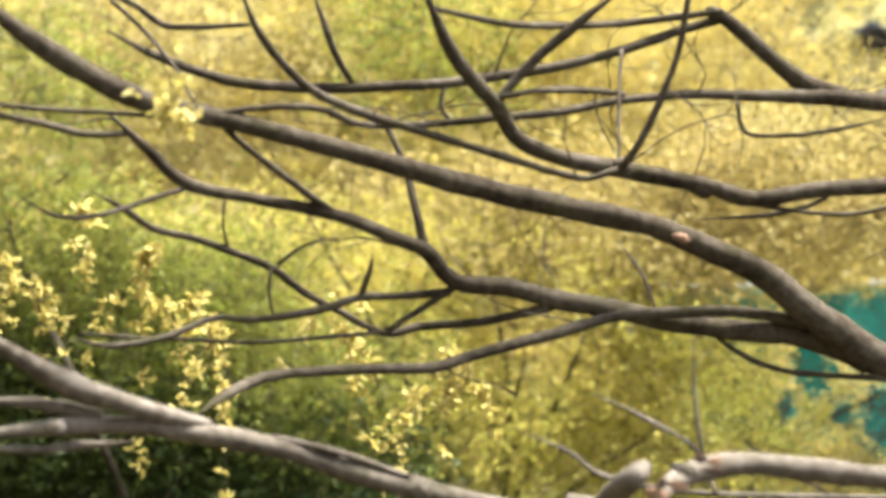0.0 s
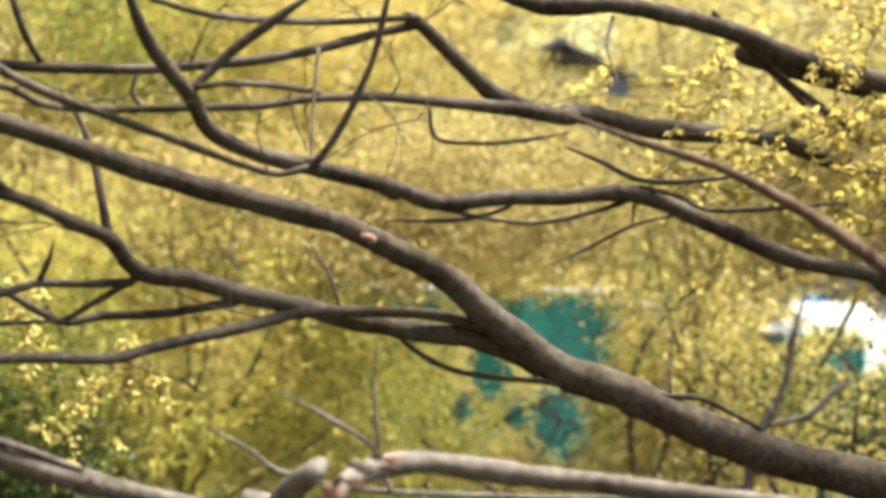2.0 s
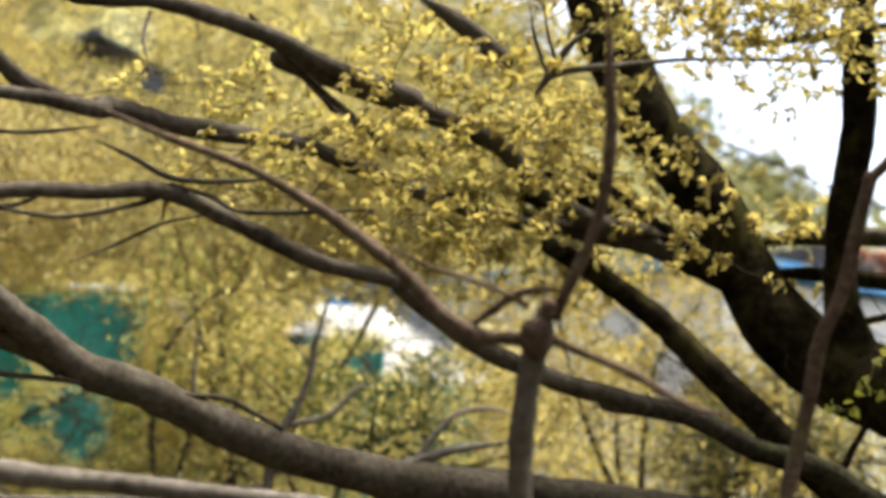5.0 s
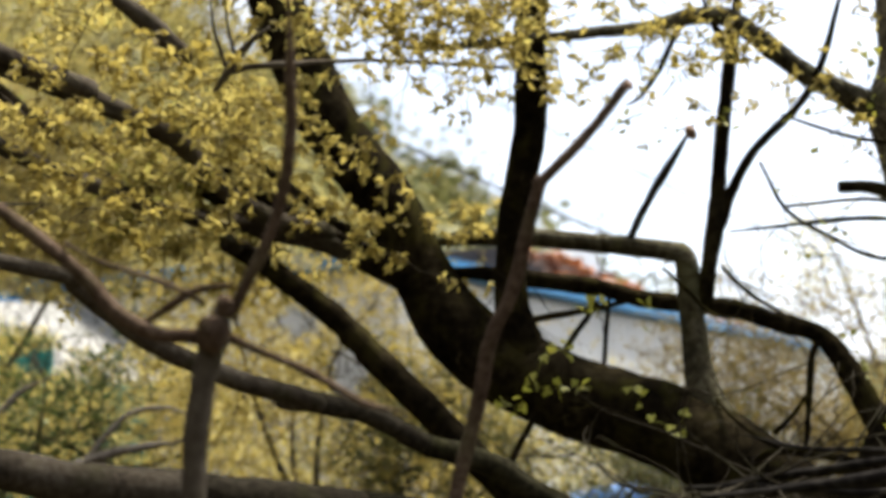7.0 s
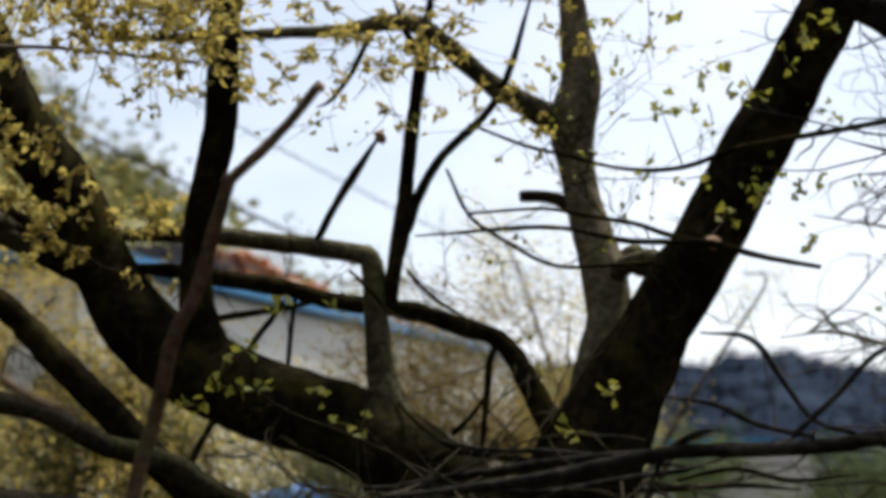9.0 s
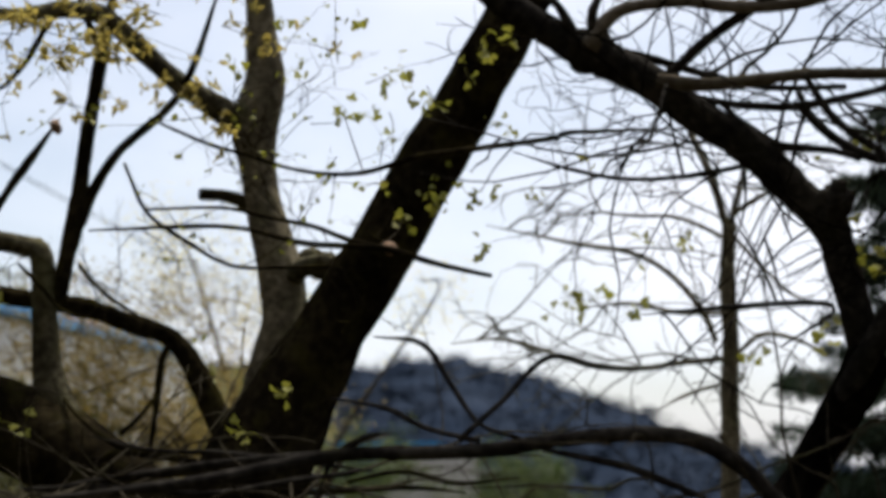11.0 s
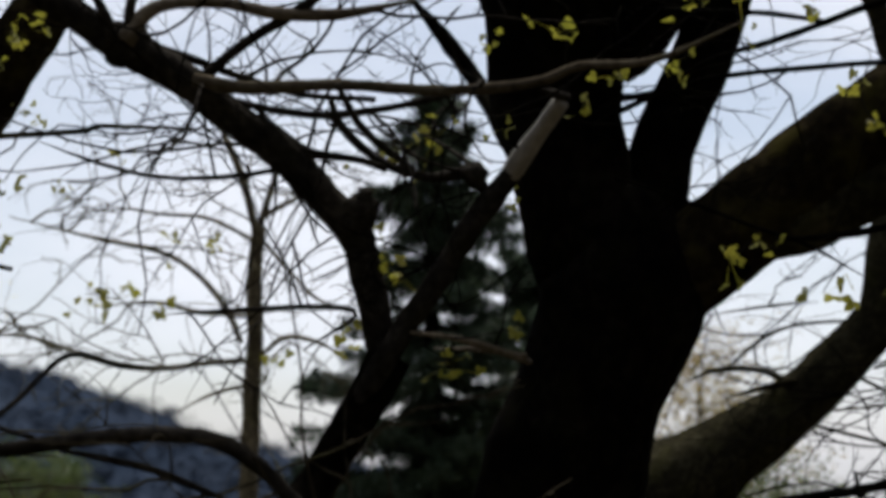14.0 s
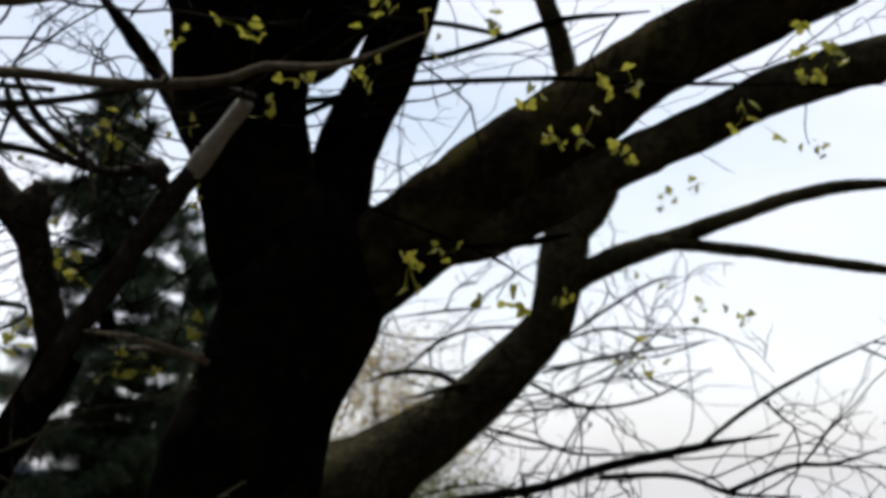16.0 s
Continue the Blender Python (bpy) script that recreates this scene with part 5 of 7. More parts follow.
limb(many_stemmed_tree, "branch", [(4.238, 2.248, 1.513, 0.0063), (4.362, 2.118, 1.546, 0.0079), (4.479, 1.985, 1.509, 0.0079), (4.558, 1.797, 1.526, 0.0022)], BARK_MOSSY_SHADED)
limb(many_stemmed_tree, "branch", [(4.327, 3.028, 1.797, 0.0070), (4.289, 3.073, 1.720, 0.0087), (4.250, 3.117, 1.663, 0.0087)], BARK_MOSSY_SHADED)
limb(many_stemmed_tree, "branch", [(4.081, 3.430, 2.238, 0.0054), (4.073, 3.322, 2.150, 0.0070), (4.154, 3.287, 2.075, 0.0071), (4.322, 3.265, 2.064, 0.0054)], BARK_MOSSY_SHADED)

limb(pale_bare_tree, "trunk", [(3.021, 7.315, -0.180, 0.0468), (3.032, 7.320, 0.268, 0.0349), (3.055, 7.331, 0.639, 0.0312), (3.121, 7.361, 1.341, 0.0269), (3.165, 7.347, 1.659, 0.0246), (3.259, 7.302, 1.862, 0.0221)], BARK_PALE)
limb(pale_bare_tree, "branch", [(3.245, 7.308, 1.833, 0.0209), (3.311, 7.271, 2.008, 0.0197), (3.335, 7.249, 2.183, 0.0173), (3.394, 7.195, 2.445, 0.0043)], BARK_PALE)
limb(pale_bare_tree, "branch", [(3.219, 7.321, 1.775, 0.0172), (3.404, 7.236, 1.819, 0.0159), (3.534, 7.169, 1.949, 0.0147), (3.687, 7.086, 2.036, 0.0034)], BARK_PALE)
limb(pale_bare_tree, "branch", [(3.165, 7.347, 1.630, 0.0172), (2.795, 7.441, 1.744, 0.0147), (2.735, 7.403, 1.945, 0.0134), (2.744, 7.383, 2.206, 0.0039)], BARK_PALE)
limb(pale_bare_tree, "branch", [(3.164, 7.346, 1.543, 0.0196), (3.486, 7.088, 1.489, 0.0216), (3.715, 6.858, 1.590, 0.0212), (3.884, 6.764, 1.647, 0.0235), (4.163, 6.595, 1.694, 0.0065)], BARK_PALE)
limb(pale_bare_tree, "branch", [(3.715, 6.858, 1.590, 0.0142), (3.886, 6.760, 1.813, 0.0141), (4.051, 6.661, 1.855, 0.0117), (4.165, 6.592, 1.813, 0.0033)], BARK_PALE)
limb(pale_bare_tree, "branch", [(3.136, 7.357, 1.456, 0.0171), (2.443, 7.579, 1.395, 0.0147), (1.313, 7.821, 1.421, 0.0145), (0.832, 7.855, 1.505, 0.0143), (0.635, 7.874, 1.631, 0.0119), (0.413, 7.888, 1.727, 0.0033)], BARK_PALE)
limb(pale_bare_tree, "branch", [(1.363, 7.777, 1.422, 0.0120), (1.260, 7.798, 1.648, 0.0133), (1.018, 7.832, 1.803, 0.0120), (0.763, 7.856, 1.928, 0.0034)], BARK_PALE)
limb(pale_bare_tree, "branch", [(1.303, 7.791, 1.620, 0.0109), (1.273, 7.790, 1.906, 0.0097), (1.275, 7.774, 2.193, 0.0026)], BARK_PALE)

# sleeves and continuations of limbs above, in darker bark that paints their shade
limb(many_stemmed_tree, "dark_limb", [(2.661, 4.157, 2.466, 0.0261), (2.841, 4.229, 2.444, 0.0396), (3.059, 4.274, 2.407, 0.0502), (3.246, 4.262, 2.372, 0.0589), (3.382, 4.208, 2.317, 0.0651), (3.566, 4.115, 2.209, 0.0617)], BARK_MOSSY_SHADED)
limb(many_stemmed_tree, "dark_limb", [(2.715, 4.108, 2.531, 0.0105), (2.883, 4.126, 2.458, 0.0232), (3.101, 4.200, 2.401, 0.0315), (3.248, 4.200, 2.355, 0.0377)], BARK_MOSSY_SHADED)
limb(many_stemmed_tree, "main_limb", [(2.181, 4.019, 1.543, 0.0573), (2.482, 3.953, 1.507, 0.0607), (3.068, 3.852, 1.421, 0.0727)], BARK_GREY_SHADED)
limb(many_stemmed_tree, "main_limb", [(3.068, 3.852, 1.421, 0.0727), (3.817, 3.502, 1.312, 0.0845), (4.286, 2.915, 1.212, 0.1016)], BARK_OLIVE)
limb(many_stemmed_tree, "main_limb", [(2.648, 3.696, 1.775, 0.0330), (2.902, 3.642, 1.734, 0.0324), (3.118, 3.605, 1.640, 0.0347)], BARK_GREY_SHADED)
limb(many_stemmed_tree, "main_limb", [(3.118, 3.605, 1.640, 0.0347), (3.348, 3.544, 1.568, 0.0402), (3.537, 3.508, 1.466, 0.0450), (3.843, 3.326, 1.298, 0.0578), (4.205, 2.860, 1.219, 0.0748)], BARK_OLIVE)
limb(many_stemmed_tree, "dark_limb", [(2.753, 4.162, 2.299, 0.0316), (2.863, 4.159, 2.251, 0.0338), (2.990, 4.144, 2.183, 0.0378), (3.060, 4.112, 2.128, 0.0415), (3.124, 4.040, 2.049, 0.0449), (3.232, 3.934, 1.896, 0.0483), (3.333, 3.823, 1.744, 0.0497), (3.412, 3.718, 1.613, 0.0510), (3.548, 3.546, 1.411, 0.0556)], BARK_MOSSY_SHADED)

# ---- twigs and leaves of the near trees ----
def lobes(rows):
    """Crown lobes from rows of bearing, rise, distance, half width, half depth, half height."""
    return [(*spot(a, e, d), w, dp, hh) for a, e, d, w, dp, hh in rows]


twigs_on(many_stemmed_tree, 22, 0.4, 0.0028, 11, BARK_GREY, which=range(0, 40), fork=1)
twigs_on(many_stemmed_tree, 30, 0.6, 0.0024, 17, BARK_MOSSY_SHADED, which=range(60, 76), fork=2)
twigs_on(forked_tree, 34, 0.7, 0.0038, 12, BARK_SILHOUETTE)
twigs_on(forked_tree, 16, 0.8, 0.0062, 20, BARK_BACKLIT_GREY, fork=1, rise=0.05, which=range(5, 14))
twigs_on(bare_tree, 28, 0.8, 0.0055, 13, BARK_LICHEN, fork=2, droop=0.03)
twigs_on(curved_tree, 24, 0.9, 0.0045, 14, BARK_SILHOUETTE, lo=0.1, which=range(5, 13), rise=0.0)
twigs_on(great_tree, 16, 0.7, 0.0034, 18, BARK_SILHOUETTE, which=range(6, 10), rise=0.0)
twigs_on(sloping_branch_tree, 18, 0.8, 0.0045, 15, BARK_SILHOUETTE)
twigs_on(low_bough_tree, 150, 0.75, 0.0042, 16, BARK_GREY_SHADED, fork=1, rise=-0.1, box_=lambda p: p[2] < 1.55)

twigs_on(low_bough_tree, 20, 0.5, 0.0034, 19, BARK_GREY_SHADED, which=range(6, 9), fork=2, rise=-0.3, box_=lambda p: p[2] < 1.5)

# hanging chains of pale yellow leaves on the long limbs
crown(many_stemmed_tree, lobes([
    (-10.7, 7.4, 4.3, 0.040, 0.042, 0.036), (-11.2, 5.8, 4.3, 0.050, 0.042, 0.030), (-9.3, 5.6, 4.3, 0.040, 0.042, 0.036), (-15.6, 6.4, 4.3, 0.040, 0.070, 0.060), (-8.0, 4.4, 4.3, 0.030, 0.042, 0.054), (-6.4, 2.6, 4.3, 0.030, 0.035, 0.036),
    (-3.6, 2.6, 4.3, 0.025, 0.035, 0.048), (-4.5, 5.2, 4.3, 0.050, 0.042, 0.024), (1.0, 3.6, 4.4, 0.045, 0.056, 0.048), (-0.5, 2.8, 4.4, 0.030, 0.042, 0.036), (-13.8, 8.5, 4.3, 0.030, 0.042, 0.030), (-3.0, 6.0, 4.4, 0.040, 0.056, 0.030)]),
    40, 60, 0.027, LEAF_PALE, BARK_GREY, 31, 0.15, 0.0018, 0.2, 0.6, 0.012, "pale yellow leaf chains", 1.5, tuft=4)
crown(many_stemmed_tree, lobes([
    (27, 10.5, 5.0, 0.45, 0.3, 0.28), (32, 9.3, 5.1, 0.42, 0.3, 0.28), (29.5, 13, 5.1, 0.5, 0.3, 0.25), (34.5, 12.5, 5.3, 0.4, 0.3, 0.3),
    (24, 12.0, 5.0, 0.35, 0.3, 0.25), (36, 9.0, 5.3, 0.2, 0.25, 0.14), (40.5, 8.4, 5.5, 0.22, 0.2, 0.12), (33, 15.8, 5.3, 0.5, 0.3, 0.2)]),
    420, 42, 0.032, LEAF_KHAKI, BARK_GREY, 32, 0.28, 0.0026, 0.4, 0.5, 0.014, "clustered pale yellow leaves", 0.25, tuft=5, flat=0.3)
crown(many_stemmed_tree, lobes([
    (26, 11.8, 4.2, 0.16, 0.15, 0.10), (29, 13.6, 4.3, 0.20, 0.15, 0.12), (33.2, 13.4, 4.4, 0.16, 0.15, 0.10), (30.5, 9.6, 4.3, 0.22, 0.15, 0.12), (34.5, 9.2, 4.4, 0.22, 0.15, 0.12),
    (32.5, 11.4, 4.3, 0.18, 0.15, 0.10), (27.5, 9.4, 4.2, 0.16, 0.15, 0.08), (36.5, 11.0, 4.6, 0.16, 0.15, 0.10), (38.5, 8.2, 4.6, 0.16, 0.15, 0.10), (32.3, 14.7, 4.3, 0.13, 0.10, 0.09), (28.2, 11.6, 4.2, 0.14, 0.1, 0.09)]),
    100, 30, 0.032, LEAF_KHAKI, BARK_GREY, 30, 0.24, 0.0024, 0.4, 0.5, 0.014, "clustered pale yellow leaves", 0.25, tuft=5, flat=0.3)
crown(many_stemmed_tree, lobes([
    (38, 16.8, 4.8, 0.4, 0.3, 0.1), (43, 16.3, 4.8, 0.4, 0.3, 0.12), (47, 16.2, 4.8, 0.35, 0.3, 0.12), (50.5, 15.6, 4.9, 0.25, 0.3, 0.15), (55, 15.5, 5.0, 0.25, 0.2, 0.2)]),
    330, 28, 0.031, LEAF_KHAKI, BARK_MOSSY_SHADED, 33, 0.30, 0.002, 0.4, 0.5, 0.014, "clustered pale yellow leaves", 0.25, tuft=6, flat=0.4)
crown(many_stemmed_tree, lobes([
    (54, 13, 5.0, 0.3, 0.2, 0.2), (58, 12.5, 4.9, 0.3, 0.2, 0.25), (62, 12, 4.8, 0.35, 0.2, 0.25), (66, 11, 4.6, 0.3, 0.2, 0.25), (57, 8, 5.2, 0.3, 0.2, 0.2), (50, 12.5, 5.2, 0.25, 0.2, 0.2)]),
    44, 6, 0.024, LEAF_FRESH, BARK_MOSSY_SHADED, 46, 0.3, 0.002, 0.3, 0.7, 0.012, "small scattered fresh leaves", 0.1)
crown(low_limbed_tree, lobes([(-10.1, 13.0, 2.9, 0.03, 0.02, 0.014), (-17.5, 10, 3.0, 0.02, 0.04, 0.02)]), 26, 12, 0.022, LEAF_PALE, BARK_GREY, 34, 0.05, 0.0015, 0.4, 0.6, 0.01, tuft=3)


# knots, scars and splinters on the limbs
def knot(tree, name, material, place, rx, ry, turn, lean):
    """A small uneven swelling or scar, wide rx and high ry."""
    bm = bmesh.new()
    bmesh.ops.create_icosphere(bm, subdivisions=3, radius=1.0)
    thin = 0.28 if name == "splinter" else 0.75
    m = Matrix.Rotation(radians(turn), 4, "Z") @ Matrix.Rotation(radians(lean), 4, "Y") @ Matrix.Diagonal((rx, min(rx, ry) * thin, ry, 1))
    for v in bm.verts:
        v.co *= 1 + 0.28 * noise.noise(v.co * 1.7 + Vector(place)) + 0.12 * noise.noise(v.co * 5)
        v.co = m @ v.co + Vector(place) - tree.location
    part(name, bm, material, nearest_limb(tree, place)[0], smooth=name != "splinter")


knot(many_stemmed_tree, "scar", WOOD_RAW, (0.576, 3.658, 2.127), 0.0219, 0.0109, -0.0, 15)
knot(many_stemmed_tree, "knot", BARK_GREY, (0.617, 3.593, 2.234), 0.0297, 0.0189, -0.0, 20)
knot(many_stemmed_tree, "knot", BARK_GREY, (0.420, 3.512, 2.272), 0.0238, 0.0238, -0.0, 0)
knot(many_stemmed_tree, "cut_end", WOOD_RAW, (4.012, 1.992, 2.203), 0.0214, 0.0198, -53.5, 0)
knot(many_stemmed_tree, "cut_end", WOOD_RAW, (4.097, 3.307, 2.704), 0.0177, 0.0275, -41.7, -30)
knot(leaning_sapling, "cut_end", WOOD_RAW, (2.252, 1.971, 2.328), 0.0101, 0.0101, -41.7, 0)
knot(many_stemmed_tree, "knot", BARK_LICHEN, (4.679, 2.613, 2.265), 0.0674, 0.0516, -53.5, 20)
knot(many_stemmed_tree, "knot", BARK_LICHEN, (4.545, 2.821, 2.791), 0.0726, 0.0605, -53.5, 0)
knot(forked_sapling, "knot", BARK_BROWN, (1.402, 2.156, 1.806), 0.0280, 0.0317, -20.7, 0)
knot(forked_sapling, "knot", BARK_BROWN, (1.410, 2.134, 1.852), 0.0148, 0.0186, -20.7, 0)
knot(low_limbed_tree, "knot", BARK_PALE, (-0.708, 2.800, 1.663), 0.0170, 0.0150, -0.0, 0)
knot(low_limbed_tree, "knot", BARK_PALE, (-0.052, 2.969, 1.544), 0.0282, 0.0239, -0.0, 0)
knot(forked_tree, "knot", BARK_BACKLIT_GREY, (3.502, 1.193, 2.592), 0.0674, 0.0562, -74.4, 0)
knot(forked_tree, "knot", BARK_BACKLIT_GREY, (3.720, 0.355, 2.291), 0.0305, 0.0360, -74.4, 0)
knot(forked_tree, "knot", BARK_BACKLIT_GREY, (3.736, 0.643, 2.210), 0.0424, 0.0509, -74.4, 0)
knot(great_tree, "knot", BARK_SILHOUETTE, (4.456, -0.311, 2.144), 0.0666, 0.0500, -95.4, 20)
# the dark pieces among them paint the shaded gap and notch of the break
knot(low_limbed_tree, "splinter", WOOD_RAW, (0.361, 2.630, 1.536), 0.0213, 0.0126, -11.8, 25)
knot(low_limbed_tree, "splinter", WOOD_DARK, (0.368, 2.624, 1.555), 0.0126, 0.0068, -11.8, -35)
knot(low_limbed_tree, "splinter", WOOD_RAW, (0.398, 2.630, 1.552), 0.0194, 0.0087, -11.8, 12)
knot(low_limbed_tree, "splinter", WOOD_DARK, (0.458, 2.625, 1.577), 0.0234, 0.0049, -11.8, 5)
knot(low_limbed_tree, "splinter", WOOD_DARK, (0.437, 2.634, 1.598), 0.0117, 0.0078, -11.8, -5)
knot(low_limbed_tree, "splinter", WOOD_RAW, (0.459, 2.620, 1.593), 0.0127, 0.0078, -11.8, 10)
knot(low_limbed_tree, "splinter", BARK_PALE, (0.409, 2.628, 1.579), 0.0253, 0.0097, -11.8, 20)


# small trefoil sprigs, each a piece of its own
def sprig_mesh(seed, material):
    """Three or four trefoil leaves on thin stalks from one point."""
    rng = np.random.default_rng(seed)
    V, F = [(0, 0, 0)], []
    for k in range(4 + seed % 3):
        c = rng.normal(size=3) * np.array([0.30, 0.30, 0.20])
        m = Euler((rng.normal() * 0.8, rng.normal() * 0.8, rng.uniform(0, 6.3))).to_matrix()
        hub = len(V)
        V.append(tuple(c))
        V.append(tuple(c + rng.normal(size=3) * 0.02 + np.array([0, 0, 0.03])))
        F.append((0, hub, hub + 1))
        for lobe in (-1.15, 0.0, 1.15):
            turn = Matrix.Rotation(lobe, 3, "Z")
            L = rng.uniform(0.17, 0.29) * (1.15 if lobe == 0 else 0.9)
            o = len(V)
            for x, y, z in ((0.35, 0.34, 0.06), (0.75, 0.28, 0.03), (1, 0, -0.08), (0.75, -0.28, 0.03), (0.35, -0.34, 0.06), (0.5, 0, -0.03)):
                V.append(tuple(Vector(c) + m @ (turn @ Vector((x * L, y * L, z * L)))))
            F += [(hub, o + 5, o + 1, o), (o + 5, o + 2, o + 1), (hub, o + 4, o + 3, o + 5), (o + 5, o + 3, o + 2)]
    me = bpy.data.meshes.new("leaf_sprig")
    me.from_pydata(V, [], F)
    me.materials.append(material)
    return me


SPRIG_MESHES = [sprig_mesh(k, LEAF_FRESH) for k in range(5)]
SPRIG_RNG = random.Random(4)
SPRIG_STALKS = {}


def sprigs(tree, rows):
    for x, y, z, s in rows:
        ob = new("leaf_sprig", SPRIG_RNG.choice(SPRIG_MESHES))
        host, foot, gap = nearest_limb(tree, (x, y, z))
        ob.parent = host
        ob.location = Vector((x, y, z)) - tree.location
        ob.rotation_euler = [SPRIG_RNG.uniform(0, 6.3) for _ in range(3)]
        ob.scale = (s * 1.1, s * 1.1, s * 1.1)
        if gap < (0.18 if tree is many_stemmed_tree else 0.4):
            ts = np.linspace(0, 1, 10)[:, None]
            way = np.array((x, y, z)) - foot
            bow = np.array([SPRIG_RNG.gauss(0, 0.06) for _ in range(3)]) * gap
            SPRIG_STALKS.setdefault(tree.name, []).append(foot + way * ts + bow * (4 * ts * (1 - ts)))


sprigs(great_tree, [(3.87, -0.15, 2.60, 0.10), (3.88, -0.00, 2.57, 0.08), (3.85, 0.13, 2.69, 0.10), (3.84, 0.33, 2.66, 0.06), (3.96, -0.28, 2.10, 0.10), (3.95, -0.39, 2.13, 0.07), (3.95, -0.51, 2.01, 0.12), (3.90, 0.29, 2.45, 0.07), (3.90, 0.10, 2.48, 0.07), (3.82, -0.20, 2.76, 0.09), (3.84, -0.32, 2.68, 0.07)])
sprigs(great_tree, [(3.70, -0.77, 2.56, 0.09), (3.70, -0.83, 2.53, 0.07), (3.76, -0.63, 2.41, 0.06), (3.75, -0.71, 2.41, 0.09), (3.74, -0.81, 2.36, 0.09), (3.75, -0.59, 2.51, 0.08), (3.64, -1.10, 2.45, 0.10), (3.61, -1.25, 2.37, 0.06), (3.55, -1.29, 2.57, 0.11), (3.71, -0.48, 2.69, 0.09), (3.57, -1.22, 2.58, 0.08)])
sprigs(curved_tree, [(5.47, -1.17, 1.95, 0.12), (5.44, -1.28, 1.92, 0.10), (5.42, -1.24, 2.27, 0.09), (5.49, -0.94, 2.16, 0.08), (5.33, -1.41, 2.57, 0.08), (5.36, -1.32, 2.54, 0.08), (5.36, -1.56, 2.11, 0.09), (5.38, -1.44, 2.15, 0.08)])
sprigs(forked_tree, [(3.83, 0.59, 2.08, 0.10), (3.79, 0.54, 2.36, 0.08), (3.87, 0.44, 1.82, 0.08), (3.88, 0.26, 1.93, 0.09), (3.83, 0.65, 1.92, 0.06), (3.78, 0.47, 2.44, 0.08), (3.77, 0.66, 2.36, 0.06)])
sprigs(many_stemmed_tree, [(4.09, 1.73, 2.82, 0.10), (4.01, 1.96, 2.71, 0.09), (3.96, 2.12, 2.60, 0.08), (4.12, 1.90, 2.35, 0.08), (4.17, 1.79, 2.35, 0.07), (4.27, 1.45, 2.49, 0.08), (4.24, 1.60, 2.36, 0.06), (4.20, 1.78, 2.22, 0.08), (3.97, 2.31, 1.78, 0.08), (3.85, 2.25, 2.72, 0.07), (4.17, 1.68, 2.58, 0.06), (4.06, 1.91, 2.62, 0.08)])
sprigs(bare_tree, [(5.97, 1.82, 2.47, 0.13), (6.02, 1.65, 2.45, 0.09), (5.93, 2.05, 2.20, 0.16), (6.00, 1.83, 2.19, 0.14), (6.13, 1.42, 1.98, 0.12), (5.90, 2.14, 2.20, 0.09)])
sprigs(forked_tree, [(3.93, 0.60, 2.07, 0.08), (3.97, 0.46, 1.83, 0.07), (3.92, 0.72, 1.92, 0.09), (3.94, 0.28, 2.26, 0.06), (3.89, 0.49, 2.41, 0.09), (3.88, 0.59, 2.38, 0.07)])
sprigs(many_stemmed_tree, [(3.32, 3.32, 1.81, 0.09), (3.37, 3.27, 1.80, 0.09), (3.42, 3.21, 1.81, 0.07), (3.62, 3.00, 1.68, 0.09), (3.54, 3.06, 2.05, 0.08), (3.42, 3.19, 2.05, 0.09), (3.37, 3.26, 1.92, 0.08), (4.00, 2.47, 1.66, 0.09), (3.28, 3.36, 1.75, 0.08), (3.54, 3.09, 1.78, 0.07)])
sprigs(many_stemmed_tree, [(3.81, 2.24, 2.86, 0.07), (3.91, 2.07, 2.87, 0.08), (4.01, 1.96, 2.72, 0.08), (3.96, 2.10, 2.62, 0.08), (4.07, 1.88, 2.65, 0.07), (4.10, 1.77, 2.71, 0.08), (4.11, 1.68, 2.81, 0.10), (4.13, 1.89, 2.34, 0.07), (4.09, 1.99, 2.30, 0.07), (3.77, 2.38, 2.73, 0.07), (4.18, 1.75, 2.37, 0.07)])

for tree in [t for t in (great_tree, forked_tree, many_stemmed_tree, bare_tree) if t.name in SPRIG_STALKS]:
    joined_twigs("stalk_growth", SPRIG_STALKS[tree.name], 0.0028, MATERIAL_OF[tree.name], tree, thin=0.5)

# ---- trees and shrubs farther off ----
# open places in the foliage, as bearing, rise and half widths in degrees
CLEARINGS = [(24.4, 4.6, 0.9, 0.5), (26.8, 3.6, 1.3, 0.5), (15.6, 5.0, 2.9, 1.1), (16.6, 3.9, 1.6, 1.3), (16.2, 1.3, 1.2, 1.5), (13.6, 3.2, 0.8, 1.2), (14.6, 1.6, 0.5, 0.6), (12.6, 1.8, 0.4, 0.7), (27.6, 5.2, 2.3, 0.7), (28.8, 4.5, 1.3, 0.6), (25.6, 5.6, 0.8, 0.4), 
             (36.2, 5.0, 0.8, 0.6), (38.0, 3.4, 0.8, 1.2), (40.8, 5.8, 0.8, 0.6), (42.6, 5.2, 0.8, 0.6), (14.4, 15.8, 1.1, 0.9), (16.9, 15.3, 1.7, 1.2), (18.4, 13.9, 0.7, 0.6), (29.0, 12.0, 0.7, 0.6)]


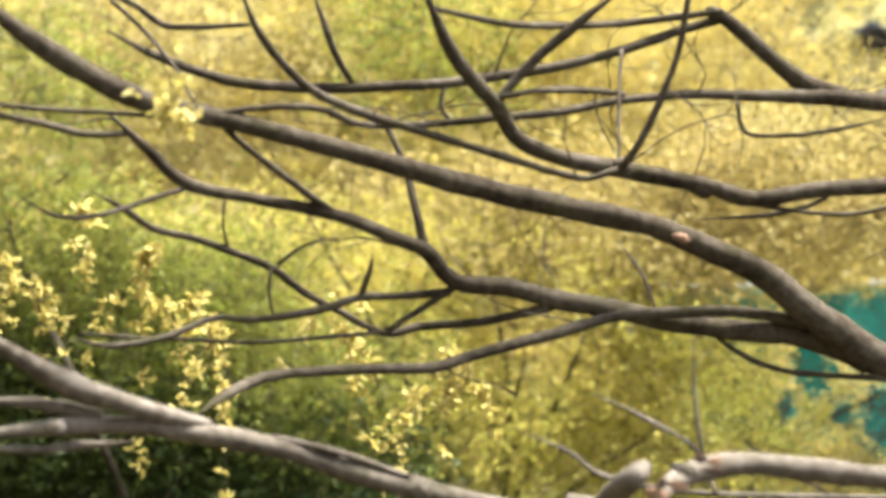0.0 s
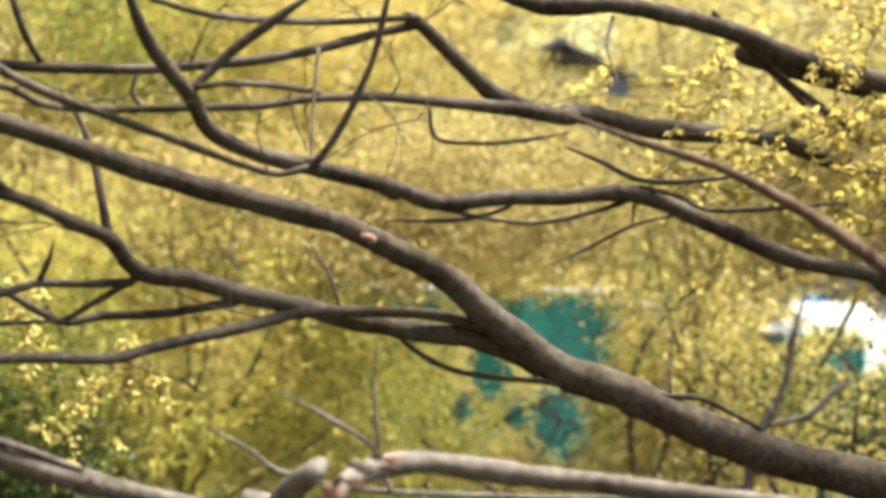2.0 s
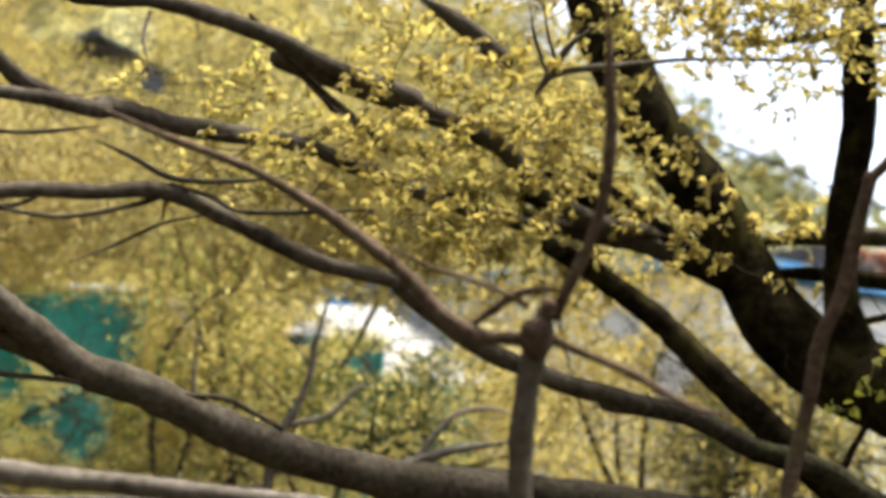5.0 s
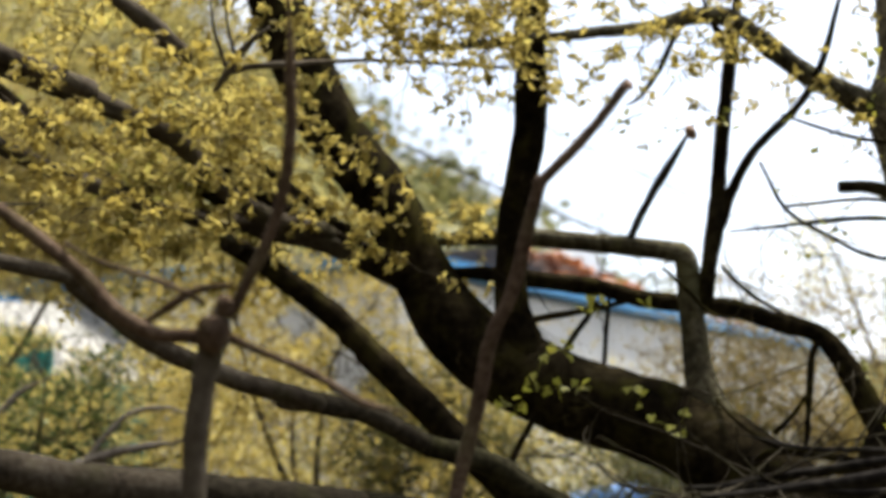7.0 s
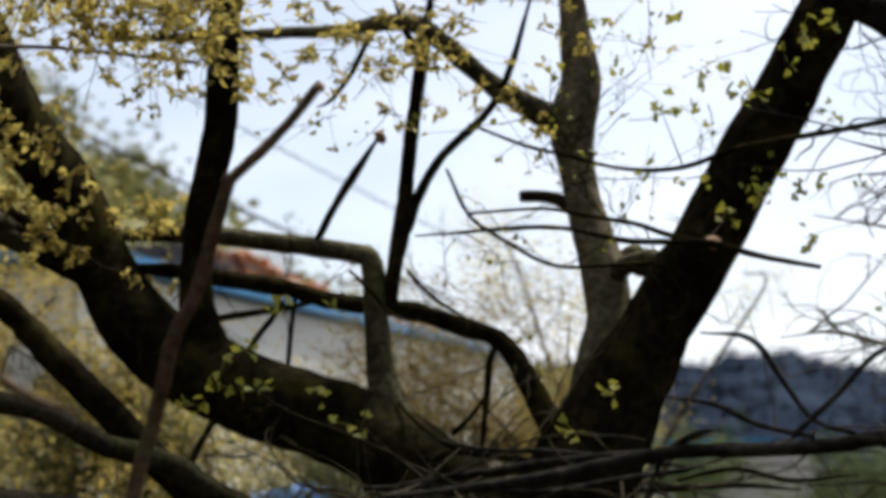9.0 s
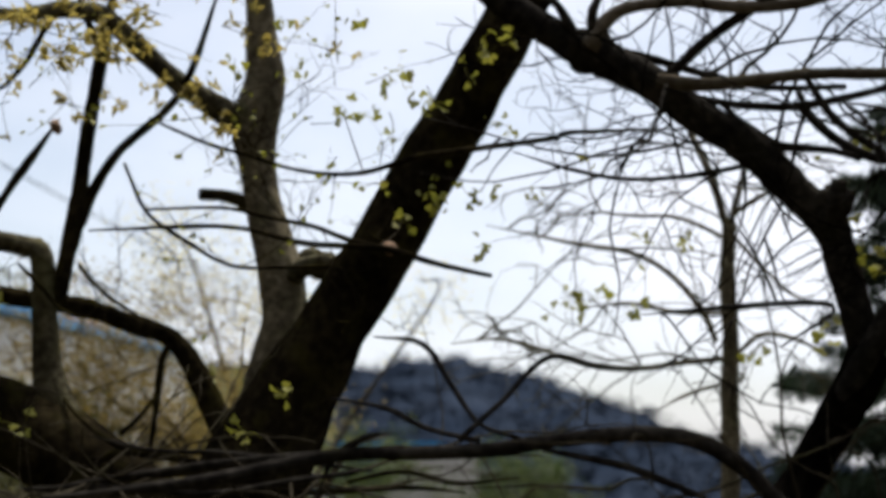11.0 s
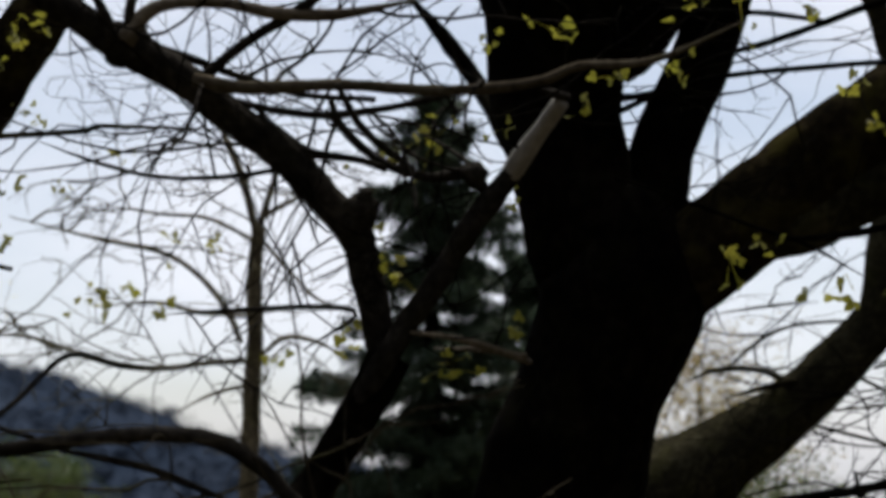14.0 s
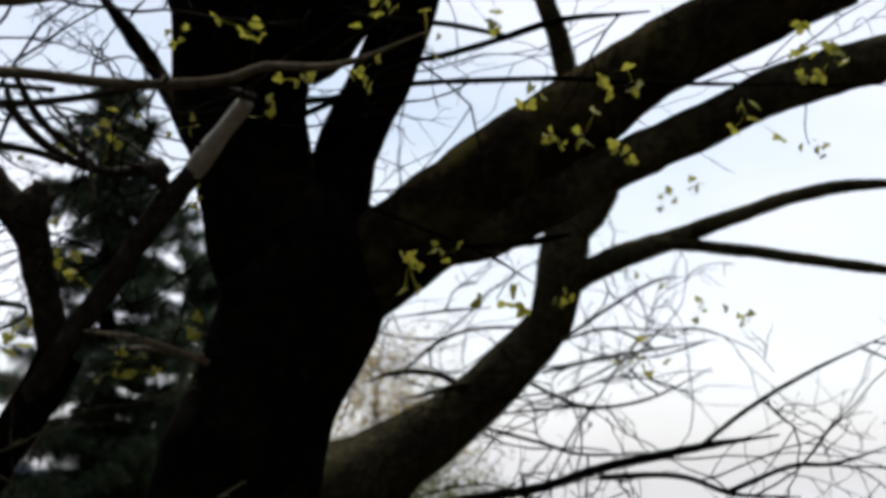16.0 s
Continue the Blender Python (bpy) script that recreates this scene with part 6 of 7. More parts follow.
def back_tree(name, label, bearing, d, rows, sprays, per, size, mat, seed, length=0.5, stems=4, group="", category="tree", up=0.5, grow=1.0):
    d, rows, length = d * grow, [(a, e, r * grow, w * grow, dp * grow * 0.5, hh * grow) for a, e, r, w, dp, hh in rows], length * grow
    foot = spot(bearing, 0, d)
    foot.z = -0.1
    tree = thing(name, foot, label, category, group)
    bl = lobes(rows)
    rng = np.random.default_rng(seed)
    MATERIAL_OF[tree.name] = BARK_GREY
    fork = np.array(foot) + np.array([0, 0, 1.2])
    limb(tree, "trunk", [(*foot, 0.06), (*(np.array(foot) + np.array([0.05, 0.03, 0.6])), 0.045), (*fork, 0.035)])
    for b0 in bl[:stems]:
        c = np.array(b0[:3])
        m = fork * 0.5 + c * 0.5 + rng.normal(size=3) * 0.15
        limb(tree, "branch", [(*fork, 0.024), (*m, 0.018), (*c, 0.010), (*(c + np.array([rng.normal() * 0.3, rng.normal() * 0.3, b0[5] * 0.7])), 0.006)])
    crown(tree, bl, sprays, per * 4, size * 0.55, mat, BARK_GREY, seed, length, up=up, width=0.11, clearings=CLEARINGS, fine=False)
    return tree


YT = "yellow trees beyond the limbs"
back_tree("yellow_tree", "young tree thick with pale yellow spring leaves", -11, 7.5, [(-14, 11.5, 7.5, 1.1, 0.7, 0.7), (-9, 13, 7.5, 0.7, 0.7, 0.7), (-9, 10, 7.5, 0.7, 0.6, 0.35), (-16, 15, 7.5, 1, 0.8, 0.6), (-10, 17, 7.5, 0.9, 0.6, 0.4), (-3, 10.3, 7.6, 0.5, 0.5, 0.3)], 1050, 14, 0.07, LEAF_YELLOW, 21, group=YT, grow=1.6)
back_tree("yellow_tree", "young tree thick with golden yellow leaves", 8, 8.0, [(5.5, 10.5, 8, 0.8, 0.8, 0.6), (12, 13, 8, 1.0, 0.8, 0.8), (3.5, 7.8, 8.5, 0.7, 0.6, 0.25), (10.5, 9.7, 8.5, 0.8, 0.7, 0.4), (8, 16, 8, 0.9, 0.8, 0.5), (16, 10.5, 8.2, 0.5, 0.5, 0.4)], 950, 14, 0.07, LEAF_GOLD, 22, group=YT, grow=1.55)
back_tree("yellow_tree", "spreading tree with pale yellow leaves", 22, 7.5, [(18, 12.5, 7.5, 0.8, 0.8, 0.5), (24, 11, 7.5, 0.9, 0.8, 0.6), (30, 12, 7, 0.8, 0.8, 0.6), (20, 16, 7.5, 1.0, 0.8, 0.4), (21, 8, 8, 0.5, 0.5, 0.25), (29, 8, 7, 0.7, 0.6, 0.25), (27, 16, 7, 0.8, 0.6, 0.4), (33, 15, 7, 0.5, 0.5, 0.5)], 1000, 14, 0.065, LEAF_STRAW, 23, group=YT, grow=1.5)
back_tree("yellow_tree", "low golden tree glowing between the others", 2, 12.4, [(-13, 9.2, 12.4, 1.2, 0.5, 0.35), (-5, 9, 12.4, 1.2, 0.5, 0.45), (1.5, 8.6, 12.4, 1.1, 0.5, 0.5), (7, 8.5, 12.2, 1.0, 0.5, 0.5), (13, 9.5, 12.2, 1.0, 0.5, 0.5), (20, 9, 12, 1.0, 0.5, 0.5), (27, 9.5, 12, 0.9, 0.5, 0.5)], 1100, 14, 0.075, LEAF_YELLOW, 44, 0.6, group=YT, grow=0.84)
back_tree("light_green_tree", "light green tree in young leaf between yellow ones", -2, 10, [(-4, 15, 9, 0.9, 0.6, 0.6), (0.5, 13.5, 9, 0.7, 0.6, 0.6), (-1, 17.5, 9, 0.9, 0.6, 0.4), (3.5, 16, 9.5, 0.6, 0.5, 0.5), (14.5, 7.5, 10, 0.5, 0.4, 0.3), (15.5, 16, 10, 0.6, 0.5, 0.5)], 1000, 14, 0.085, LEAF_LIME, 39, 0.6, grow=1.4)
back_tree("green_tree", "mid-green leafy tree between the yellow ones", -11, 9.6, [(-16, 8.5, 9.6, 0.7, 0.5, 0.35), (-12, 5.8, 9.6, 0.8, 0.5, 0.35), (-8, 7.2, 9.6, 0.5, 0.5, 0.25), (-5.5, 3.8, 9.6, 0.7, 0.5, 0.3), (-0.5, 15.5, 9.8, 0.5, 0.5, 0.35), (-15, 14.5, 9.8, 0.5, 0.5, 0.3)], 720, 14, 0.06, LEAF_MID, 55, 0.5)
back_tree("green_shrub", "small mid-green shrub beside the net", 19, 9.4, [(20.5, 5.6, 9.4, 0.35, 0.3, 0.2), (19.3, 1.4, 9.4, 0.4, 0.3, 0.35), (24.5, 3.0, 9.4, 0.4, 0.3, 0.3), (11.5, 0.2, 9.4, 0.5, 0.3, 0.25)], 110, 13, 0.06, LEAF_MID, 56, 0.4, category="shrub")
back_tree("olive_tree", "broad olive-green tree filling the space behind", 2, 11.5, [(-13, 12, 11.5, 2, 0.7, 1.4), (-3, 11, 11.5, 2, 0.7, 1.2), (6, 12, 11.5, 2, 0.7, 1.4), (15, 11.5, 11.5, 1.8, 0.7, 1.2), (24, 13, 11.5, 1.8, 0.7, 1.4), (31, 12, 11.5, 1.2, 0.7, 1.4), (8, 7, 11.5, 0.9, 0.6, 0.5)], 230, 14, 0.13, LEAF_LIME, 26, 0.7, grow=1.4)
back_tree("olive_shrub", "bushy olive-green shrub with yellow tips", 2, 10.5, [(-14, 7.4, 11, 1.2, 0.6, 0.4), (-5, 6.5, 11, 1.4, 0.6, 0.5), (3, 4, 10.5, 1.2, 0.6, 0.7), (8, 1.5, 10.5, 1.0, 0.6, 0.7), (1, 1, 10.5, 0.9, 0.6, 0.6), (12, 0.2, 10, 0.6, 0.6, 0.3), (-10, 5.5, 11, 1, 0.6, 0.4)], 1300, 14, 0.062, LEAF_GOLDGREEN, 24, 0.6, category="shrub", grow=0.98)
back_tree("yellow_shrub", "loose shrub with pale yellow leaves before the net", 10, 8, [(5, 2.0, 8, 0.6, 0.5, 0.4), (11, 1.0, 8, 0.8, 0.5, 0.35), (16, 0.8, 8, 0.7, 0.5, 0.35), (20, 4, 8, 0.5, 0.4, 0.4), (23, 2, 8, 0.6, 0.5, 0.5), (1, -0.5, 8, 0.6, 0.4, 0.3)], 1300, 12, 0.06, LEAF_BRIGHT, 27, 0.45, category="shrub", grow=1.45)
back_tree("yellow_shrub", "yellow-leaved shrub beside the net", 20, 9.5, [(19.5, 4.5, 9.5, 0.4, 0.4, 0.5), (22, 3.0, 9.5, 0.6, 0.4, 0.6), (25, 1.5, 9.5, 0.6, 0.4, 0.5), (18, 0.5, 9.5, 0.7, 0.4, 0.4), (23, 5.5, 9.5, 0.5, 0.4, 0.3)], 700, 12, 0.06, LEAF_BRIGHT, 38, 0.45, category="shrub", grow=1.3)
back_tree("yellow_hedge", "loose yellow hedge along the white wall", 32, 12.5, [(4, 1.5, 12.5, 0.9, 0.5, 0.9), (10, 1.0, 12.5, 0.9, 0.5, 0.8), (16, 1.5, 12.5, 0.9, 0.5, 0.9), (21, 2.2, 12.5, 0.9, 0.5, 0.8), (26, 1.2, 12.5, 1.0, 0.5, 0.8), (31, 1.0, 12.5, 1.0, 0.5, 0.8), (36, 1.2, 12.5, 1.0, 0.5, 0.6), (41, 0.2, 12.5, 0.9, 0.5, 0.5), (45, -0.8, 12.5, 0.8, 0.5, 0.4), (50, -0.5, 12.5, 0.9, 0.5, 0.5)], 760, 13, 0.08, LEAF_BRIGHT, 47, 0.5, category="hedge")
back_tree("green_shrub", "tall dark green shrub", -8, 13.2, [(-16, 2, 13.2, 1.6, 0.5, 1.4), (-10, 1, 13.2, 1.6, 0.5, 1.4), (-3, 1.5, 13.2, 1.6, 0.5, 1.4)], 600, 14, 0.11, LEAF_GREEN, 25, 0.8, category="shrub")
back_tree("green_shrub", "low dense dark green shrub beneath the yellow trees", -14, 10, [(-18, 2.0, 10, 0.8, 0.4, 0.5), (-14.5, 0.8, 10, 0.8, 0.4, 0.5), (-10, -0.4, 10, 0.8, 0.4, 0.4), (-5, -1.0, 10, 0.8, 0.4, 0.35), (-17.5, 4.6, 10.5, 0.6, 0.4, 0.4), (-12, 3.2, 10.5, 0.6, 0.4, 0.4), (-6, 1.5, 10.5, 0.6, 0.4, 0.35)], 1200, 14, 0.09, LEAF_GREEN, 53, 0.5, category="shrub")
back_tree("yellow_shrub", "pale yellow shrub before the white outbuilding", 25, 9.3, [(24.0, 1.6, 9.3, 0.4, 0.3, 0.4), (30.5, 1.8, 9.3, 0.45, 0.3, 0.4), (33.0, 0.6, 9.3, 0.5, 0.3, 0.4), (22.0, 3.2, 9.3, 0.3, 0.3, 0.3)], 170, 12, 0.065, LEAF_BRIGHT, 72, 0.4, category="shrub")
back_tree("green_shrub", "dark green shrub with yellow shoots", 29, 9, [(27.0, 2.9, 9, 0.3, 0.3, 0.3), (28.6, 2.0, 9, 0.32, 0.3, 0.32), (27.6, 0.6, 9, 0.3, 0.3, 0.25)], 130, 13, 0.07, LEAF_GREEN, 28, 0.45, category="shrub")
back_tree("yellow_shrub", "golden yellow shrub by the white wall", 37, 9, [(34, 4.5, 9, 0.6, 0.4, 0.5), (37.5, 3.6, 9, 0.6, 0.4, 0.5), (41, 1.6, 9, 0.6, 0.4, 0.5), (36, 0.5, 9, 0.9, 0.4, 0.5), (45, 0.2, 9, 0.7, 0.4, 0.4), (33, 7, 9, 0.5, 0.4, 0.3), (39, 5.5, 9, 0.4, 0.4, 0.3), (43, 3, 9, 0.4, 0.4, 0.4)], 450, 12, 0.06, LEAF_GOLD, 29, 0.45, category="shrub")
back_tree("olive_shrub", "brownish yellow shrub below the leaning stems", 57, 9.5, [(50.8, 2.6, 9.5, 0.22, 0.3, 0.45), (52.4, 3.0, 9.5, 0.3, 0.4, 0.5), (51.5, 0.6, 9.5, 0.4, 0.4, 0.3), (54.5, 2.6, 9.5, 0.4, 0.4, 0.5), (57, 3.2, 9.5, 0.5, 0.4, 0.5), (57.6, 2.2, 9.5, 0.3, 0.4, 0.5), (55, -0.2, 9.5, 0.7, 0.4, 0.4), (58, 0.2, 9.5, 0.3, 0.4, 0.3)], 620, 13, 0.05, LEAF_BROWN, 35, 0.45, category="shrub")
back_tree("olive_shrub", "low khaki shrub with fine twigs beside the blue tarpaulins", 46, 9.2, [(39, 1.2, 9.2, 0.4, 0.3, 0.4), (42, 0.6, 9.2, 0.5, 0.3, 0.4), (45, 0.2, 9.2, 0.5, 0.3, 0.35), (48.5, -0.4, 9.2, 0.5, 0.3, 0.3), (52, -0.8, 9.2, 0.5, 0.3, 0.3), (46, -2.6, 9.2, 1.0, 0.3, 0.25)], 900, 12, 0.055, LEAF_HILL, 52, 0.35, category="shrub")
back_tree("blossom_tree", "thin tree with pale yellow new leaves", 60, 12, [(56, 7.5, 12, 0.5, 0.4, 0.35), (65.4, 6.0, 12, 0.4, 0.3, 0.12), (59, 5, 12, 0.5, 0.4, 0.25)], 70, 10, 0.05, LEAF_BRIGHT, 36, 0.32)
back_tree("olive_shrub", "low olive shrub before the far hill", 69, 26, [(67.5, -1.2, 26, 1.2, 0.6, 0.5), (70, -1.3, 26, 1.0, 0.6, 0.4), (63, -0.6, 26, 1.6, 0.6, 0.6)], 140, 12, 0.16, LEAF_GREEN, 37, 0.6, category="shrub")


# ---- conifers ----
def conifer(bearing, d, top, half, seed, label):
    foot = spot(bearing, 0, d)
    foot.z = -0.05
    tree = thing("conifer", foot, label, "tree", "conifers")
    MATERIAL_OF[tree.name] = BARK_SILHOUETTE
    height = 1.65 + d * math.tan(radians(top))
    limb(tree, "trunk", [(*foot, 0.10), (foot.x, foot.y, height * 0.5, 0.06), (foot.x + 0.02, foot.y, height, 0.008)])
    rng = np.random.default_rng(seed)
    P, Ls = [], []
    z = 0.5
    while z < height - 0.05:
        reach = half * ((height - z) / height) ** 0.62 + 0.02
        n_boughs = 6 if z < 1.9 else 4
        turn = rng.uniform(0, 6.3)
        for k in range(n_boughs):
            a = turn + (k + rng.uniform(-0.4, 0.4)) * 2 * math.pi / n_boughs
            r = reach * rng.uniform(0.35, 1.15)
            tip = np.array([math.cos(a) * r, math.sin(a) * r, -0.22 * r + rng.normal() * 0.05])
            foot_of = np.array([foot.x, foot.y, z + rng.normal() * 0.07])
            curl = np.array([0, 0, 0.16 * r])
            ts = np.linspace(0, 1, 6)
            Ls.append(foot_of + np.outer(ts, tip) + np.outer(ts ** 2, curl))
            side = np.array([-math.sin(a), math.cos(a), 0])
            for q in np.linspace(0.2, 1.0, int(4 + 9 * r)):
                at = foot_of + tip * q + curl * q * q
                for flank in (-1, 1):
                    away = (side * flank * 0.8 + tip / r * 0.7) * r * 0.36 * (1.15 - q) + np.array([0, 0, -rng.uniform(0.0, 0.07)])
                    t = rng.uniform(0, 1, 26)
                    P.append(at + np.outer(t, away) - np.outer(t * t, [0, 0, 0.04]) + rng.normal(size=(26, 3)) * 0.010)
        z += rng.uniform(0.05, 0.10)
    leaf_mesh("needle_growth", np.vstack(P), 0.055, NEEDLE, tree, rng, 0.1, 0.2, fine=False)
    joined_twigs("bough_growth", Ls, 0.012, BARK_SILHOUETTE, tree)
    return tree


conifer(82.9, 9.5, 13.2, 1.3, 41, "dark green conifer with drooping boughs")
conifer(86.8, 10.5, 8.0, 1.45, 42, "shorter dark green conifer beside another")
back_tree("khaki_shrub", "thin khaki shrub behind the massive trunk", 93.5, 12, [(93.2, 3.2, 12, 0.35, 0.3, 0.3), (92.8, 1.8, 12, 0.5, 0.4, 0.4), (94.5, 0.4, 12, 0.5, 0.4, 0.4), (93, -1.5, 12, 0.7, 0.4, 0.4)], 130, 12, 0.07, LEAF_BROWN, 43, 0.5, category="shrub")

back_tree("dark_shrub", "low dark evergreen shrub behind the curved trunk", 95, 9, [(94.6, -1.6, 9, 0.35, 0.3, 0.2), (96.4, -2.2, 9, 0.3, 0.3, 0.16)], 70, 10, 0.06, LEAF_GREEN, 71, 0.25, category="shrub")

# ---- ground ----
def ground_height(x, y):
    d = math.hypot(x, y)
    a = math.degrees(math.atan2(x, y)) % 360
    z = 0.12 * noise.noise(Vector((x * 0.3, y * 0.3, 0))) * min(1, d / 6)
    # steep bank added out of view behind the standpoint, to block sky light
    shade_bank = min(1.0, max(0.0, (105 - abs(a - 237)) / 30))
    z += shade_bank * min(24.0, max(0, d - 3.8) * 1.15)
    fall = max(0.0, math.cos(radians(a - 105))) ** 2
    return z - fall * max(0, d - 9) * 0.045


V, F = [(0, 0, 0)], []
radii = [2 * 1.16 ** i for i in range(50)]
NA = 96
for r in radii:
    for k in range(NA):
        a = 2 * math.pi * k / NA
        x, y = r * math.sin(a), r * math.cos(a)
        V.append((x, y, ground_height(x, y)))
for k in range(NA):
    F.append((0, 1 + (k + 1) % NA, 1 + k))
for i in range(len(radii) - 1):
    for k in range(NA):
        a, b0 = 1 + i * NA + k, 1 + i * NA + (k + 1) % NA
        F.append((a, b0, b0 + NA, a + NA))
SOIL = plain("soil_and_leaf_litter", (0.022, 0.019, 0.012), (0.065, 0.054, 0.03), 1.5, 0.95, 0.6)
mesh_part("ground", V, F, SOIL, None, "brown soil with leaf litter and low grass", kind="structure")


# ---- wooded slope and far hill ----
def ridge(name, profile, near, far, material, label, rough, step=0.4, sink=0.0):
    """A rising slope whose skyline follows (bearing, rise) rows, from near to far metres off."""
    bear = np.arange(profile[0][0], profile[-1][0] + 0.01, step)
    top = np.interp(bear, [q[0] for q in profile], [q[1] for q in profile])
    V, F, n = [], [], 14
    for a, e in zip(bear, top):
        for k in range(n):
            s = k / (n - 1)
            d = near + (far - near) * s
            v = spot(a, 0, d)
            v.z = -0.3 - sink + (1.9 + sink + far * math.tan(radians(e))) * s ** 1.25
            v.z += rough * (noise.noise(Vector((v.x, v.y, 0)) * (3.2 / far * 12)) + 0.6 * noise.noise(Vector((v.x, v.y, 4)) * (11 / far * 12))) * min(1, s * 2)
            V.append(tuple(v))
    for i in range(len(bear) - 1):
        for k in range(n - 1):
            o = i * n + k
            F.append((o, o + n, o + n + 1, o + 1))
    return mesh_part(name, V, F, material, None, label, kind="structure"), V


SLOPE = plain("undergrowth", (0.10, 0.105, 0.075), (0.32, 0.28, 0.08), 0.4, 0.95, 0.8)
slope, SV = ridge("hillside", [(-32, 17), (20, 18), (32, 16), (36, 14.0), (38.6, 12.4), (41, 10.8), (44, 8.8), (46, 7.6), (49, 5.5), (54, 3.2), (60, 1.5)], 34, 56, SLOPE, "wooded hillside in dull olive green", 0.5)
# distance haze is painted in: forest base colour shifted to blue-grey
FAR_HAZED = plain("far_forest_hazed", (0.010, 0.0155, 0.027), (0.025, 0.033, 0.050), 0.05, 0.95, 0.3, 0.0)
_, FV = ridge("far_hill", [(50, 3.0), (60, 3.2), (66, 3.45), (68, 3.15), (70, 2.35), (71.5, 2.1), (72.8, 1.75), (73.6, 1.15), (75, 0.5), (77, 0.2), (80, -0.2), (83, -1.2), (86, -3.5)], 250, 420, FAR_HAZED, "far wooded hill, with haze put into its blue-grey colour", 3.2, 0.12, 16.0)
rng = np.random.default_rng(51)
FV = np.array(FV)
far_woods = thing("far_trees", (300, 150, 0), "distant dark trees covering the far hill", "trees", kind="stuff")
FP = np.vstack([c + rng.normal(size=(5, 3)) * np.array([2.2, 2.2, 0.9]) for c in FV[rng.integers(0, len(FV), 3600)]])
# far foliage shares the haze-tinted colour of the hill
leaf_mesh("far_foliage", FP, 2.0, FAR_HAZED, far_woods, rng, 3.0, 0.7)
SV = np.array(SV)
pick = SV[rng.integers(0, len(SV), 2600)]
pick = pick[pick[:, 2] > 1.0]
bear = np.degrees(np.arctan2(pick[:, 0], pick[:, 1]))
for lo, hi, mat, label in ((-40, 29.0, LEAF_GOLD, "distant bushy trees in golden leaf on the hillside"), (29.0, 70, LEAF_HILL, "distant dull olive trees covering the hillside")):
    here = pick[(bear >= lo) & (bear < hi)]
    woods = thing("hillside_trees", (20, 40, 0), label, "trees", kind="stuff")
    lump = np.vstack([c + rng.normal(size=(24, 3)) * np.array([0.75, 0.75, 0.55]) for c in here])
    lb, lr = np.degrees(np.arctan2(lump[:, 0], lump[:, 1])), np.degrees(np.arctan2(lump[:, 2] - 1.6, np.hypot(lump[:, 0], lump[:, 1])))
    lump = lump[((lb - 16.2) / 2.9) ** 2 + ((lr - 15.4) / 1.7) ** 2 > rng.uniform(0.6, 1.2, len(lump))]
    leaf_mesh("foliage", lump, 0.5, mat, woods, rng, 0.6, 0.7)

# ---- slate-blue house on the hillside ----
SLATE = plain("slate_blue_roofing", (0.030, 0.042, 0.062), (0.070, 0.090, 0.120), 1.2, 0.6, 0.3)
house_at = spot(16.2, 0, 47.5)
house_at.z = 9.6
house = thing("hillside_house", house_at, "slate-blue house half hidden by yellow leaves on the hillside", "house")
house.rotation_euler = (0, 0, radians(-12))
bm = bmesh.new()
box(bm, -2.3, 2.3, 0, 4, 0, 4.0, 0.03)
part("wall", bm, plain("dark_blue_grey_cladding", (0.05, 0.062, 0.075), (0.10, 0.115, 0.13), 1.5), house)
bm = bmesh.new()
for side in (-1, 1):
    box(bm, -1.55, 1.55, -0.3, 4.3, -0.06, 0.06, 0.01, Matrix.Translation((side * 1.25, 0, 4.55)) @ Matrix.Rotation(radians(side * 24), 4, "Y"))
part("roof", bm, SLATE, house)
for x in (-1.3, 0.0, 1.3):
    bm = bmesh.new()
    box(bm, x - 0.4, x + 0.4, -0.05, 0.02, 1.6, 2.9, 0.01)
    part("window", bm, plain("dark_window_glass", (0.015, 0.02, 0.025), (0.03, 0.04, 0.05), 2, 0.15), house)

# ---- green safety net ----
NET = plain("teal_net", (0.006, 0.115, 0.098), (0.014, 0.20, 0.17), 1.2, 0.7, 0.4)
STEEL = plain("galvanised_pipe", (0.30, 0.36, 0.35), (0.50, 0.55, 0.54), 8, 0.45, 0.1)
net_at = spot(5, 0, 14.4)
net_at.z = 0
net_fence = thing("net_fence", net_at, "tall teal safety net hung on steel poles", "fence")
net_fence.rotation_euler = (0, 0, radians(-5))
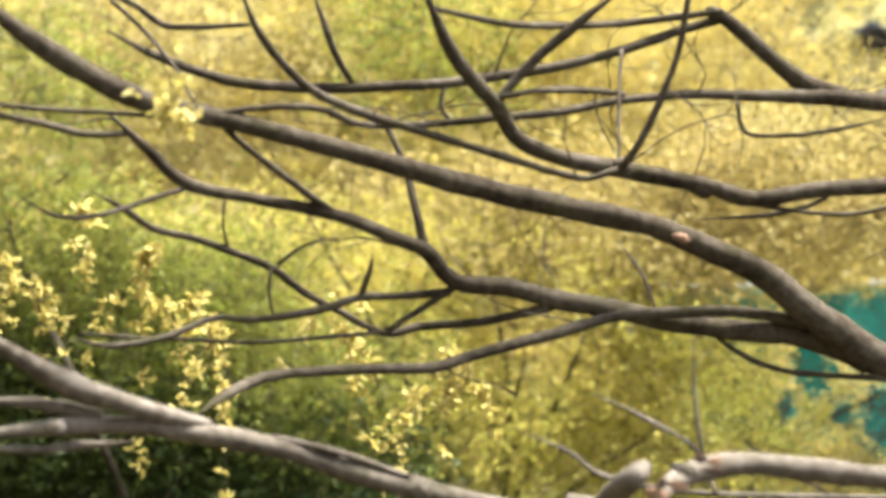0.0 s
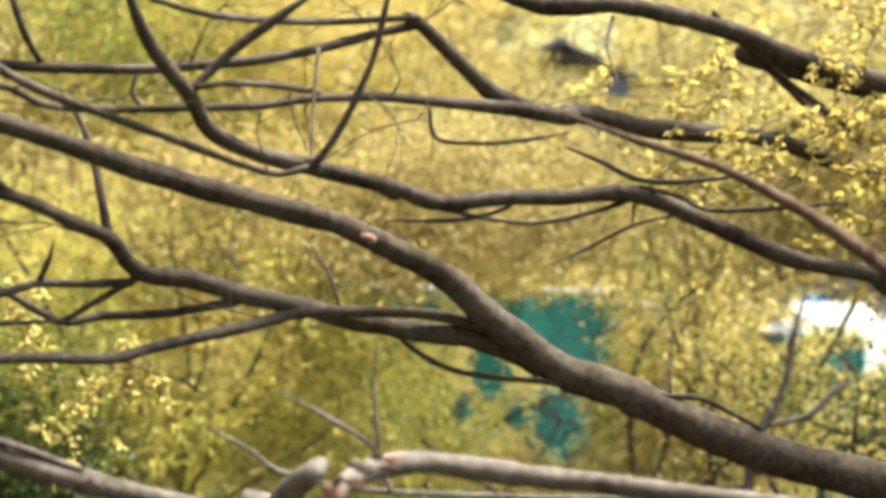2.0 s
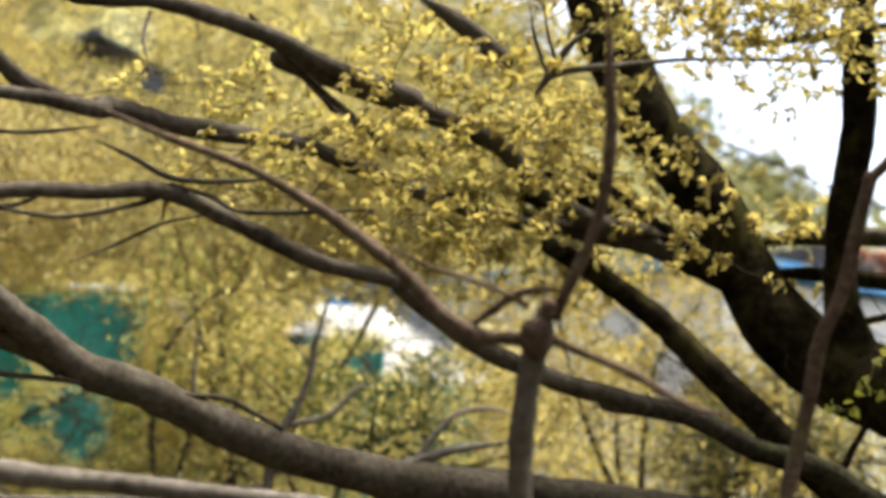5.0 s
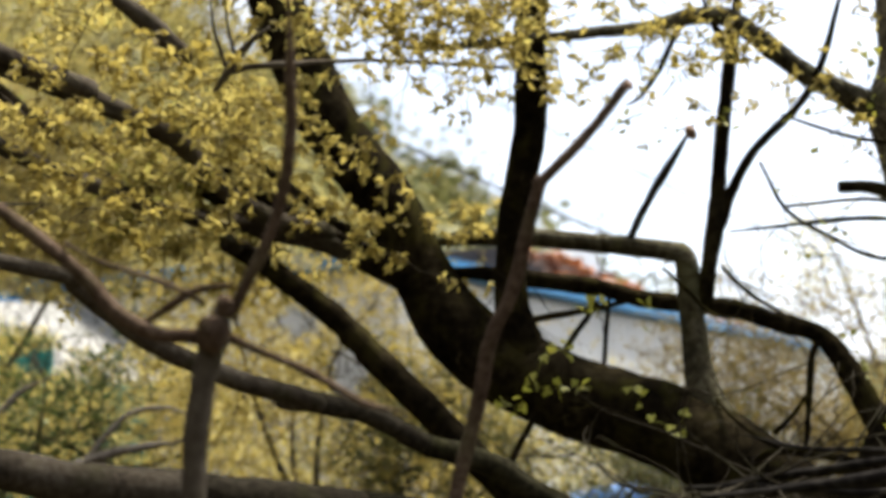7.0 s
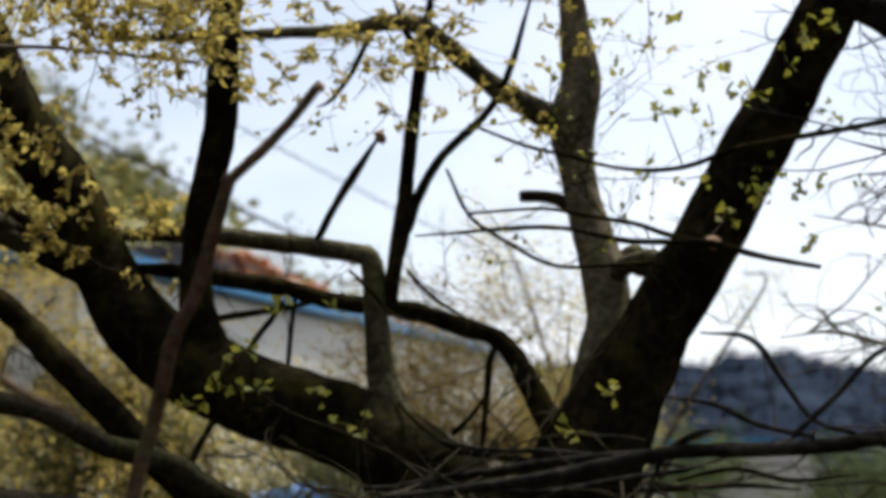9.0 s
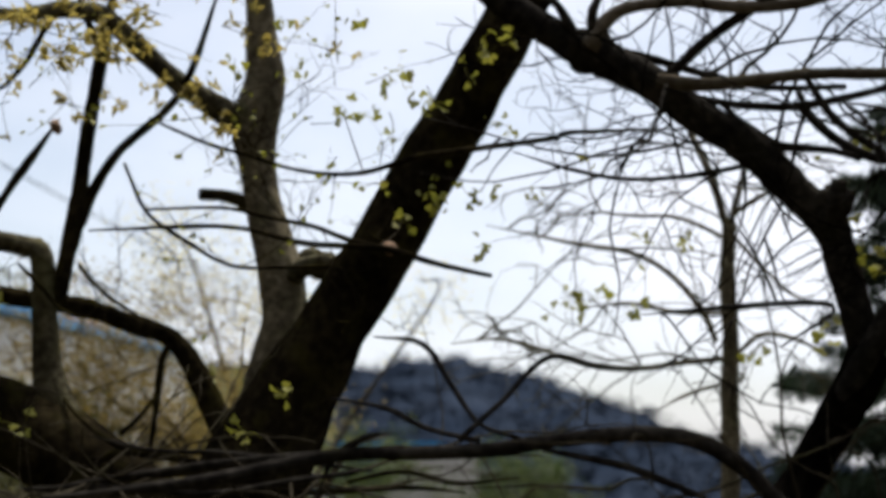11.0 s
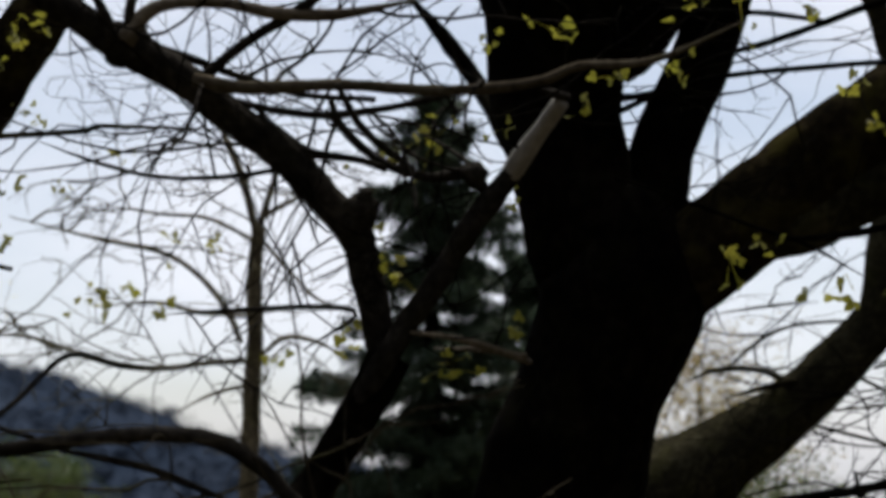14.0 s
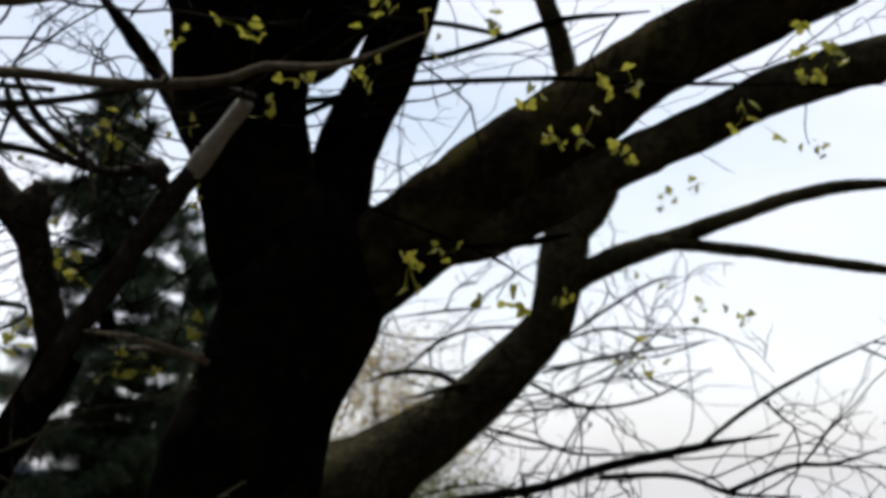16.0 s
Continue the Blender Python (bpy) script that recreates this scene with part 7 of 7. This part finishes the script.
for x0, x1, top in ((-3.4, -1.8, 1.65), (0.5, 2.0, 3.17), (2.0, 3.45, 3.17), (3.45, 4.6, 1.9), (4.6, 5.9, 2.8), (5.9, 7.0, 2.35)):
    bm = bmesh.new()
    bmesh.ops.create_cone(bm, cap_ends=True, segments=10, radius1=0.03, radius2=0.03, depth=top + 0.1, matrix=Matrix.Translation((x0, 0.06, top / 2)))
    part("post", bm, STEEL, net_fence, smooth=True)
    bm = bmesh.new()
    bmesh.ops.create_grid(bm, x_segments=24, y_segments=24, size=0.5, matrix=Matrix.Translation(((x0 + x1) / 2, 0, top / 2)) @ Matrix.Rotation(radians(90), 4, "X") @ Matrix.Diagonal((x1 - x0, top, 1, 1)))
    for v in bm.verts:
        v.co.y += 0.07 * noise.noise(Vector((v.co.x * 1.4, v.co.z * 0.5, 3))) + 0.02 * noise.noise(v.co * 5)
    net = part("net", bm, NET, net_fence, smooth=True)
    so = net.modifiers.new("thickness", "SOLIDIFY")
    so.thickness = 0.006
    bm = bmesh.new()
    bmesh.ops.create_cone(bm, cap_ends=True, segments=10, radius1=0.022, radius2=0.022, depth=x1 - x0, matrix=Matrix.Translation(((x0 + x1) / 2, -0.02, top + 0.02)) @ Matrix.Rotation(radians(90), 4, "Y"))
    part("top_rail", bm, STEEL, net_fence, smooth=True)

# ---- long white building ----
PANEL = plain("white_panel", (0.50, 0.50, 0.47), (0.62, 0.62, 0.59), 1.0, 0.6, 0.1)
BLUE = plain("blue_sheet", (0.012, 0.12, 0.28), (0.03, 0.20, 0.40), 3, 0.45, 0.1)
TILE = plain("orange_roof_tile", (0.60, 0.20, 0.05), (0.80, 0.36, 0.12), 8, 0.75, 0.3)
tn, tl = TILE.node_tree.nodes, TILE.node_tree.links
which_tile, tile_tone = tn.new("ShaderNodeObjectInfo"), ramp(tn, [(0.0, (0.05, 0.035, 0.03)), (0.35, (0.26, 0.09, 0.035)), (0.7, (0.46, 0.18, 0.05)), (1.0, (0.36, 0.28, 0.22))])
tl.new(which_tile.outputs["Random"], tile_tone.inputs["Fac"])
tl.new(tile_tone.outputs["Color"], tn["Principled BSDF"].inputs["Base Color"])
WHITE_SHEET = plain("white_roof_sheet", (0.1500, 0.1500, 0.1350), (0.2700, 0.2625, 0.2400), 1.5, 0.7, 0.05)
hall = thing("long_building", (12.96, 15.5, -0.2), "long low white-panelled building with blue eaves and orange tiles", "building")
hall.rotation_euler = (0, 0, radians(20))
bm = bmesh.new()
box(bm, 0.1, 24, 0.1, 11.2, -0.6, 4.3)
part("wall_core", bm, plain("panel_backing", (0.30, 0.30, 0.28), (0.38, 0.38, 0.36)), hall)
for i in range(17):
    bm = bmesh.new()
    box(bm, 0.1 + i * 1.4 + 0.012, 0.1 + i * 1.4 + 1.388, 0.05, 0.1, -0.55, 4.28, 0.006)
    part("panel", bm, PANEL, hall)
for i in range(8):
    bm = bmesh.new()
    box(bm, 0.05, 0.1, 0.1 + i * 1.38 + 0.012, 0.1 + i * 1.38 + 1.368, -0.55, 4.28, 0.006)
    part("panel", bm, PANEL, hall)
bm = bmesh.new()
box(bm, -0.2, 24.3, -0.2, 11.4, 4.32, 4.54, 0.02)
part("eave", bm, BLUE, hall, "bright blue sheet-metal eaves")
# lower white wing that meets the long building
wing = thing("white_wing", (7.3, 18.4, 0), "low outbuilding with a bright white sloping sheet roof", "building")
bm = bmesh.new()
box(bm, 0, 4.3, 0.1, 2.4, -0.5, 2.6)
part("wall", bm, PANEL, wing)
lean = math.atan2(1.25, 2.5)
for i in range(5):
    bm = bmesh.new()
    box(bm, -0.15 + i * 0.91, 0.745 + i * 0.91, 0, 2.8, 0, 0.05, 0.01, Matrix.Translation((0, -0.1, 2.62)) @ Matrix.Rotation(lean, 4, "X"))
    part("roof_sheet", bm, WHITE_SHEET, wing)
bm = bmesh.new()
box(bm, 2.4, 2.9, 2.36, 2.56, 3.86, 3.98, 0.03)
part("ridge_cap", bm, BLUE, wing, "blue sheet-metal ridge cap")
# shallow rounded cap of pale sheet behind the eaves
bm = bmesh.new()
bmesh.ops.create_cone(bm, cap_ends=True, segments=40, radius1=1.3, radius2=1.3, depth=3.0, matrix=Matrix.Translation((11.0, 3.4, 4.6)) @ Matrix.Diagonal((1, 1, 1.05, 1)) @ Matrix.Rotation(radians(90), 4, "X"))
part("rounded_roof", bm, plain("pale_grey_sheet", (0.13, 0.145, 0.17), (0.22, 0.235, 0.26), 2, 0.5), hall, "pale grey rounded roof sheet", smooth=True)
ROOF_WOOD = plain("roof_timber", (0.04, 0.025, 0.02), (0.12, 0.075, 0.055))
tile_rng = random.Random(9)
for row in range(4):
    y0, z0 = row * 0.30, 4.56 + row * 0.20
    bm = bmesh.new()
    box(bm, 5.6, 10.6 - row * 0.9, y0 + 0.12, 2.4, z0 - 0.01, z0 + 0.18)
    part("roof_core", bm, ROOF_WOOD, hall)
    for i in range(17 - row * 2):
        if tile_rng.random() < 0.42:
            continue
        x0, lift = 5.7 + i * 0.29 + tile_rng.uniform(-0.05, 0.05), tile_rng.uniform(0, 0.05)
        bm = bmesh.new()
        box(bm, -0.13, 0.13, -0.23, 0.23, -0.08, 0.08, 0.03, Matrix.Translation((x0, y0 + 0.2, z0 + 0.13 + lift)) @ Matrix.Rotation(tile_rng.uniform(-0.25, 0.25), 4, "Y") @ Matrix.Rotation(tile_rng.uniform(-0.4, 0.4), 4, "Z"))
        part("roof_tile", bm, TILE, hall)
bm = bmesh.new()
box(bm, 6.9, 7.5, -0.1, 0.2, 4.55, 4.8, 0.02)
part("vent_box", bm, PANEL, hall, "small white vent box on the roof")
bm = bmesh.new()
box(bm, 13.5, 16.5, 0.1, 0.5, 4.55, 4.68, 0.03)
part("ridge_tile", bm, TILE, hall, "low row of orange ridge tiles")

# ---- blue tarpaulins and pale low building ----
def tarp(bearing, d, w, h0, seed, label):
    c = spot(bearing, 0, d)
    c.z = 0
    bm = bmesh.new()
    bmesh.ops.create_cube(bm, size=1)
    bmesh.ops.subdivide_edges(bm, edges=bm.edges[:], cuts=7, use_grid_fill=True)
    for v in bm.verts:
        k = 1 - 0.35 * (v.co.z + 0.5)
        v.co = Vector((v.co.x * w * k, v.co.y * 1.2 * k, (v.co.z + 0.5) * h0))
        v.co += noise.noise_vector(v.co * 2.2 + Vector((seed, 0, 0))) * 0.12 * (v.co.z > 0.05)
    me = bpy.data.meshes.new("tarpaulin")
    bm.to_mesh(me)
    bm.free()
    me.materials.append(BLUE_TARP)
    me.shade_smooth()
    ob = new("tarpaulin", me)
    ob.location, ob.rotation_euler = c, (0, 0, radians(-bearing))
    tagged(ob, label, "tarpaulin", "blue tarpaulins")


BLUE_TARP = plain("blue_tarpaulin", (0.03, 0.16, 0.50), (0.08, 0.30, 0.70), 4, 0.4, 0.3)
tarp(48.2, 11, 0.6, 1.36, 1, "crumpled blue tarpaulin over a low heap")
tarp(46.2, 11.4, 0.5, 1.27, 2, "crumpled blue tarpaulin over a low heap")
tarp(44.0, 11.4, 0.35, 1.25, 3, "small blue tarpaulin over a low heap")
shed_at = spot(65.2, 0, 40)
shed_at.z = -1.0
shed = thing("low_shed", shed_at, "small pale concrete shed with a blue sheet roof", "building")
shed.rotation_euler = (0, 0, radians(-60))
bm = bmesh.new()
box(bm, -1.2, 1.1, -1, 1, -0.2, 2.75, 0.02)
part("wall", bm, plain("weathered_concrete", (0.30, 0.29, 0.27), (0.46, 0.45, 0.42)), shed)
bm = bmesh.new()
box(bm, -2.6, 0.2, -1.1, 1.1, 2.754, 2.9, 0.02)
part("roof", bm, BLUE, shed)
bm = bmesh.new()
box(bm, 1.1, 3.4, -0.7, 1, -0.2, 2.2, 0.02)
part("lean_to", bm, plain("grey_green_render", (0.05, 0.055, 0.05), (0.09, 0.095, 0.085)), shed, "lower grey-green lean-to")
bm = bmesh.new()
box(bm, -2.5, -2.35, -1.0, -0.85, -0.2, 2.75, 0.01)
part("post", bm, STEEL, shed)


# ---- overhead cables ----
def cable(a0, e0, a1, e1, d, r, sag):
    p, q = np.array(spot(a0, e0, d)), np.array(spot(a1, e1, d))
    ts = np.linspace(0, 1, 24)
    ln = p + np.outer(ts, q - p) - np.outer(4 * ts * (1 - ts), [0, 0, sag])
    v, f = tube(np.column_stack([ln, np.full(24, r)]), 6)
    tagged(mesh_part("cable", v, f, BARK_SILHOUETTE), "thin grey overhead cable sagging across the sky", "cable", "overhead cables")


cable(30.0, 20.0, 60.0, 5.0, 24, 0.012, 0.25)
cable(30.0, 16.4, 54.0, 5.6, 22, 0.022, 0.2)
